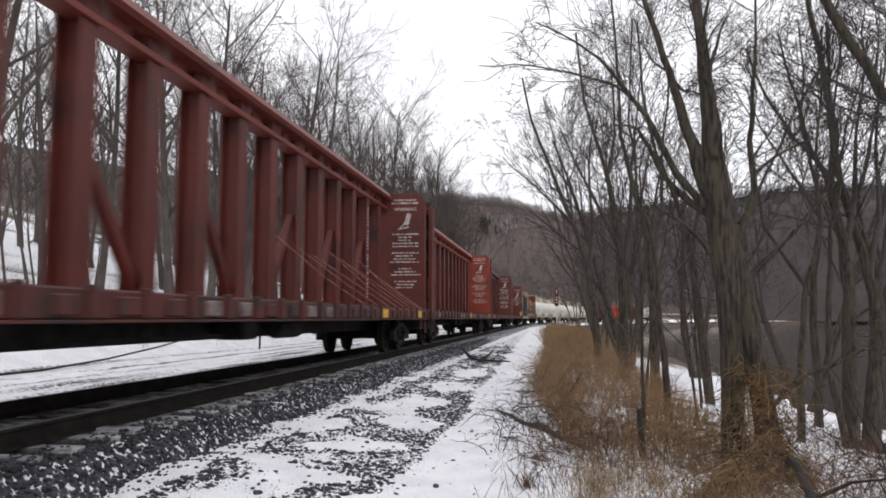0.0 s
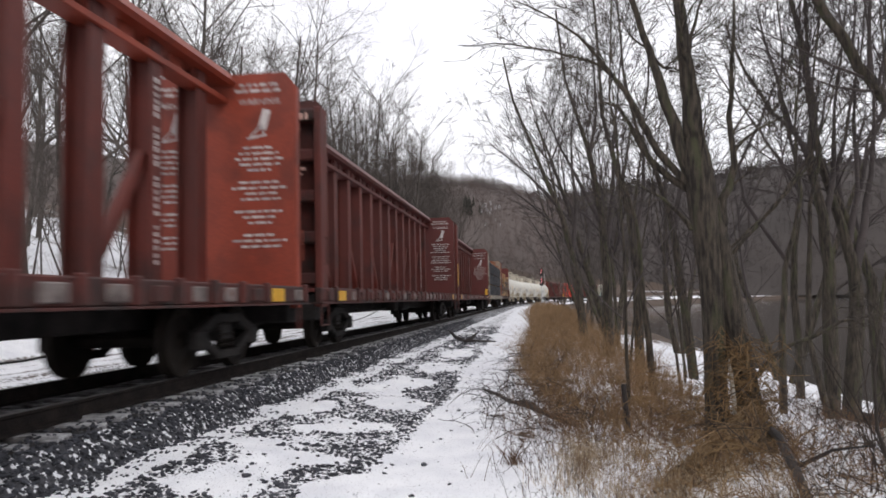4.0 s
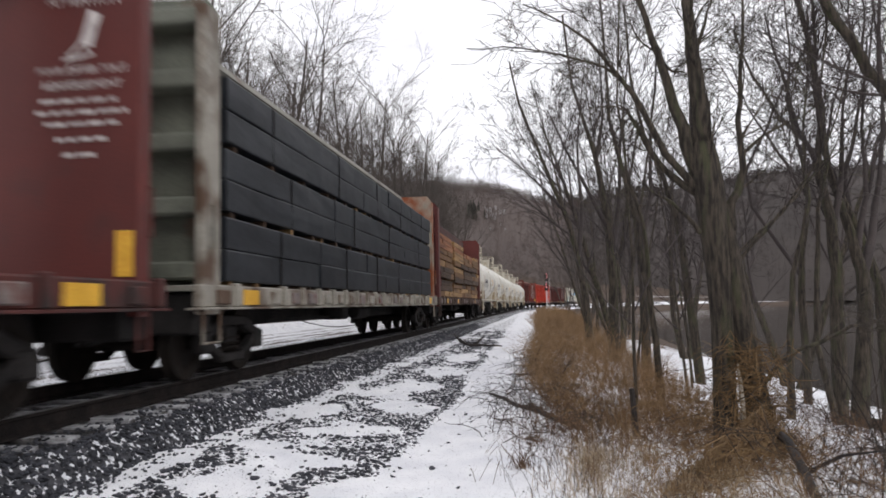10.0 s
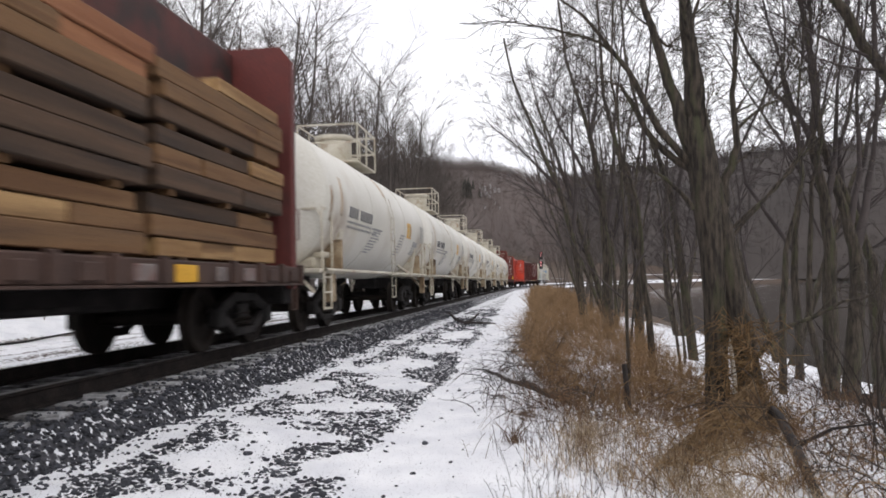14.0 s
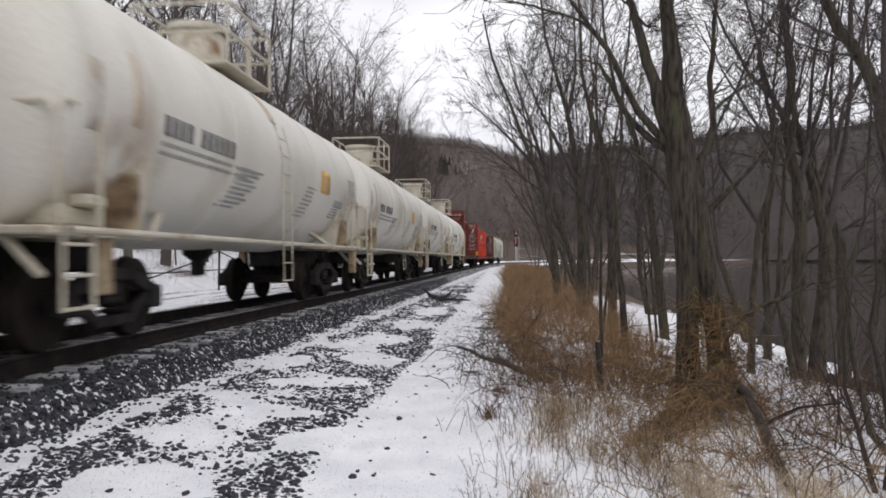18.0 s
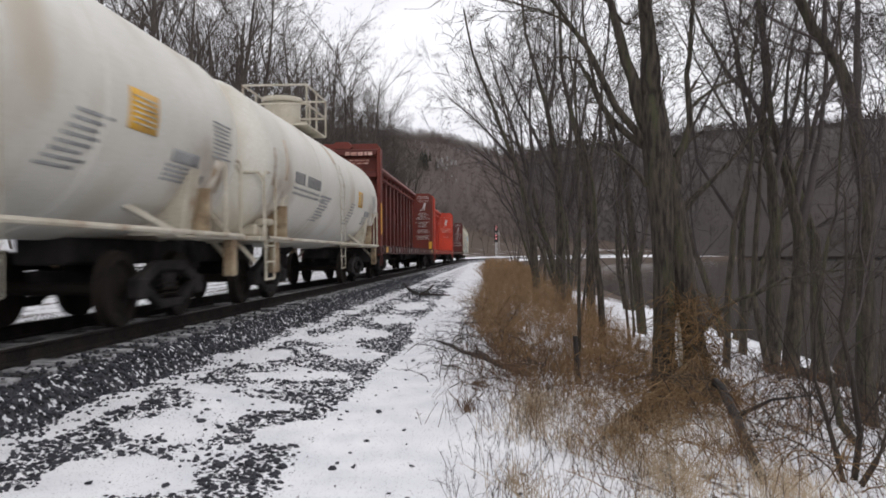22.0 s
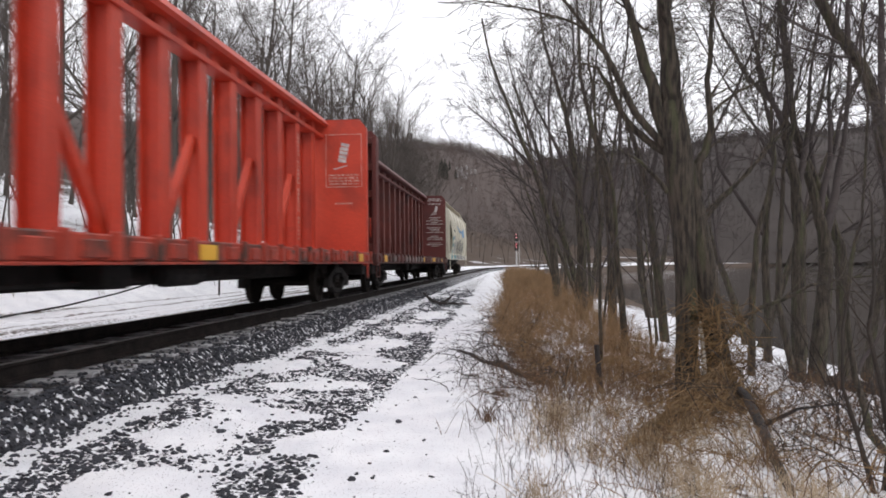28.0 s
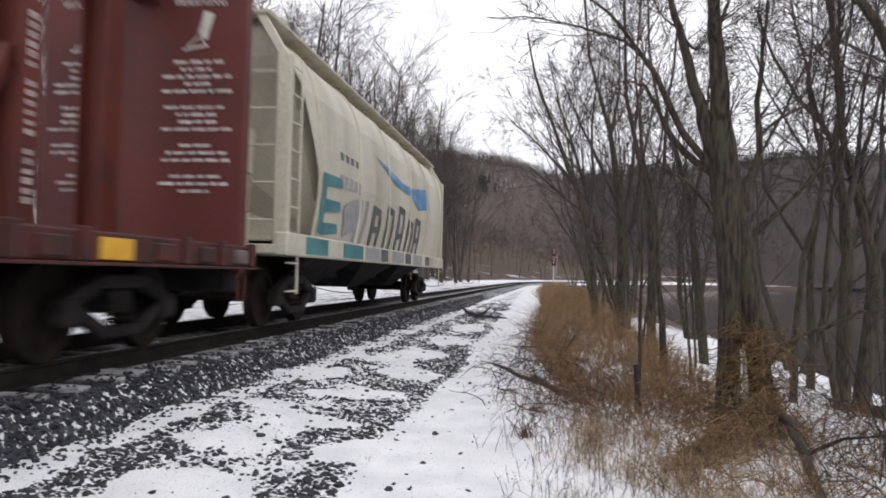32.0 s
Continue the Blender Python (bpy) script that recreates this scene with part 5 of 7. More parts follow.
    stalks("low_weeds", "short dark weeds poking through the snow", M_STEM, 800, lambda r: (-0.35 + 1.5 * r.random() ** 0.8, 4.4 + 8 * r.random()), lambda r, u, s: r.uniform(0.08, 0.34), (0.0012, 0.0026), rng, 0.6, 4, "weeds")
    # long arching canes, rooted and falling back to the snow
    for name, label, m, count, u0, u1, s0, s1, lo, hi, r0 in (
            ("bramble_canes", "long dark bramble canes arching over the snowy bank", M_STEM, 125, 1.9, 6.6, 6.4, 13.0, 0.6, 1.9, 0.0036),
            ("path_twigs", "dark fallen twigs and flattened stems along the snow path", M_STEM, 150, -0.8, 0.7, 8.6, 19.0, 0.3, 1.1, 0.0038),
            ("briar_tangle", "rusty dead briar tangle arching over the bank", M_BRIAR, 120, 0.5, 3.0, 5.8, 12.0, 0.35, 1.2, 0.0034)):
        g = Geo()
        for _ in range(count):
            u, s = u0 + (u1 - u0) * rng.random() ** 1.1, s0 + (s1 - s0) * rng.random()
            ln, a = rng.uniform(lo, hi), rng.uniform(0, 6.28)
            p = Vector(place(u, s, 0.02))
            q = Vector(place(u + ln * math.cos(a), s + ln * math.sin(a), -0.05))
            hgt = ln * rng.uniform(0.08, 0.45)
            pts = [p.lerp(q, t) + Vector((rng.gauss(0, 0.03), rng.gauss(0, 0.03), hgt * math.sin(math.pi * t ** 0.7) + rng.gauss(0, 0.015))) for t in (0.0, 0.18, 0.36, 0.55, 0.75, 0.94)]
            g.tube(pts, [r0 * rng.uniform(0.9, 1.6) * k for k in (1.3, 1.2, 1.0, 0.85, 0.7, 0.45)], 4)
            for _ in range(4):
                i = rng.randrange(1, 5)
                e = pts[i] + Vector((rng.gauss(0, 0.2), rng.gauss(0, 0.2), rng.uniform(-0.05, 0.22))) * (0.4 + 0.5 * ln)
                g.tube([pts[i], pts[i].lerp(e, 0.55) + Vector((0, 0, 0.03)), e], [r0 * 0.8, r0 * 0.6, r0 * 0.35], 3)
        tagged(new(name, g.mesh(name, m)), label, "brambles", kind="stuff")
    # vines wound about the foot of the large tree
    g = Geo()
    for _ in range(620):
        a = rng.uniform(0, 6.28)
        c = Vector((rng.gauss(2.40, 0.22), rng.gauss(9.82, 0.12), -1.15 + 1.35 * rng.random() ** 1.5))
        ln = rng.uniform(0.2, 0.55)
        d = Vector((math.cos(a), 0.5 * math.sin(a), rng.gauss(0.1, 0.6))).normalized() * ln
        up = Vector((0, 0, rng.uniform(-0.05, 0.28) * ln))
        g.tube([c - d / 2, c - d / 5 + up, c + d / 4 + up, c + d / 2 - up], [0.004, 0.005, 0.004, 0.002], 3)
    tagged(new("dead_vines", g.mesh("dead_vines", M_BRIAR)), "brown dead vines matted round the tree foot", "vines", kind="stuff")
    # a leaning log thatched with dead vines, and a dark stem fallen from the tree foot
    a, b = Vector((0.98, 6.65, -0.93)), Vector((2.42, 9.35, -0.64))
    log = tagged(new("vine_covered_log"), "leaning log thatched with brown dead vines", "log")
    part("trunk", Geo().tube([a, a.lerp(b, 0.4) + Vector((0, 0, 0.03)), a.lerp(b, 0.75) + Vector((0, 0, 0.06)), b], [0.05, 0.065, 0.065, 0.06], 9, True), M_LOG, log, smooth=True)
    g = Geo()
    for _ in range(1500):
        t, w = rng.uniform(0.02, 1.02), rng.gauss(0, 0.16)
        c = a.lerp(b, t) + Vector((0.85 * w, -0.5 * w, 0.10 - 0.9 * abs(w) + rng.uniform(-0.02, 0.07)))
        d = (b - a).normalized() * rng.uniform(0.15, 0.5) + Vector((rng.gauss(0, 0.07), rng.gauss(0, 0.07), rng.gauss(-0.02, 0.07)))
        g.tube([c - d / 2, c + Vector((0, 0, 0.03)), c + d / 2], [0.004, 0.006, 0.003], 3)
    tagged(part("thatch", g, M_BRIAR, log), kind="stuff")
    stem = tagged(new("fallen_branch"), "dark crooked branch slanting down from the tree foot", "branch")
    part("stem", Geo().tube([(2.62, 9.7, -0.78), (2.48, 8.7, -0.74), (2.30, 7.6, -0.84), (2.12, 6.7, -0.90), (1.92, 5.7, ground_z(1.92, 5.7) + 0.02)], [0.055, 0.05, 0.05, 0.042, 0.03], 7, True), M_LOG, stem, smooth=True)
    part("side_branch", Geo().tube([(2.30, 7.6, -0.84), (2.5, 7.2, -0.6), (2.75, 6.9, -0.5)], [0.025, 0.015, 0.006], 5), M_LOG, stem)
    # a dark many-stemmed bush close by
    bush_at = tagged(new("bare_bush"), "dark many-stemmed bare bush on the snowy bank", "bush")
    out = [[], [], [], [], []]
    for pts, r in (([(2.78, 6.3, -1.25), (2.68, 6.3, -0.84), (2.60, 6.3, -0.53), (2.53, 6.32, -0.27), (2.55, 6.35, 0.18), (2.64, 6.4, 0.53)], 0.024), ([(2.84, 6.4, -1.28), (2.96, 6.5, -0.75), (2.90, 6.5, -0.3), (2.81, 6.5, 0.16), (2.86, 6.5, 0.48), (2.9, 6.6, 1.2)], 0.030),
                   ([(2.80, 6.35, -1.25), (3.05, 6.3, -0.8), (3.3, 6.2, -0.4), (3.45, 6.2, 0.2)], 0.018), ([(2.80, 6.3, -1.25), (2.95, 6.2, -0.9), (3.0, 6.1, -0.55), (2.93, 6.1, 0.1)], 0.016), ([(2.76, 6.3, -1.22), (2.60, 6.2, -0.95), (2.35, 6.1, -0.75), (2.1, 6.0, -0.62)], 0.010)):
        vs = [Vector(p) for p in pts]
        rad = [max(0.005, r * (1 - 0.7 * i / (len(vs) - 1))) for i in range(len(vs))]
        part("stem", Geo().tube(vs, rad, 7), M_STEM, bush_at, smooth=True)
        for _ in range(9):
            j = rng.randrange(1, len(vs) - 1)
            ax = (vs[j + 1] - vs[j]).normalized()
            side = ax.orthogonal().normalized()
            side.rotate(Matrix.Rotation(rng.uniform(0, 6.28), 3, ax))
            grow(rng, out, vs[j].lerp(vs[j + 1], rng.random()), (ax + side * rng.uniform(0.5, 1.4)).normalized(), rng.uniform(0.35, 0.9), max(0.0035, rad[j] * 0.4), 2, (0, 0, 4, 2), (0, 0.05, 0.02, 0.0, 0.0), 0.0018, 1.0, (22, 60), 0.12)
    g = Geo()
    for lev in (2, 3, 4):
        for pts, rad in out[lev]:
            g.tube(pts, rad, 4)
    part("crown", g, M_STEM, bush_at)


build_undergrowth()


def fallen_wood():
    log = tagged(new("fallen_log"), "dark rotten log half buried in snow", "log")
    z = ground_z
    pts = [(-1.02, 13.5, z(-1.0, 13.5) + 0.01), (-0.72, 12.7, z(-0.72, 12.7) + 0.015), (-0.52, 12.0, z(-0.52, 12.0) - 0.005), (-0.20, 11.3, z(-0.2, 11.3) + 0.03), (0.10, 10.6, z(0.1, 10.6) + 0.01), (0.42, 9.85, z(0.4, 9.9) + 0.02)]
    part("trunk", Geo().tube(pts, [0.018, 0.034, 0.034, 0.050, 0.046, 0.036], 9, True), M_LOG, log, smooth=True)
    part("stub", Geo().tube([pts[3], (-0.26, 11.1, pts[3][2] + 0.12)], [0.03, 0.012], 6, True), M_LOG, log)
    br = tagged(new("fallen_branch"), "dark forked branch lying on gravel and snow", "branch")
    z0 = z(-2.4, 26.4)
    part("fork", Geo().tube([(-3.2, 27.0, z0 + 0.42), (-2.95, 26.8, z0 + 0.2), (-2.62, 26.5, z0 + 0.05), (-2.4, 26.5, z0 + 0.12), (-2.1, 26.7, z0 + 0.38)], [0.03, 0.06, 0.07, 0.055, 0.02], 6), M_LOG, br)
    part("side_branch", Geo().tube([(-2.9, 26.4, z0 + 0.05), (-2.3, 26.3, z0 + 0.08), (-1.5, 26.1, z0 + 0.05)], [0.045, 0.045, 0.02], 6), M_LOG, br)
    for k, (u, s, ln, a) in enumerate(((-0.55, 20, 1.5, 65), (-0.35, 17.5, 1.9, 72), (-0.1, 15.6, 1.6, 40), (-0.7, 23.5, 1.3, -65), (0.1, 13.6, 1.8, 58))):
        st = tagged(new("fallen_branch"), "thin dark branch lying beside the brush", "branch", "fallen branches by the brush")
        d = Vector((math.cos(radians(a)), -math.sin(radians(a)), 0)) * ln / 2
        c = Vector((u, s, z(u, s) + 0.10))
        part("stem", Geo().tube([c - d, c + Vector((0, 0, 0.06)), c + d * 0.6, c + d + Vector((0, 0, 0.12))], [0.013, 0.012, 0.009, 0.004], 5), M_LOG, st)
        part("twig", Geo().tube([c, c + d * 0.3 + Vector((0.05, 0, 0.35)), c + d * 0.5 + Vector((0.1, 0.1, 0.6))], [0.010, 0.007, 0.004], 4), M_LOG, st)
    clump = tagged(new("weed_clump"), "dark dead weed clump standing in the snow", "weed")
    rng = random.Random(3)
    g = Geo()
    for _ in range(46):
        a, h = rng.uniform(0, 6.28), rng.uniform(0.06, 0.26)
        c = Vector((-0.27 + rng.gauss(0, 0.04), 7.46 + rng.gauss(0, 0.05), z(-0.27, 7.46) - 0.01))
        g.tube([c, c + Vector((0.3 * h * math.cos(a), 0.3 * h * math.sin(a), 0.6 * h)), c + Vector((0.8 * h * math.cos(a), 0.8 * h * math.sin(a), h))], [0.004, 0.003, 0.0015], 3)
    tagged(part("stem_tuft", g, M_BRAMBLE, clump), kind="stuff")
    shore = tagged(new("driftwood_log"), "dark driftwood log capped with snow at the waterline", "log")
    x, y, zz = place(6.6, 17.2)
    part("trunk", Geo().tube([(x - 1.6, y + 1.6, zz + 0.10), (x, y, zz + 0.12), (x + 1.4, y - 1.3, zz + 0.0)], [0.12, 0.14, 0.10], 9, True), M_LOG, shore, smooth=True)


fallen_wood()


def build_cables():
    """Slack lines hanging low along the slope beyond the track."""
    for u, low, mid, bow in ((-11.0, -0.37, 13.0, 0.0065), (-12.4, 0.32, 27.0, 0.0016)):
        cable = tagged(new("trackside_cable"), "slack black cable strung low along the slope", "cable", "cables along the slope")
        pts = []
        for s in np.arange(mid - 45, mid + 105, 2.5):
            d = (s - mid + 15) % 30 - 15
            pts.append(Vector((u, s, max(low + bow * d * d, ground_z(u, s) + 0.03))))
        part("line", Geo().tube(pts, 0.024, 5), M_DARK, cable)
        for s in np.arange(mid - 45, mid + 106, 30):
            part("stake", Geo().tube([(u, s, ground_z(u, s) - 0.2), (u + 0.03, s, low + bow * 225 + 0.12)], 0.04, 6, True), M_LOG, cable)


build_cables()


def build_signal():
    x, y = 0.35, 150.0
    z = ground_z(lateral(x, y), y)
    sig = tagged(new("railway_signal"), "railway signal mast showing red lights", "signal")
    part("mast", Geo().tube([(0, 0, -0.1), (0, 0, 7.2)], 0.09, 10, True), M_SILVER, sig)
    part("ladder", Geo().tube([(0.3, 0.1, 0), (0.3, 0.1, 6.2)], 0.03, 5).tube([(0.6, 0.1, 0), (0.6, 0.1, 6.2)], 0.03, 5), M_SILVER, sig)
    part("case", Geo().box(0.5, 1.0, 0.3, 0.7, 0, 0.9, 0.03), M_SILVER, sig, "silver relay case")
    for zz in (6.4, 4.6):
        head = part("signal_head", Geo().box(-0.35, 0.35, -0.16, -0.08, zz - 0.75, zz + 0.75, 0.03), M_SIGNAL, sig)
        for k in (0.45, -0.05):
            part("lamp", Geo().lathe([(0.0, -0.02), (0.13, 0.0), (0.15, 0.03)], pose(0, -0.17, zz + k, 90), 14), M_LAMP, head, "glowing red lamp")
        part("visor", Geo().tube([(0, -0.16, zz + 0.45), (0, -0.42, zz + 0.45)], 0.20, 12), M_SIGNAL, head)
    moved(sig, pose(x, y, z))


build_signal()


# ---- rolling stock: local x to the near side, y along the track, z from the rail head ----
WHEEL_R, SPEED = 0.46, 8.885
WHEELSETS = []
# far ends of the cars along the line at the start
ENDS = [24.7, 48.98, 72.96, 97.0, 117.46, 137.59, 151.64, 165.7, 179.75, 193.81, 207.86, 221.91, 246.58, 270.53, 294.64, 311.74]


def make_truck():
    """A two-axle freight truck, built once and copied under every car."""
    truck = part("truck", Geo().box(-1.05, 1.05, -0.2, 0.2, 0.42, 0.66, 0.03).box(-0.25, 0.25, -0.25, 0.25, 0.62, 0.80, 0.03), M_DARK, None)
    for sx in (-1, 1):
        x = sx * 1.02
        fr = Geo()
        fr.beam((x, -0.95, 0.52), (x, -0.42, 0.72), 0.13, 0.16, 0.02).beam((x, 0.95, 0.52), (x, 0.42, 0.72), 0.13, 0.16, 0.02).beam((x, -0.46, 0.74), (x, 0.46, 0.74), 0.13, 0.14, 0.02)
        fr.beam((x, -0.82, 0.50), (x, -0.34, 0.26), 0.12, 0.13, 0.02).beam((x, 0.82, 0.50), (x, 0.34, 0.26), 0.12, 0.13, 0.02).beam((x, -0.40, 0.24), (x, 0.40, 0.24), 0.14, 0.12, 0.02)
        for y in (-0.89, 0.89):
            fr.box(x - 0.09, x + 0.09, y - 0.15, y + 0.15, 0.33, 0.60, 0.03)
        part("side_frame", fr, M_DARK, truck)
        for y in (-0.17, 0.0, 0.17):
            sp = Geo().tube([(x + 0.05 * math.cos(a * 1.05), y + 0.055 * math.sin(a * 1.05), 0.31 + 0.011 * a) for a in range(24)], 0.016, 4)
            part("spring", sp, M_WHEEL, truck)
    for y in (-0.89, 0.89):
        g = Geo().lathe([(0.08, -0.95), (0.08, 0.95)], pose(0, 0, 0, 0, 90), 8)
        for sx in (-1, 1):
            prof = [(0.0, 0.08), (0.10, 0.08), (0.12, 0.04), (0.30, 0.02), (0.36, 0.07), (WHEEL_R, 0.07), (WHEEL_R + 0.005, -0.03), (WHEEL_R + 0.03, -0.055), (WHEEL_R + 0.02, -0.075), (0.30, -0.05), (0.0, -0.05)]
            g.lathe(prof, pose(sx * 0.755, 0, 0, 0, 90 * sx), 24)
        w = part("wheelset", g, M_WHEEL, truck, smooth=False)
        w.location = (0, y, WHEEL_R)
        WHEELSETS.append(w)
    return truck


TRUCK = make_truck()
TRUCK_USED = []


def trucks(car, dist):
    for y in (-dist, dist):
        if not TRUCK_USED:
            t = TRUCK
            t.matrix_basis = pose(0, y, RAIL_Z)
        else:
            t = copy_thing(TRUCK, pose(0, y, RAIL_Z))
            WHEELSETS.extend([c for c in t.children if c.name.startswith("wheelset")])
        TRUCK_USED.append(t)
        t.parent = car


def couplers(car, b, over):
    for sy in (-1, 1):
        g = Geo().box(-0.11, 0.11, b * sy - 0.1, b * sy + sy * (over - 0.12), 0.74, 0.92, 0.03)
        g.box(-0.17, 0.17, sy * (b + over - 0.30) - 0.12, sy * (b + over - 0.30) + 0.20, 0.68, 0.98, 0.05)
        part("coupler", g, M_DARK, car)
        part("brake_hose", Geo().tube([(0.35, sy * b, 0.75), (0.38, sy * (b + 0.15), 0.45), (0.2, sy * (b + over * 0.8), 0.38)], 0.03, 6), M_DARK, car)


BAR = {}


def bar(parent, material, x, y, z, w, h, name="lettering"):
    """A strip of unreadable writing, w wide and h high, standing in the xz plane."""
    key = (round(w, 2), round(h, 2), material.name)
    if key not in BAR:
        BAR[key] = Geo().box(-w / 2, w / 2, -0.004, 0.004, -h / 2, h / 2, 0.002).mesh(name, material)
    return moved(part(name, BAR[key], material, parent), pose(x, y, z))


def word_row(g, x, y, z, w, h, rng):
    """Adds a row of unreadable words, w wide in all, to g."""
    p = -w / 2
    while p < w / 2 - 0.03:
        k = min(w / 2 - p, rng.uniform(0.06, 0.24))
        while k > 0.02:
            c = min(k, 0.032)
            g.box(x + p, x + p + c - 0.007, y - 0.004, y + 0.004, z - h / 2 * rng.uniform(0.75, 1.0), z + h / 2 * rng.uniform(0.75, 1.0), 0.001)
            p, k = p + c, k - c
        p += 0.035


LETTER = {}


def words(parent, text, size, material, m):
    if (text, size) not in LETTER:
        LETTER[(text, size)] = lettering(text, size, material)
    return moved(part("lettering", LETTER[(text, size)], material, parent), m)


def pictogram(parent, m):
    """White sign of a tipping load."""
    g = Geo().box(-0.07, 0.07, -0.004, 0.004, -0.05, 0.30, 0.002, pose(0.05, 0, 0, 0, 16, 0))
    g.beam((-0.16, 0, -0.16), (0.04, 0, 0.02), 0.008, 0.03, 0.002).beam((-0.22, 0, -0.20), (0.12, 0, -0.14), 0.008, 0.035, 0.002).beam((0.02, 0, -0.02), (0.08, 0, -0.14), 0.008, 0.025, 0.002)
    moved(part("pictogram", g, M_WHITE, parent), m)


def centerbeam(paint, label, length, seed, style="english", sill=None, top=None, bulk=None, posts=15, straps=0, spine=None, stripe=False, near=None):
    """A centre-beam flat car: sills, deck, spine of posts and braces, two end bulkheads."""
    rng = random.Random(seed)
    car = tagged(new("centerbeam_flatcar"), label, "freight car", "cars of the train")
    sill, top, bulk, spine = sill or paint, top or paint, bulk or paint, spine or paint
    b, over = length / 2 - 0.42, 0.42
    for sx in (-1, 1):
        s = part("side_sill", Geo().box(min(sx * 1.30, sx * 1.42), max(sx * 1.30, sx * 1.42), -b, b, 0.78, 1.06, 0.02).box(min(sx * 1.22, sx * 1.46), max(sx * 1.22, sx * 1.46), -b, b, 0.755, 0.785, 0.006), sill, car)
        n = int(2 * b / 0.92)
        for k in range(n):
            y = -b + 0.6 + (2 * b - 1.2) * k / (n - 1)
            x = sx * 1.425
            if k in {10: (1, n - 2, n - 7), 11: (n // 2, n - 2), 23: (1, n // 2, n // 2 + 4, n - 8, n - 4), 15: (2, n // 3, n - 5), 22: (1, n - 2, n // 2)}.get(seed, (1, n - 2)):
                part("reflector", Geo().box(x - 0.012, x + 0.012, y - 0.27, y + 0.27, 0.81, 1.01, 0.004), M_YELLOW, s, "yellow reflective sheet")
            else:
                part("winch", Geo().box(x - 0.03, x + 0.035, y - rng.uniform(0.12, 0.24), y + rng.uniform(0.12, 0.24), 0.82, 1.0, 0.015), M_PLATE if rng.random() < (0.08 if style == "boxed" else 0.42) else sill, s)
                part("stake_pocket", Geo().box(x - 0.05, x + 0.05, y + 0.34, y + 0.46, 0.79, 1.09, 0.015), sill, s)
    part("deck", Geo().box(-1.29, 1.29, -b, b, 0.98, 1.05, 0.01), paint, car)
    g = Geo().box(-0.33, 0.33, -b + 0.1, b - 0.1, 0.48, 0.93, 0.03)
    for k in range(10):
        y = -b + 1.2 + (2 * b - 2.4) * k / 9
        g.box(-1.28, 1.28, y - 0.05, y + 0.05, 0.74, 0.97, 0.02)
    part("underframe", g, M_DARK, car)
    part("air_reservoir", Geo().lathe([(0.0, -0.62), (0.15, -0.60), (0.165, -0.5), (0.165, 0.5), (0.14, 0.60), (0.0, 0.62)], pose(0.75, 0.6, 0.62, 90), 14), M_DARK, car)
    part("brake_rigging", Geo().box(0.45, 0.9, -1.6, -1.0, 0.48, 0.78, 0.04).beam((0.6, -5.5, 0.55), (0.6, 5.0, 0.55), 0.05, 0.05).box(-0.9, -0.4, 1.5, 2.1, 0.48, 0.78, 0.04), M_DARK, car)
    # spine
    inner = b - 0.75
    half = [(0.02, -0.02), (0.145, -0.02), (0.145, -0.17), (0.17, -0.17), (0.17, 0.17), (0.145, 0.17), (0.145, 0.02), (0.02, 0.02)]
    post = Geo().upright(half[1:-1] + [(-x, -y) for x, y in half[1:-1]], 1.05, 4.5).mesh("post", spine)
    ys = [-inner + 2 * inner * (k + 0.5) / posts for k in range(posts)]
    for y in ys:
        moved(part("post", post, spine, car), pose(0, y, 0))
    gap = ys[1] - ys[0]
    for k in range(posts - 1):
        y = ys[k]
        up = k < posts // 2
        if k % 2 == 0:
            a, c = ((0, y + gap * 0.95, 1.15), (0, y + 0.1, 2.9)) if up else ((0, y + 0.1, 1.15), (0, y + gap * 0.95, 2.9))
            part("brace", Geo().beam(a, c, 0.14, 0.17, 0.012), spine, car)
    chord = part("top_chord", Geo().prism([(-0.30, 4.50), (0.30, 4.50), (0.36, 4.56), (0.24, 4.74), (-0.24, 4.74), (-0.36, 4.56)], -b + 0.3, b - 0.3), top, car)
    if style == "none" and paint is M_MAROON:
        for sx in (-1, 1):
            part("fascia", Geo().box(sx * 0.42 - 0.02, sx * 0.42 + 0.02, -b + 0.62, b - 0.62, 3.74, 4.58, 0.01), top, car)
    lower = part("lower_chord", Geo().box(-0.10, 0.22, -b + 0.4, b - 0.4, 4.20, 4.30, 0.012), top, car)
    for k in range(posts * 2 - 1):
        y = ys[0] + (k + 0.0) * gap / 2
        part("gusset", Geo().box(0.08, 0.12, y - gap * 0.13, y + gap * 0.13, 4.29, 4.51, 0.006), top, chord)
    # bulkheads
    for sy in (-1, 1):
        y_in, y_out = sy * (b - 0.55), sy * (b - (0.08 if sy < 0 else 0.34))
        lo, hi = min(y_in, y_in + sy * 0.06), max(y_in, y_in + sy * 0.06)
        prof = [(-1.38, 0.98), (1.38, 0.98), (1.38, 4.50), (1.22, 4.70), (-1.22, 4.70), (-1.38, 4.50)]
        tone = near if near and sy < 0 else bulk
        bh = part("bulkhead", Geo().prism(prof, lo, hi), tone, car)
        for sx in (-1, 1):
            part("edge_post", Geo().box(min(sx * 1.28, sx * 1.41), max(sx * 1.28, sx * 1.41), min(y_in + sy * 0.006, y_out), max(y_in + sy * 0.006, y_out), 0.70, 4.48, 0.02), {M_PALE.name: M_DULL, M_SILL.name: M_SPINE}.get(tone.name, tone), bh)
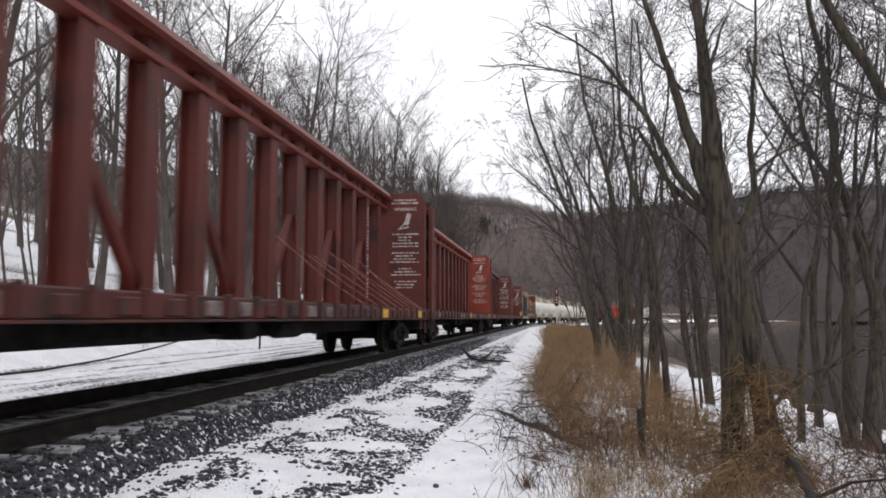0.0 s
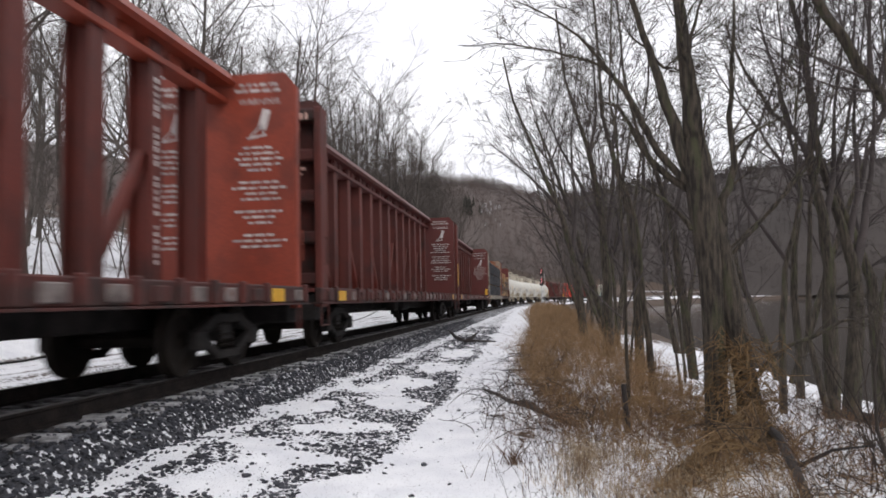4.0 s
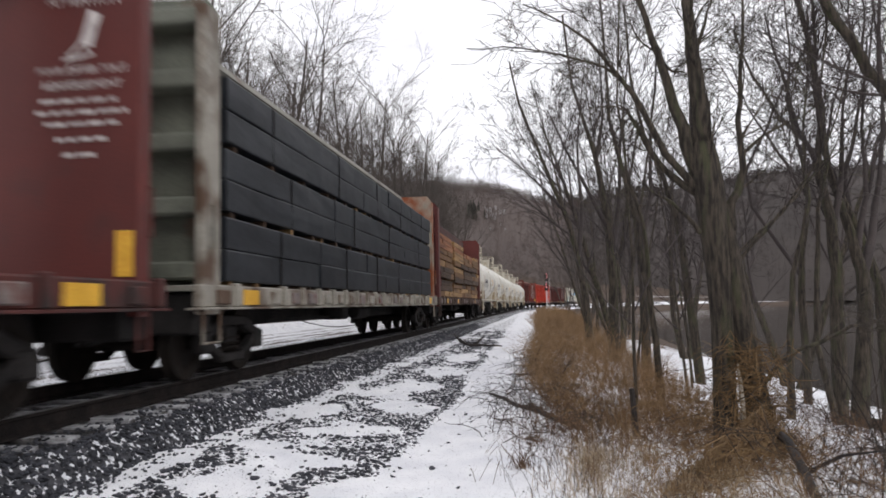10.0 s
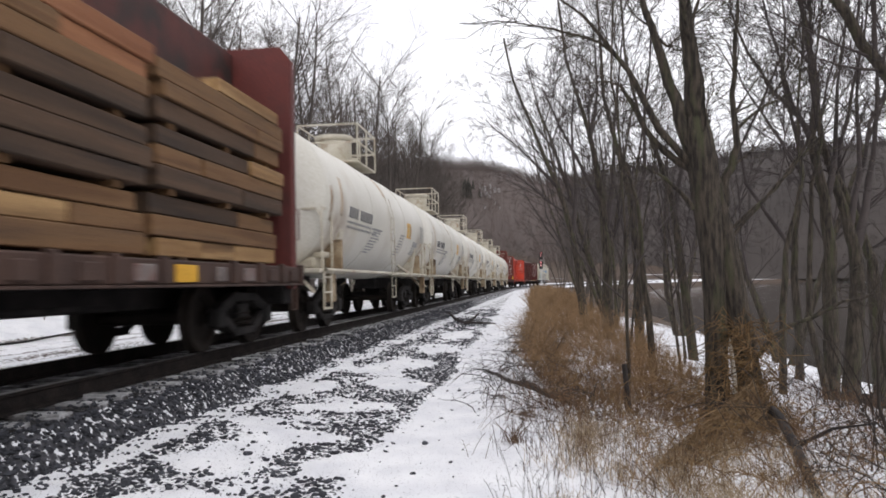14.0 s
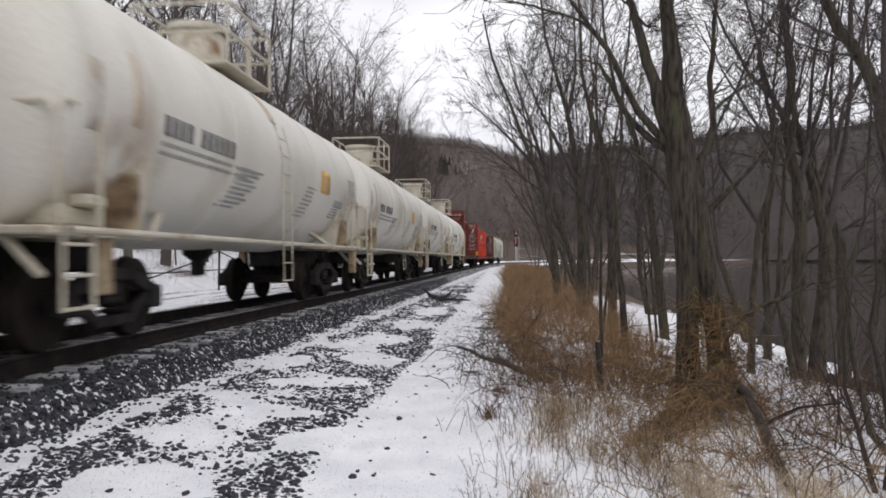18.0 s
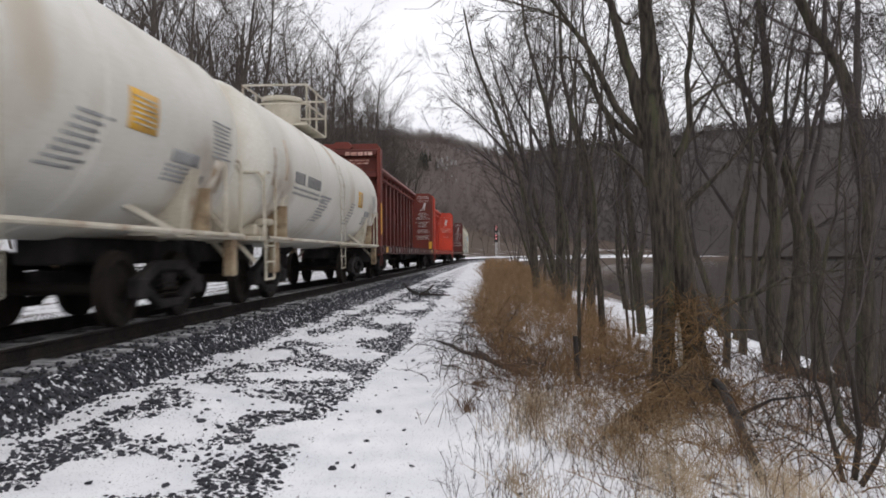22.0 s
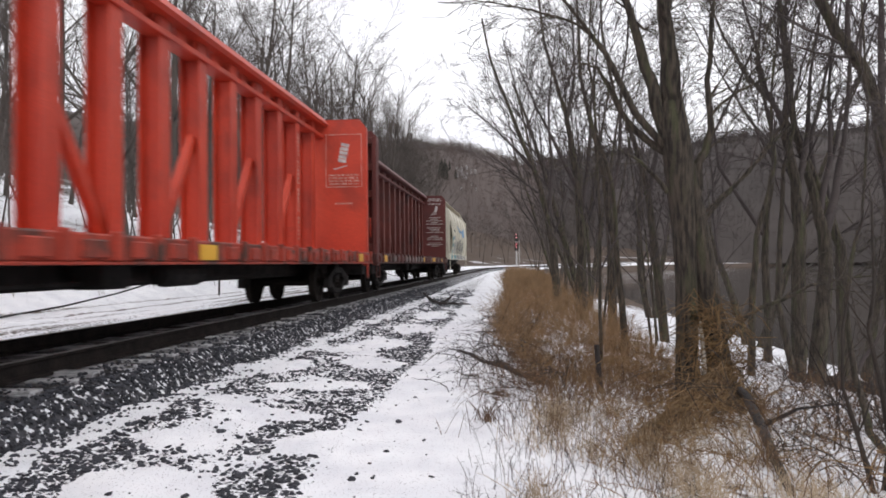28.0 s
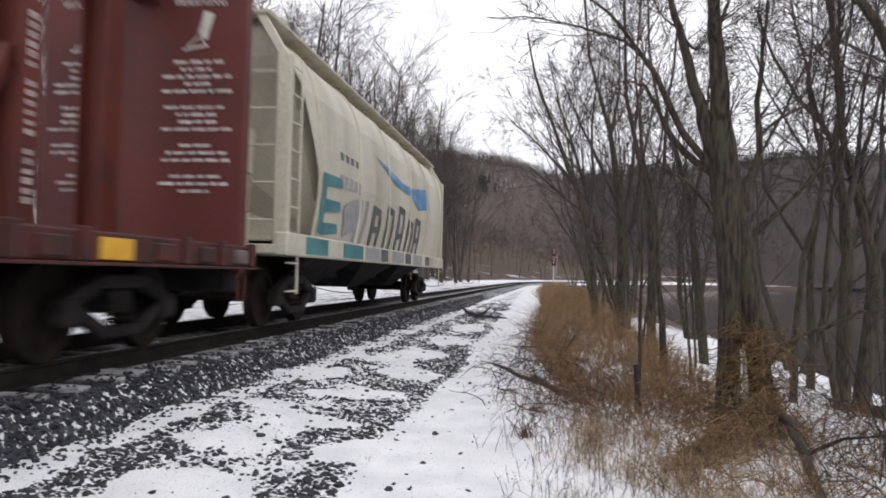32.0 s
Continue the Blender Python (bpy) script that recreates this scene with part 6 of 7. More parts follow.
            part("grab_iron", Geo().tube([(sx * 1.43, y_out - sy * 0.1, 1.5), (sx * 1.48, y_out - sy * 0.1, 1.5), (sx * 1.48, y_out - sy * 0.1, 2.0), (sx * 1.43, y_out - sy * 0.1, 2.0)], 0.012, 5), tone, bh)
            part("step", Geo().tube([(sx * 1.40, y_in, 0.75), (sx * 1.40, y_in, 0.36), (sx * 1.40, y_out, 0.36), (sx * 1.40, y_out, 0.75)], 0.02, 5), sill, bh)
        # ribs in the spine's darker red, for the shadow between the cars
        for k in range(5):
            z = 1.12 + 0.78 * k
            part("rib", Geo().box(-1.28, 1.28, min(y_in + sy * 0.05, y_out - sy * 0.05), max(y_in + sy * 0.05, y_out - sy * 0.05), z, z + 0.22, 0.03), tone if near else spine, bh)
        part("end_sill", Geo().box(-1.27, 1.27, min(sy * (b - 0.62), sy * (b - 0.12)), max(sy * (b - 0.62), sy * (b - 0.12)), 0.46, 0.97, 0.03), M_DARK, bh)
        if sy > 0:
            face = y_in - 0.012
            if stripe:
                part("reflector", Geo().box(1.16, 1.35, face - 0.004, face + 0.004, 1.10, 1.56, 0.003), M_YELLOW, bh, "yellow reflective sheet")
            for cx in (0.78, -0.78):
                rows = Geo()
                if style == "french":
                    for txt, z, sz in (("CHARGEMENT ET", 4.32, 0.125), ("DECHARGEMENT", 4.14, 0.125), ("ATTENTION", 3.90, 0.14), ("POUR EVITER TOUT", 3.18, 0.11), ("RENVERSEMENT", 3.02, 0.12)):
                        words(bh, txt, sz, M_WHITE, pose(cx, face, z))
                    for z, w in ((2.90, 0.9), (2.78, 1.0), (2.66, 0.8), (2.50, 0.55), (2.34, 0.4)):
                        word_row(rows, cx, face, z, w, 0.055, rng)
                    pictogram(bh, pose(cx, face, 3.52))
                elif style == "boxed":
                    for z0, z1, x0, x1 in ((2.85, 2.865, -0.5, 0.5), (4.285, 4.30, -0.5, 0.5), (2.85, 4.3, -0.5, -0.485), (2.85, 4.3, 0.485, 0.5)):
                        part("border", Geo().box(cx + x0, cx + x1, face - 0.004, face + 0.004, z0, z1, 0.002), M_FADED, bh)
                    for z, w in ((3.18, 0.84), (3.10, 0.88), (3.02, 0.86), (2.94, 0.80), (2.40, 0.5)):
                        word_row(rows, cx, face, z, w, 0.05, rng)
                    sign = Geo()
                    for k in range(5):
                        sign.box(-0.11, 0.11, -0.004, 0.004, -0.28 + 0.11 * k, -0.19 + 0.11 * k, 0.002, pose(cx, face, 3.80, 0, 12, 0))
                    sign.beam((cx - 0.28, face, 3.34), (cx + 0.10, face, 3.44), 0.008, 0.03, 0.002)
                    part("pictogram", sign, M_WHITE, bh)
                elif style != "none":
                    for z, w in ((4.50, 0.7), (4.40, 0.85)):
                        word_row(rows, cx, face, z, w, 0.06, rng)
                    words(bh, "WARNING", 0.15, M_WHITE, pose(cx, face, 4.16))
                    pictogram(bh, pose(cx, face, 3.78))
                    z = 3.42
                    for k in range(15):
                        w = rng.choice((0.42, 0.55, 0.7, 0.85, 0.95))
                        word_row(rows, cx + rng.uniform(-0.03, 0.03), face, z, w, 0.05, rng)
                        z -= 0.095 if k not in (4, 8, 11) else 0.21
                if rows.f:
                    tagged(part("lettering", rows, M_FADED if style == "boxed" else M_WHITE, bh), kind="stuff")
        else:
            if stripe:
                for sx in (-1, 1):
                    part("reflector", Geo().box(sx * 1.415 - 0.006, sx * 1.415 + 0.006, y_out + 0.06, y_out + 0.30, 1.45, 2.55, 0.003), M_YELLOW, bh, "yellow reflective strip")
            marks = Geo()
            for z, w, h in ((4.30, 1.0, 0.15), (4.06, 0.7, 0.06), (3.96, 0.75, 0.06), (3.30, 0.9, 0.06), (3.20, 0.8, 0.06)):
                word_row(marks, 0.66, y_out + 0.046, z, w, h, rng)
            if style != "none":
                tagged(part("lettering", marks, M_FADED, bh), kind="stuff")
    # upright writing on one post of the spine near the far end
    if style != "none":
        p = ys[-2]
        g = Geo()
        for k in range(27):
            if k % 7 != 6:
                g.box(0.171, 0.178, p - 0.045, p + 0.045, 1.35 + 0.098 * k, 1.35 + 0.098 * k + rng.uniform(0.05, 0.075), 0.002)
        tagged(part("lettering", g, M_FADED if style == "boxed" else M_WHITE, car), kind="stuff")
    for k in range(straps):
        y = b - 0.8 - 8.4 * (k / straps) ** 1.4
        part("tie_down_cable", Geo().tube([(0.2, y - 2.4, 2.15 + 0.1 * (k % 3)), (0.8, y - 1.1, 1.6), (1.36, y, 1.08)], 0.013, 5), M_CABLE, car)
    couplers(car, b, over)
    trucks(car, b - (2.6 if length > 22 else 1.75))
    return car, b


def timber_load(b, seed):
    """Stacked square timbers on both sides of the spine, in tiers of three."""
    rng = random.Random(seed)
    load = tagged(new("timber_load"), "stacked brown weathered square timbers on the flat car", "lumber")
    bays = [(-b + 0.85, -b * 0.42), (-b * 0.42, 0.05), (0.05, b * 0.48), (b * 0.48, b - 0.85)]
    for sx in (-1, 1):
        for i, (y0, y1) in enumerate(bays):
            z, side = 1.10, rng.uniform(-0.10, 0.0)
            rows = 11 if i < 3 else 10
            for k in range(rows):
                h = rng.choice((0.195, 0.21, 0.225, 0.24))
                if k in ((3, 6) if sx > 0 else (2, 5, 8)):
                    for q in (0.12, 0.5, 0.86):
                        y = y0 + (y1 - y0) * q
                        part("spacer", Geo().box(min(sx * 0.3, sx * 1.32), max(sx * 0.3, sx * 1.32), y - 0.05, y + 0.05, z - 0.004, z + 0.072, 0.005), M_TIMBER, load)
                    z += 0.07
                    side = rng.uniform(-0.10, 0.02)
                e0, e1 = y0 + rng.uniform(0.02, 0.22), y1 - rng.uniform(0.02, 0.26)
                tones = ((M_TIMBER_PALE, M_TIMBER_PALE, M_TIMBER), (M_TIMBER_PALE, M_TIMBER, M_TIMBER_GREY), (M_TIMBER, M_TIMBER_GREY, M_TIMBER), (M_TIMBER_GREY, M_TIMBER_GREY, M_TIMBER), (M_TIMBER_GREY, M_TIMBER, M_TIMBER),
                         (M_TIMBER, M_TIMBER_PALE, M_TIMBER_GREY), (M_TIMBER_GREY, M_TIMBER, M_TIMBER), (M_TIMBER, M_TIMBER_PALE, M_TIMBER), (M_TIMBER_PALE, M_TIMBER_RED, M_TIMBER), (M_TIMBER_RED, M_TIMBER_PALE, M_TIMBER_RED), (M_TIMBER_RED, M_TIMBER, M_TIMBER_PALE))[k]
                cut = [e0] + sorted(e0 + (e1 - e0) * rng.uniform(0.15, 0.85) for _ in range(rng.choice((0, 0, 1, 1, 2)))) + [e1]
                for c0, c1 in zip(cut, cut[1:]):
                    if c1 - c0 < 0.5:
                        continue
                    if k == rows - 1 and rng.random() < 0.3:
                        continue
                    o = side + rng.uniform(-0.03, 0.03)
                    part("timber", Geo().box(min(sx * 0.24, sx * (1.38 + o)), max(sx * 0.24, sx * (1.38 + o)), c0, c1 - 0.02, z, z + h - rng.uniform(0.006, 0.02), 0.012), rng.choice(tones), load)
                z += h
            for q in (0.2, 0.8):
                y = y0 + (y1 - y0) * q
                part("spacer", Geo().box(min(sx * 0.3, sx * 1.3), max(sx * 0.3, sx * 1.3), y - 0.05, y + 0.05, 1.05, 1.104, 0.005), M_TIMBER_GREY, load)
    return load


def wrapped_load(b, seed):
    """Bundles of lumber in dark wrap: three tiers of two, on pale spacers."""
    rng = random.Random(seed)
    load = tagged(new("wrapped_lumber_load"), "dark slate plastic-wrapped lumber bundles in three tiers", "lumber")
    lo, hi = -b + 0.85, b - 0.85
    for sx in (-1, 1):
        z = 1.12
        for tier in range(3):
            n = (5, 4, 5)[tier]
            cuts = [lo] + sorted(lo + (hi - lo) * (i + rng.uniform(-0.2, 0.2)) / n for i in range(1, n)) + [hi]
            h = (0.42, 0.41, 0.43)[tier]
            for layer in range(2):
                for i in range(n):
                    o, top = rng.uniform(-0.03, 0.0), rng.uniform(0.003, 0.014)
                    y0, y1 = cuts[i] + rng.uniform(0.002, 0.015), cuts[i + 1] - rng.uniform(0.002, 0.015)
                    g = Geo()
                    # wrap sags a little between the boards' ends
                    m = max(2, int((y1 - y0) / 0.8))
                    ys = [y0 + (y1 - y0) * j / m for j in range(m + 1)]
                    x0 = sx * 0.22
                    for y in ys:
                        w = sx * (1.37 + o + rng.uniform(-0.012, 0.012))
                        t = z + h - top - rng.uniform(0.0, 0.012)
                        g.v += [(x0, y, z), (w - sx * 0.008, y, z), (w, y, z + 0.02), (w + sx * rng.uniform(-0.006, 0.008), y, z + h * 0.5), (w, y, t - 0.02), (w - sx * 0.012, y, t), (x0, y, t)]
                    for j in range(m):
                        for q in range(7):
                            f = (j * 7 + q, j * 7 + (q + 1) % 7, (j + 1) * 7 + (q + 1) % 7, (j + 1) * 7 + q)
                            g.f.append(f if sx < 0 else f[::-1])
                    g.f += [tuple(range(7))[::-sx], tuple(range(m * 7, m * 7 + 7))[::sx]]
                    pk = part("lumber_package", g, M_WRAP, load)
                    for q in (0.5,):
                        y = y0 + (y1 - y0) * q
                        part("strap", Geo().box(min(sx * 1.30, sx * (1.384 + o)), max(sx * 1.30, sx * (1.384 + o)), y - 0.014, y + 0.014, z + 0.002, z + h - top - 0.006, 0.002), M_DARK, pk)
                z += h
            for i in range(n):
                for q in (0.08, 0.36, 0.66, 0.94):
                    y = cuts[i] + (cuts[i + 1] - cuts[i]) * q
                    part("spacer", Geo().box(min(sx * 0.3, sx * rng.uniform(1.30, 1.37)), max(sx * 0.3, sx * 1.30), y - 0.06, y + 0.06, z - 0.02, z + 0.078, 0.005) if tier < 2 else
                         Geo().box(min(sx * 0.3, sx * 1.30), max(sx * 0.3, sx * 1.30), y - 0.06, y + 0.06, 1.05, 1.125, 0.005), M_TIMBER_PALE if rng.random() < 0.3 else M_TIMBER_GREY, load)
            z += 0.075
    return load


def tank_car(seed):
    length = (ENDS[11] - ENDS[5]) / 6
    car = tagged(new("tank_car"), "cream white tank car with rust stains", "tank car", "tank cars of the train")
    b, over, R, zc = length / 2 - 0.40, 0.40, 1.50, 2.42
    e = b - 0.55
    prof = [(0.001, -e - 0.52)] + [(R * math.sin(a), -e - 0.52 * math.cos(a)) for a in (0.25, 0.5, 0.75, 1.0, 1.25, 1.45)] + [(R, -e), (R, e)]
    prof += [(R * math.sin(a), e + 0.52 * math.cos(a)) for a in (1.45, 1.25, 1.0, 0.75, 0.5, 0.25)] + [(0.001, e + 0.52)]
    axis = pose(0, 0, zc, -90)
    tank = part("tank", Geo().lathe(prof, axis, 48), M_TANK, car, smooth=True)
    for y in (-e + 0.05, -2.2, 2.2, e - 0.05):
        part("jacket_band", Geo().lathe([(R + 0.001, y - 0.05), (R + 0.012, y - 0.045), (R + 0.012, y + 0.045), (R + 0.001, y + 0.05)], axis, 48), M_TANK, tank, smooth=True)

    def patch(x_ang, y0, y1, half, material, name="lettering", lift=0.006):
        """A strip on the shell round the angle x_ang (degrees up from level, near side)."""
        g = Geo()
        n = 4
        for i in range(n + 1):
            a = radians(x_ang - half + 2 * half * i / n)
            for y in (y0, y1):
                g.v.append(((R + lift) * math.cos(a), y, zc + (R + lift) * math.sin(a)))
        g.f = [(2 * i, 2 * i + 1, 2 * i + 3, 2 * i + 2) for i in range(n)]
        ob = part(name, g, material, tank, smooth=True)
        sol = ob.modifiers.new("thick", "SOLIDIFY")
        sol.thickness = 0.004
    ring = random.Random(seed)
    for x0 in (0, 180):
        s = 1 if x0 == 0 else -1
        # reporting marks, and two rows of small writing under them
        for k in range(11):
            if k != 4:
                patch(x0 - s * 5.5, -4.42 + 0.205 * k, -4.29 + 0.205 * k, 4.4, M_INK)
        for row, (z, n) in enumerate(((-13.5, 24), (-17.5, 22))):
            y = -4.45
            for k in range(n):
                w = ring.uniform(0.05, 0.16)
                patch(x0 + s * z, y, y + w, 0.95, M_GREYINK)
                y += w + 0.035
        for k in range(9):
            patch(x0 + s * (-13.0 - 2.9 * k), -1.85 - 0.06 * k, -0.95 - 0.06 * k - 0.1 * (k % 3), 0.75, M_GREYINK)
        for k in range(8):
            patch(x0 + s * (-11.0 - 3.2 * k), 1.65 - 0.05 * k, 2.35 - 0.05 * k - 0.08 * (k % 3), 0.75, M_GREYINK)
        patch(x0 - s * 3.2, 2.65, 3.36, 8.6, M_YELLOW, "placard")
        for k in range(6):
            patch(x0 + s * (2.3 - 2.2 * k), 2.72, 3.29, 0.4, M_TANKTRIM, "lettering", 0.012)
        for k in range(9):
            patch(x0 + s * (7.0 - 2.3 * k), 5.15, 5.85 - 0.06 * (k % 4), 0.5, M_GREYINK)
        patch(x0 - s * 17, 3.9, 4.75, 3.2, M_GREYINK)
        for k in range(4):
            patch(x0 - s * (22 + 2.4 * k), 3.8, 4.5, 0.7, M_GREYINK)
        patch(x0 - s * 28, 4.7, 5.05, 4.5, M_INK)
        patch(x0 + s * 4, -5.15, -4.98, 15, M_RUSTSTAIN, "rust_streak", 0.004)
        patch(x0 + s * 36, -0.30, 0.05, 12, M_RUSTSTAIN, "rust_streak", 0.004)
        patch(x0 - s * 4, -6.05, -5.75, 13, M_RUNOFF, "rust_streak", 0.004)
        patch(x0 - s * 22, 5.3, 5.75, 9, M_RUNOFF, "rust_streak", 0.004)
    # sills, saddles and side pipe
    for sy in (-1, 1):
        y = sy * (b - 1.9)
        part("saddle", Geo().prism([(-1.25, 1.0), (1.25, 1.0), (1.42, 2.0), (1.1, 1.5), (0.5, 1.1), (-0.5, 1.1), (-1.1, 1.5), (-1.42, 2.0)], y - 0.18, y + 0.18), M_TANKTRIM, car)
        part("stub_sill", Geo().box(-0.32, 0.32, min(sy * b, sy * (b - 3.2)), max(sy * b, sy * (b - 3.2)), 0.62, 1.02, 0.03), M_DARK, car)
        part("end_platform", Geo().box(-1.45, 1.45, min(sy * b, sy * (b - 0.5)), max(sy * b, sy * (b - 0.5)), 0.98, 1.06, 0.015), M_TANKTRIM, car)
        g = Geo()
        for sx in (-1, 1):
            x = sx * 1.45
            g.tube([(x, sy * (b - 0.9), 1.02), (x, sy * (b - 0.9), 2.10), (x, sy * (b - 0.82), 2.18), (x, sy * (b - 0.30), 2.18), (x, sy * (b - 0.22), 2.10), (x, sy * (b - 0.22), 1.02)], 0.026, 6)
        g.tube([(-1.45, sy * (b - 0.22), 2.0), (-1.35, sy * (b - 0.22), 2.16), (1.35, sy * (b - 0.22), 2.16), (1.45, sy * (b - 0.22), 2.0)], 0.026, 6)
        part("end_handrail", g, M_TANKTRIM, car)
        for sx in (-1, 1):
            x = sx * 1.47
            st = Geo()
            for yy in (b - 0.25, b - 0.75):
                st.tube([(x, sy * yy, 1.0), (x, sy * yy, 0.30)], 0.022, 5)
            for zz in (0.32, 0.62, 0.9):
                st.tube([(x, sy * (b - 0.25), zz), (x, sy * (b - 0.75), zz)], 0.02, 5)
            if sy < 0:
                part("ladder", st, M_TANKTRIM, car)
            part("corner_plate", Geo().box(min(sx * 1.12, sx * 1.48), max(sx * 1.12, sx * 1.48), sy * (b - 1.6) - 0.04, sy * (b - 1.6) + 0.04, 1.0, 1.66, 0.015), M_DIRTY, car)
            part("deck_plate", Geo().box(min(sx * 0.85, sx * 1.47), max(sx * 0.85, sx * 1.47), min(sy * (b - 0.48), sy * (b - 1.9)), max(sy * (b - 0.48), sy * (b - 1.9)), 0.97, 1.05, 0.012), M_TANKTRIM, car)
            part("hanger", Geo().box(min(sx * 1.30, sx * 1.46), max(sx * 1.30, sx * 1.46), sy * (b - (1.05 if sy < 0 else 0.5)) - 0.10, sy * (b - (1.05 if sy < 0 else 0.5)) + 0.10, 0.42, 0.98, 0.02), M_DIRTY, car)
            part("diagonal_brace", Geo().beam((sx * 0.15, sy * (b - 0.10), 1.85), (sx * 1.30, sy * (b - 0.22), 0.62), 0.09, 0.06), M_TANKTRIM, car)
            brk = Geo().beam((sx * 1.3, sy * (b - 2.2), 1.0), (sx * 0.9, sy * (b - 3.4), 1.45), 0.08, 0.08)
            part("bracket", brk, M_TANKTRIM, car)
    for sx in (-1, 1):
        part("side_rail", Geo().tube([(sx * 1.50, -b + 0.3, 1.03), (sx * 1.50, b - 0.3, 1.03)], 0.035, 8), M_TANKTRIM, car)
        lad = Geo()
        for y in (-0.25, 0.25):
            lad.tube([(sx * 1.55, y + 0.12, 0.40), (sx * 1.53, y + 0.12, 2.5), (sx * 1.38, y + 0.12, 3.05)], 0.011, 5)
        for k in range(9):
            z = 0.4 + 0.30 * k
            xx = float(np.interp(z, [2.5, 3.05], [1.53, 1.38]))
            lad.tube([(sx * xx, -0.13, z), (sx * xx, 0.37, z)], 0.014, 5)
        part("side_ladder", lad, M_TANKTRIM, car)
    part("brake_cylinder", Geo().box(0.55, 1.15, -b + 0.75, -b + 1.5, 1.06, 1.30, 0.06).box(0.7, 1.3, -b + 0.95, -b + 1.3, 1.28, 1.40, 0.04), M_TANKTRIM, car)
    part("dome_housing", Geo().lathe([(0.0, 0.62), (0.42, 0.60), (0.46, 0.55), (0.46, -0.25)], pose(0, 0, 4.1), 20), M_TANKTRIM, car, smooth=True)
    part("walkway", Geo().box(-0.80, 0.80, -0.72, 1.47, 3.93, 3.98, 0.01), M_TANKTRIM, car)
    for z in (4.46, 4.93):
        part("railing", Geo().tube([(-0.80, -0.70, z), (0.80, -0.70, z), (0.80, 1.45, z), (-0.80, 1.45, z), (-0.80, -0.70, z)], 0.026, 6), M_TANKTRIM, car)
    for x in (-0.80, 0.80):
        for y in (-0.70, 0.35, 1.45):
            part("railing_post", Geo().tube([(x, y, 3.95), (x, y, 4.93)], 0.024, 5), M_TANKTRIM, car)
        part("railing_post", Geo().tube([(x * 0.45, 1.45, 3.95), (x * 0.45, 1.45, 4.93)], 0.024, 5), M_TANKTRIM, car)
    part("hinged_lid", Geo().lathe([(0.0, 0.12), (0.50, 0.09), (0.53, 0.0), (0.50, -0.04)], pose(0, 0, 4.64), 20), M_TANKTRIM, car, smooth=True)
    part("valve", Geo().lathe([(0, 0.25), (0.12, 0.24), (0.12, -0.1)], pose(0.3, 0.9, 4.05), 10), M_TANKTRIM, car)
    part("bottom_outlet", Geo().lathe([(0.3, 0.3), (0.25, 0.0), (0.12, -0.1), (0.12, -0.35)], pose(0, 0, 0.85), 12), M_DARK, car)
    couplers(car, b, over)
    trucks(car, b - 1.9)
    return car


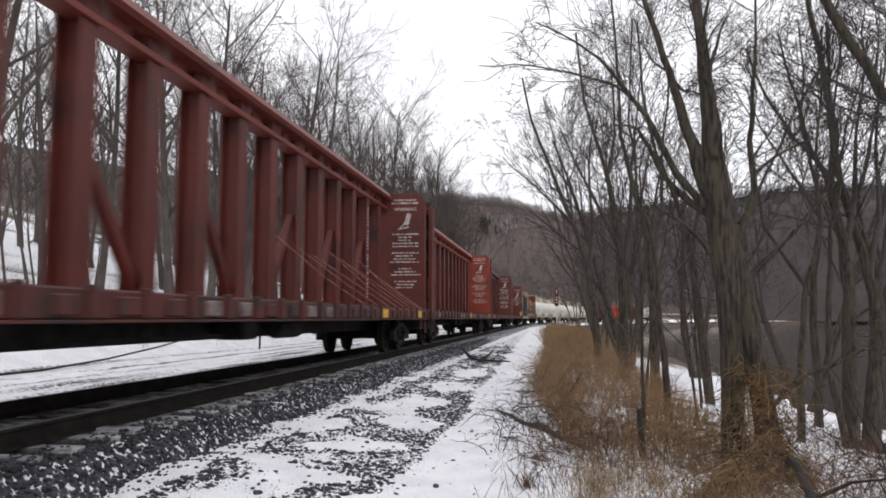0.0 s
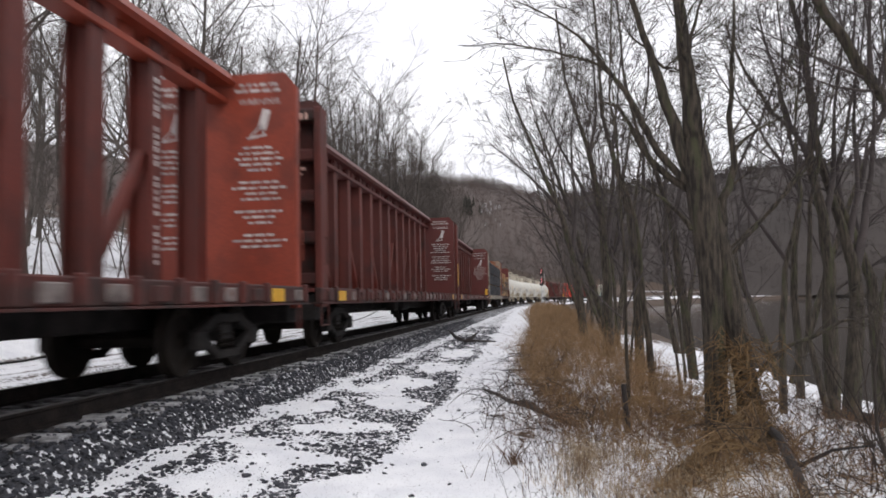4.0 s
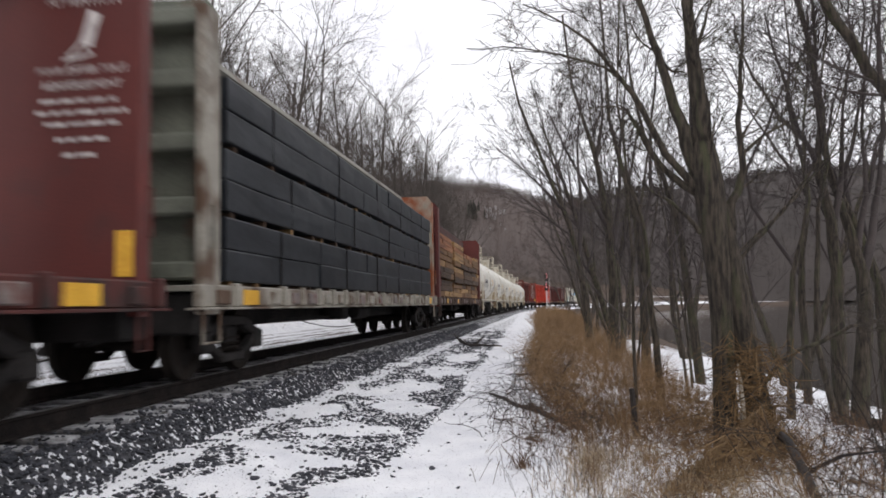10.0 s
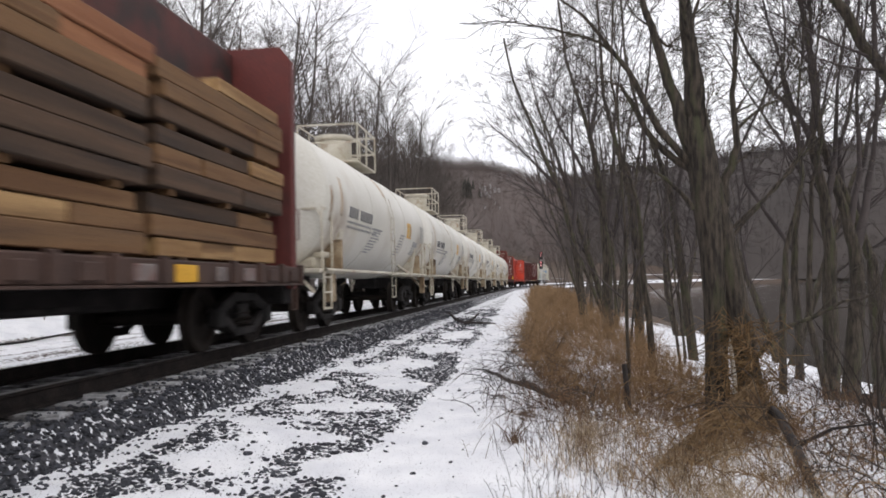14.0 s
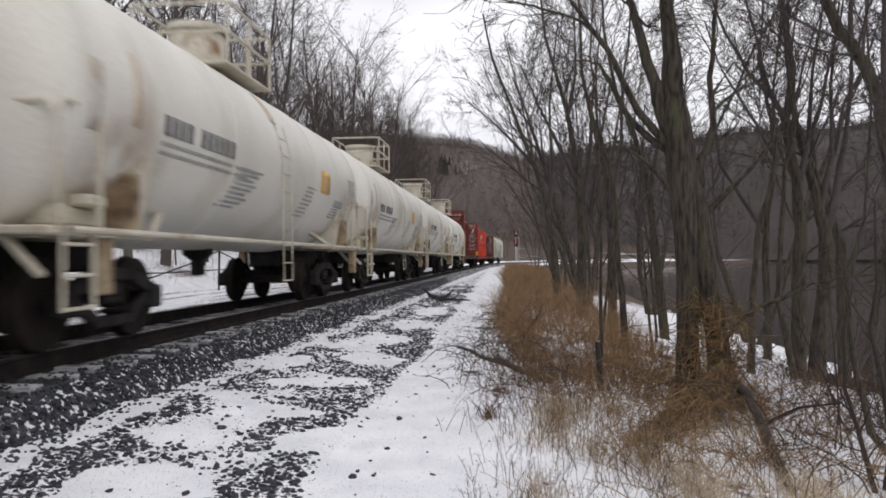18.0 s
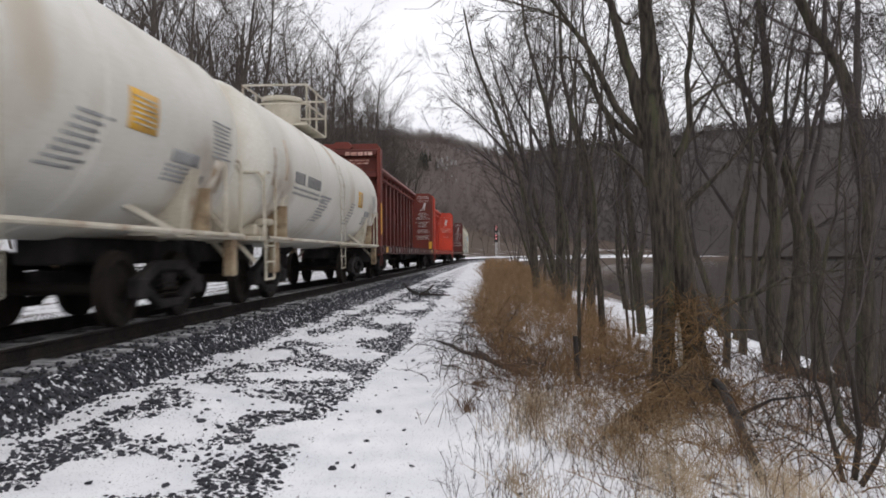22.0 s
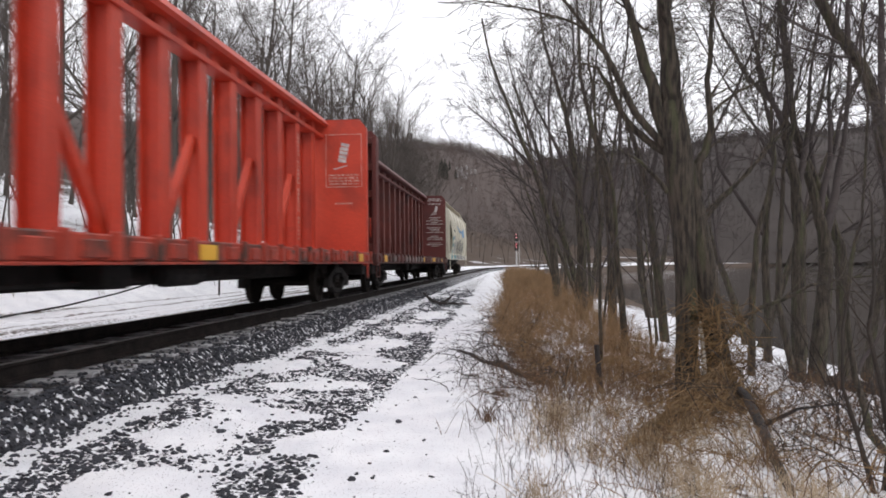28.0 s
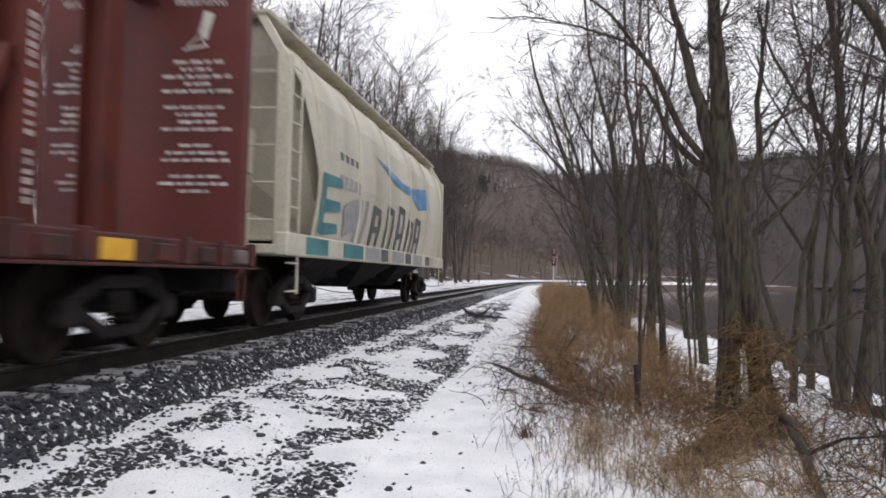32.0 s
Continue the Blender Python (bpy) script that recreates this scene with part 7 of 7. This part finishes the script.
def hopper_car():
    length = ENDS[15] - ENDS[14]
    car = tagged(new("covered_hopper"), "pale covered hopper car with blue and teal graffiti", "hopper car", "cars of the train")
    b, over = length / 2 - 0.42, 0.42

    def half_width(z):
        return float(np.interp(z, [1.25, 1.8, 2.4, 3.0, 3.6, 4.0, 4.3, 4.55], [1.46, 1.56, 1.60, 1.58, 1.50, 1.36, 1.12, 0.72]))
    zs = [1.25, 1.6, 2.0, 2.4, 2.8, 3.2, 3.6, 3.85, 4.05, 4.25, 4.4, 4.55]
    prof = [(half_width(z), z) for z in zs]
    outline = prof + [(-x, z) for x, z in prof[::-1]]
    g = Geo()
    n = len(outline)
    e = b - 1.35
    # shell, with its end sheets sloping inward toward the foot
    ends = []
    for sy in (-1, 1):
        ring = []
        for x, z in outline:
            y = sy * (e + 1.05 * min(1.0, max(0.0, (z - 2.2) / 1.9)))
            ring.append((x, y, z))
        ends.append(ring)
    g.add(ends[0] + ends[1], [(k, (k + 1) % n, n + (k + 1) % n, n + k) for k in range(n)])
    for j, sy in enumerate((-1, 1)):
        inner = [(x * 0.965, y - sy * (0.02 + 0.85 * max(0.0, min(1.0, (4.2 - z) / 1.6))), z - (0.02 if z > 4.5 else 0)) for x, y, z in ends[j]]
        rim = [tuple(range(n))[::-1]] if sy < 0 else [tuple(range(n))]
        g.add(inner, rim)
        m0 = len(g.v) - n
        for k in range(n):
            q = (j * n + k, m0 + k, m0 + (k + 1) % n, j * n + (k + 1) % n)
            g.f.append(q if sy < 0 else q[::-1])
    body = part("body", g, M_HOPPER, car, smooth=False)
    for sx in (-1, 1):
        for k in range(6):
            y = -e + 2 * e * k / 5
            rib = Geo()
            pts = [(sx * (half_width(z) + 0.012), y, z) for z in zs]
            rib.tube(pts, 0.03, 5)
            part("side_seam", rib, M_HOPPER, body)
        part("side_sill", Geo().box(min(sx * 1.36, sx * 1.55), max(sx * 1.36, sx * 1.55), -b, b, 0.98, 1.32, 0.02), M_HOPPER, car)
    part("roof_hatch", Geo().box(-0.42, 0.42, -e + 0.2, e - 0.2, 4.54, 4.66, 0.03), M_HOPPER, car)
    for sx in (-1, 1):
        part("roof_walk", Geo().box(min(sx * 0.72, sx * 1.12), max(sx * 0.72, sx * 1.12), -b + 0.15, b - 0.15, 4.60, 4.65, 0.01), M_TANKTRIM, car)
        for k in range(8):
            y = -b + 0.4 + (2 * b - 0.8) * k / 7
            part("walk_bracket", Geo().beam((sx * 0.75, y, 4.45), (sx * 0.92, y, 4.61), 0.05, 0.05), M_TANKTRIM, car)
    for sy in (-1, 1):
        part("end_deck", Geo().box(-1.55, 1.55, min(sy * b, sy * (b - 2.4)), max(sy * b, sy * (b - 2.4)), 1.0, 1.14, 0.02), M_HOPPER, car)
        part("roof_end", Geo().box(-1.15, 1.15, min(sy * b, sy * (b - 0.65)), max(sy * b, sy * (b - 0.65)), 4.55, 4.61, 0.012), M_TANKTRIM, car)
        for sx in (-1, 1):
            part("corner_post", Geo().box(min(sx * 1.30, sx * 1.52), max(sx * 1.30, sx * 1.52), sy * (b - 0.12) - 0.07, sy * (b - 0.12) + 0.07, 1.1, 3.95, 0.015).beam((sx * 1.41, sy * (b - 0.12), 3.9), (sx * 1.0, sy * (b - 0.12), 4.57), 0.12, 0.12), M_HOPPER, car)
            part("slope_brace", Geo().beam((sx * 0.75, sy * (b - 0.3), 1.15), (sx * 0.75, sy * (e + 0.9), 2.9), 0.12, 0.14), M_HOPPER, car)
            lad = Geo()
            for k in range(9):
                z = 0.45 + 0.42 * k
                lad.tube([(sx * 1.50, sy * (b - 0.12), z), (sx * 1.50, sy * (b - 0.62), z)], 0.016, 5)
            lad.tube([(sx * 1.50, sy * (b - 0.62), 0.4), (sx * 1.50, sy * (b - 0.62), 3.95)], 0.022, 5)
            part("ladder", lad, M_HOPPER, car)
        for k in range(5):
            z = 1.5 + 0.55 * k
            part("end_rung", Geo().tube([(-1.4, sy * (b - 0.1), z), (1.4, sy * (b - 0.1), z)], 0.018, 5), M_HOPPER, car)
        part("brake_gear", Geo().box(-0.4, 0.3, sy * (b - 1.1) - 0.3, sy * (b - 1.1) + 0.3, 1.14, 1.5, 0.04).tube([(0.5, sy * (b - 0.8), 1.14), (0.5, sy * (b - 0.8), 1.7)], 0.08, 8), M_TANKTRIM, car)
    for k in range(3):
        y = (k - 1) * e * 0.62
        h = Geo()
        top = [(-1.42, y - 2.2, 1.27), (1.42, y - 2.2, 1.27), (1.42, y + 2.2, 1.27), (-1.42, y + 2.2, 1.27)]
        bot = [(-0.4, y - 0.5, 0.40), (0.4, y - 0.5, 0.40), (0.4, y + 0.5, 0.40), (-0.4, y + 0.5, 0.40)]
        h.add(top + bot, [(0, 4, 5, 1), (1, 5, 6, 2), (2, 6, 7, 3), (3, 7, 4, 0), (4, 7, 6, 5)])
        part("discharge_bay", h, M_DARK, car)
    part("centre_sill", Geo().box(-0.3, 0.3, -b, b, 0.62, 1.0, 0.02), M_DARK, car)

    def spray(pts, material, name="graffiti"):
        """A painted shape lying on the near side; pts are (y, z)."""
        cy = sum(p[0] for p in pts) / len(pts)
        cz = sum(p[1] for p in pts) / len(pts)
        q = Geo()
        fine = []
        for i in range(len(pts)):
            a, c = pts[i], pts[(i + 1) % len(pts)]
            fine += [(a[0] + (c[0] - a[0]) * k / 5, a[1] + (c[1] - a[1]) * k / 5) for k in range(5)]
        levels = (1.0, 0.66, 0.33)
        for f in levels:
            q.v += [(half_width(cz + (z - cz) * f) + 0.014, cy + (y - cy) * f, cz + (z - cz) * f) for y, z in fine]
        q.v.append((half_width(cz) + 0.014, cy, cz))
        m = len(fine)
        for j in range(2):
            q.f += [(j * m + i, j * m + (i + 1) % m, (j + 1) * m + (i + 1) % m, (j + 1) * m + i) for i in range(m)]
        q.f += [(2 * m + i, 2 * m + (i + 1) % m, 3 * m) for i in range(m)]
        part(name, q, material, body)
    n0 = -length / 2
    spray([(n0 + 5.9, 3.28), (n0 + 8.2, 3.02), (n0 + 10.4, 3.06), (n0 + 12.6, 3.30), (n0 + 13.0, 2.72), (n0 + 11.2, 2.55), (n0 + 10.0, 2.82), (n0 + 8.0, 2.88)], M_BLUE)
    # a teal letter with two bows
    spray([(n0 + 1.95, 1.40), (n0 + 1.95, 2.40), (n0 + 2.20, 2.40), (n0 + 2.20, 1.40)], M_TEAL)
    for z in (2.28, 1.86, 1.46):
        spray([(n0 + 2.1, z + 0.12), (n0 + 3.05, z + 0.14), (n0 + 3.15, z - 0.02), (n0 + 2.1, z - 0.10)], M_TEAL)
    spray([(n0 + 3.3, 1.95), (n0 + 4.3, 2.20), (n0 + 4.35, 1.55), (n0 + 3.5, 1.40)], M_GREYINK)
    for y in (4.2, 4.75):
        spray([(n0 + y, 1.34), (n0 + y + 0.22, 1.34), (n0 + y + 0.50, 2.20), (n0 + y + 0.26, 2.24)], M_GREYINK)
    for k, y in enumerate((5.5, 6.9, 8.2, 9.5, 10.6)):
        t, y = 2.10 + 0.12 * (k % 3), n0 + y
        spray([(y, 1.32), (y + 0.24, 1.32), (y + 0.42, t), (y + 0.16, t + 0.08)], M_INK)
        spray([(y + 0.18, t + 0.10), (y + 0.95, t + 0.04), (y + 0.92, t - 0.12), (y + 0.20, t - 0.08)], M_INK)
        spray([(y + 0.62, 1.32), (y + 0.84, 1.32), (y + 0.98, t - 0.1), (y + 0.76, t - 0.1)], M_INK)
        if k % 2 == 0:
            spray([(y + 0.20, 1.74), (y + 0.85, 1.78), (y + 0.84, 1.64), (y + 0.20, 1.60)], M_INK)
    for y0, y1, m in ((1.3, 2.5, M_TEAL), (2.6, 3.4, M_HOPPER), (3.5, 5.0, M_TEAL), (5.2, 6.6, M_GREYINK), (6.7, 7.4, M_INK), (7.9, 9.4, M_GREYINK), (9.6, 10.4, M_INK), (10.8, 12.2, M_GREYINK), (12.8, 13.6, M_INK)):
        part("graffiti", Geo().box(1.548, 1.556, n0 + y0, n0 + y1, 1.02, 1.29, 0.002), m, car)
    for k in range(4):
        part("lettering", Geo().box(1.545, 1.588, n0 + 3.0 + 0.36 * k, n0 + 3.22 + 0.36 * k, 2.68, 2.90, 0.002), M_INK, body)
    for k in range(5):
        part("lettering", Geo().box(1.55, 1.605, n0 + 2.95 + 0.34 * k, n0 + 3.18 + 0.34 * k, 2.28, 2.50, 0.002), M_GREYINK, body)
    couplers(car, b, over)
    trucks(car, b - 1.9)
    return car


TRAIN = []


def assemble():
    start = ENDS[0] - 24.6
    edges = [start] + ENDS
    mids = [(a + c) / 2 for a, c in zip(edges, edges[1:])]
    lens = [c - a for a, c in zip(edges, edges[1:])]
    for k in range(4):
        paint = (M_RED, M_ORANGE, M_MAROON, M_MAROON)[k]
        lab = ("empty oxide-red centre-beam flat car with slack tie-down cables", "empty oxide-red centre-beam flat car with white lettering", "empty maroon centre-beam flat car with white lettering", "empty maroon centre-beam flat car with French lettering")[k]
        # near bulkheads in the dark sill red, which paints in their recess shade
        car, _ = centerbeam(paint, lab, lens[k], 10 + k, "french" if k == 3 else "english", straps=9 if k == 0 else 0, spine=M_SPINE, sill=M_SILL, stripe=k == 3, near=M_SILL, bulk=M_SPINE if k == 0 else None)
        TRAIN.append((car, mids[k]))
    car, b = centerbeam(M_TAN, "weathered white centre-beam flat car carrying black bundles", lens[4], 14, "none", sill=M_DULL, top=M_TAN, bulk=M_RUSTEND, near=M_PALE)
    TRAIN.append((car, mids[4]))
    TRAIN.append((wrapped_load(b, 4), mids[4]))
    car, b = centerbeam(M_MAROON, "maroon centre-beam flat car loaded with timbers", lens[5], 15, "none", sill=M_GRIME, top=M_SILL)
    TRAIN.append((car, mids[5]))
    TRAIN.append((timber_load(b, 5), mids[5]))
    tank = tank_car(1)
    TRAIN.append((tank, mids[6]))
    for k in range(7, 12):
        t = copy_thing(tank, pose(0, 0, 0))
        for c in t.children:
            WHEELSETS.extend([w for w in c.children if w.name.startswith("wheelset")])
        TRAIN.append((t, mids[k]))
    for k, (paint, lab, style) in enumerate(((M_RED, "empty oxide-red centre-beam flat car behind the tank cars", "english"), (M_BRIGHT, "empty bright red centre-beam flat car", "boxed"), (M_MAROON, "empty maroon centre-beam flat car before the hopper", "english"))):
        car, _ = centerbeam(paint, lab, lens[12 + k], 21 + k, style, spine=None if paint is M_BRIGHT else M_SPINE, sill=M_BRIGHT_SILL if paint is M_BRIGHT else M_SILL, stripe=k == 0)
        TRAIN.append((car, mids[12 + k]))
    TRAIN.append((hopper_car(), mids[15]))


assemble()


def motions():
    for thing, mid in TRAIN:
        walk(thing, [(t, on_line(mid - SPEED * t)) for t in range(33)])
    # wheels roll towards the eye; all wheelsets of one axle place share the same turning
    kinds = {}
    for w in WHEELSETS:
        key = round(w.location.y, 2)
        if key not in kinds:
            kinds[key] = w
            turn = math.degrees(SPEED / WHEEL_R)
            walk(w, [(k * 32 / 480, pose(0, key, WHEEL_R, -turn * k * 32 / 480 * -1)) for k in range(481)])
        else:
            first = kinds[key].animation_data
            w.rotation_mode = "QUATERNION"
            keys = w.animation_data_create()
            keys.action = first.action
            keys.action_slot = first.action_slot


motions()
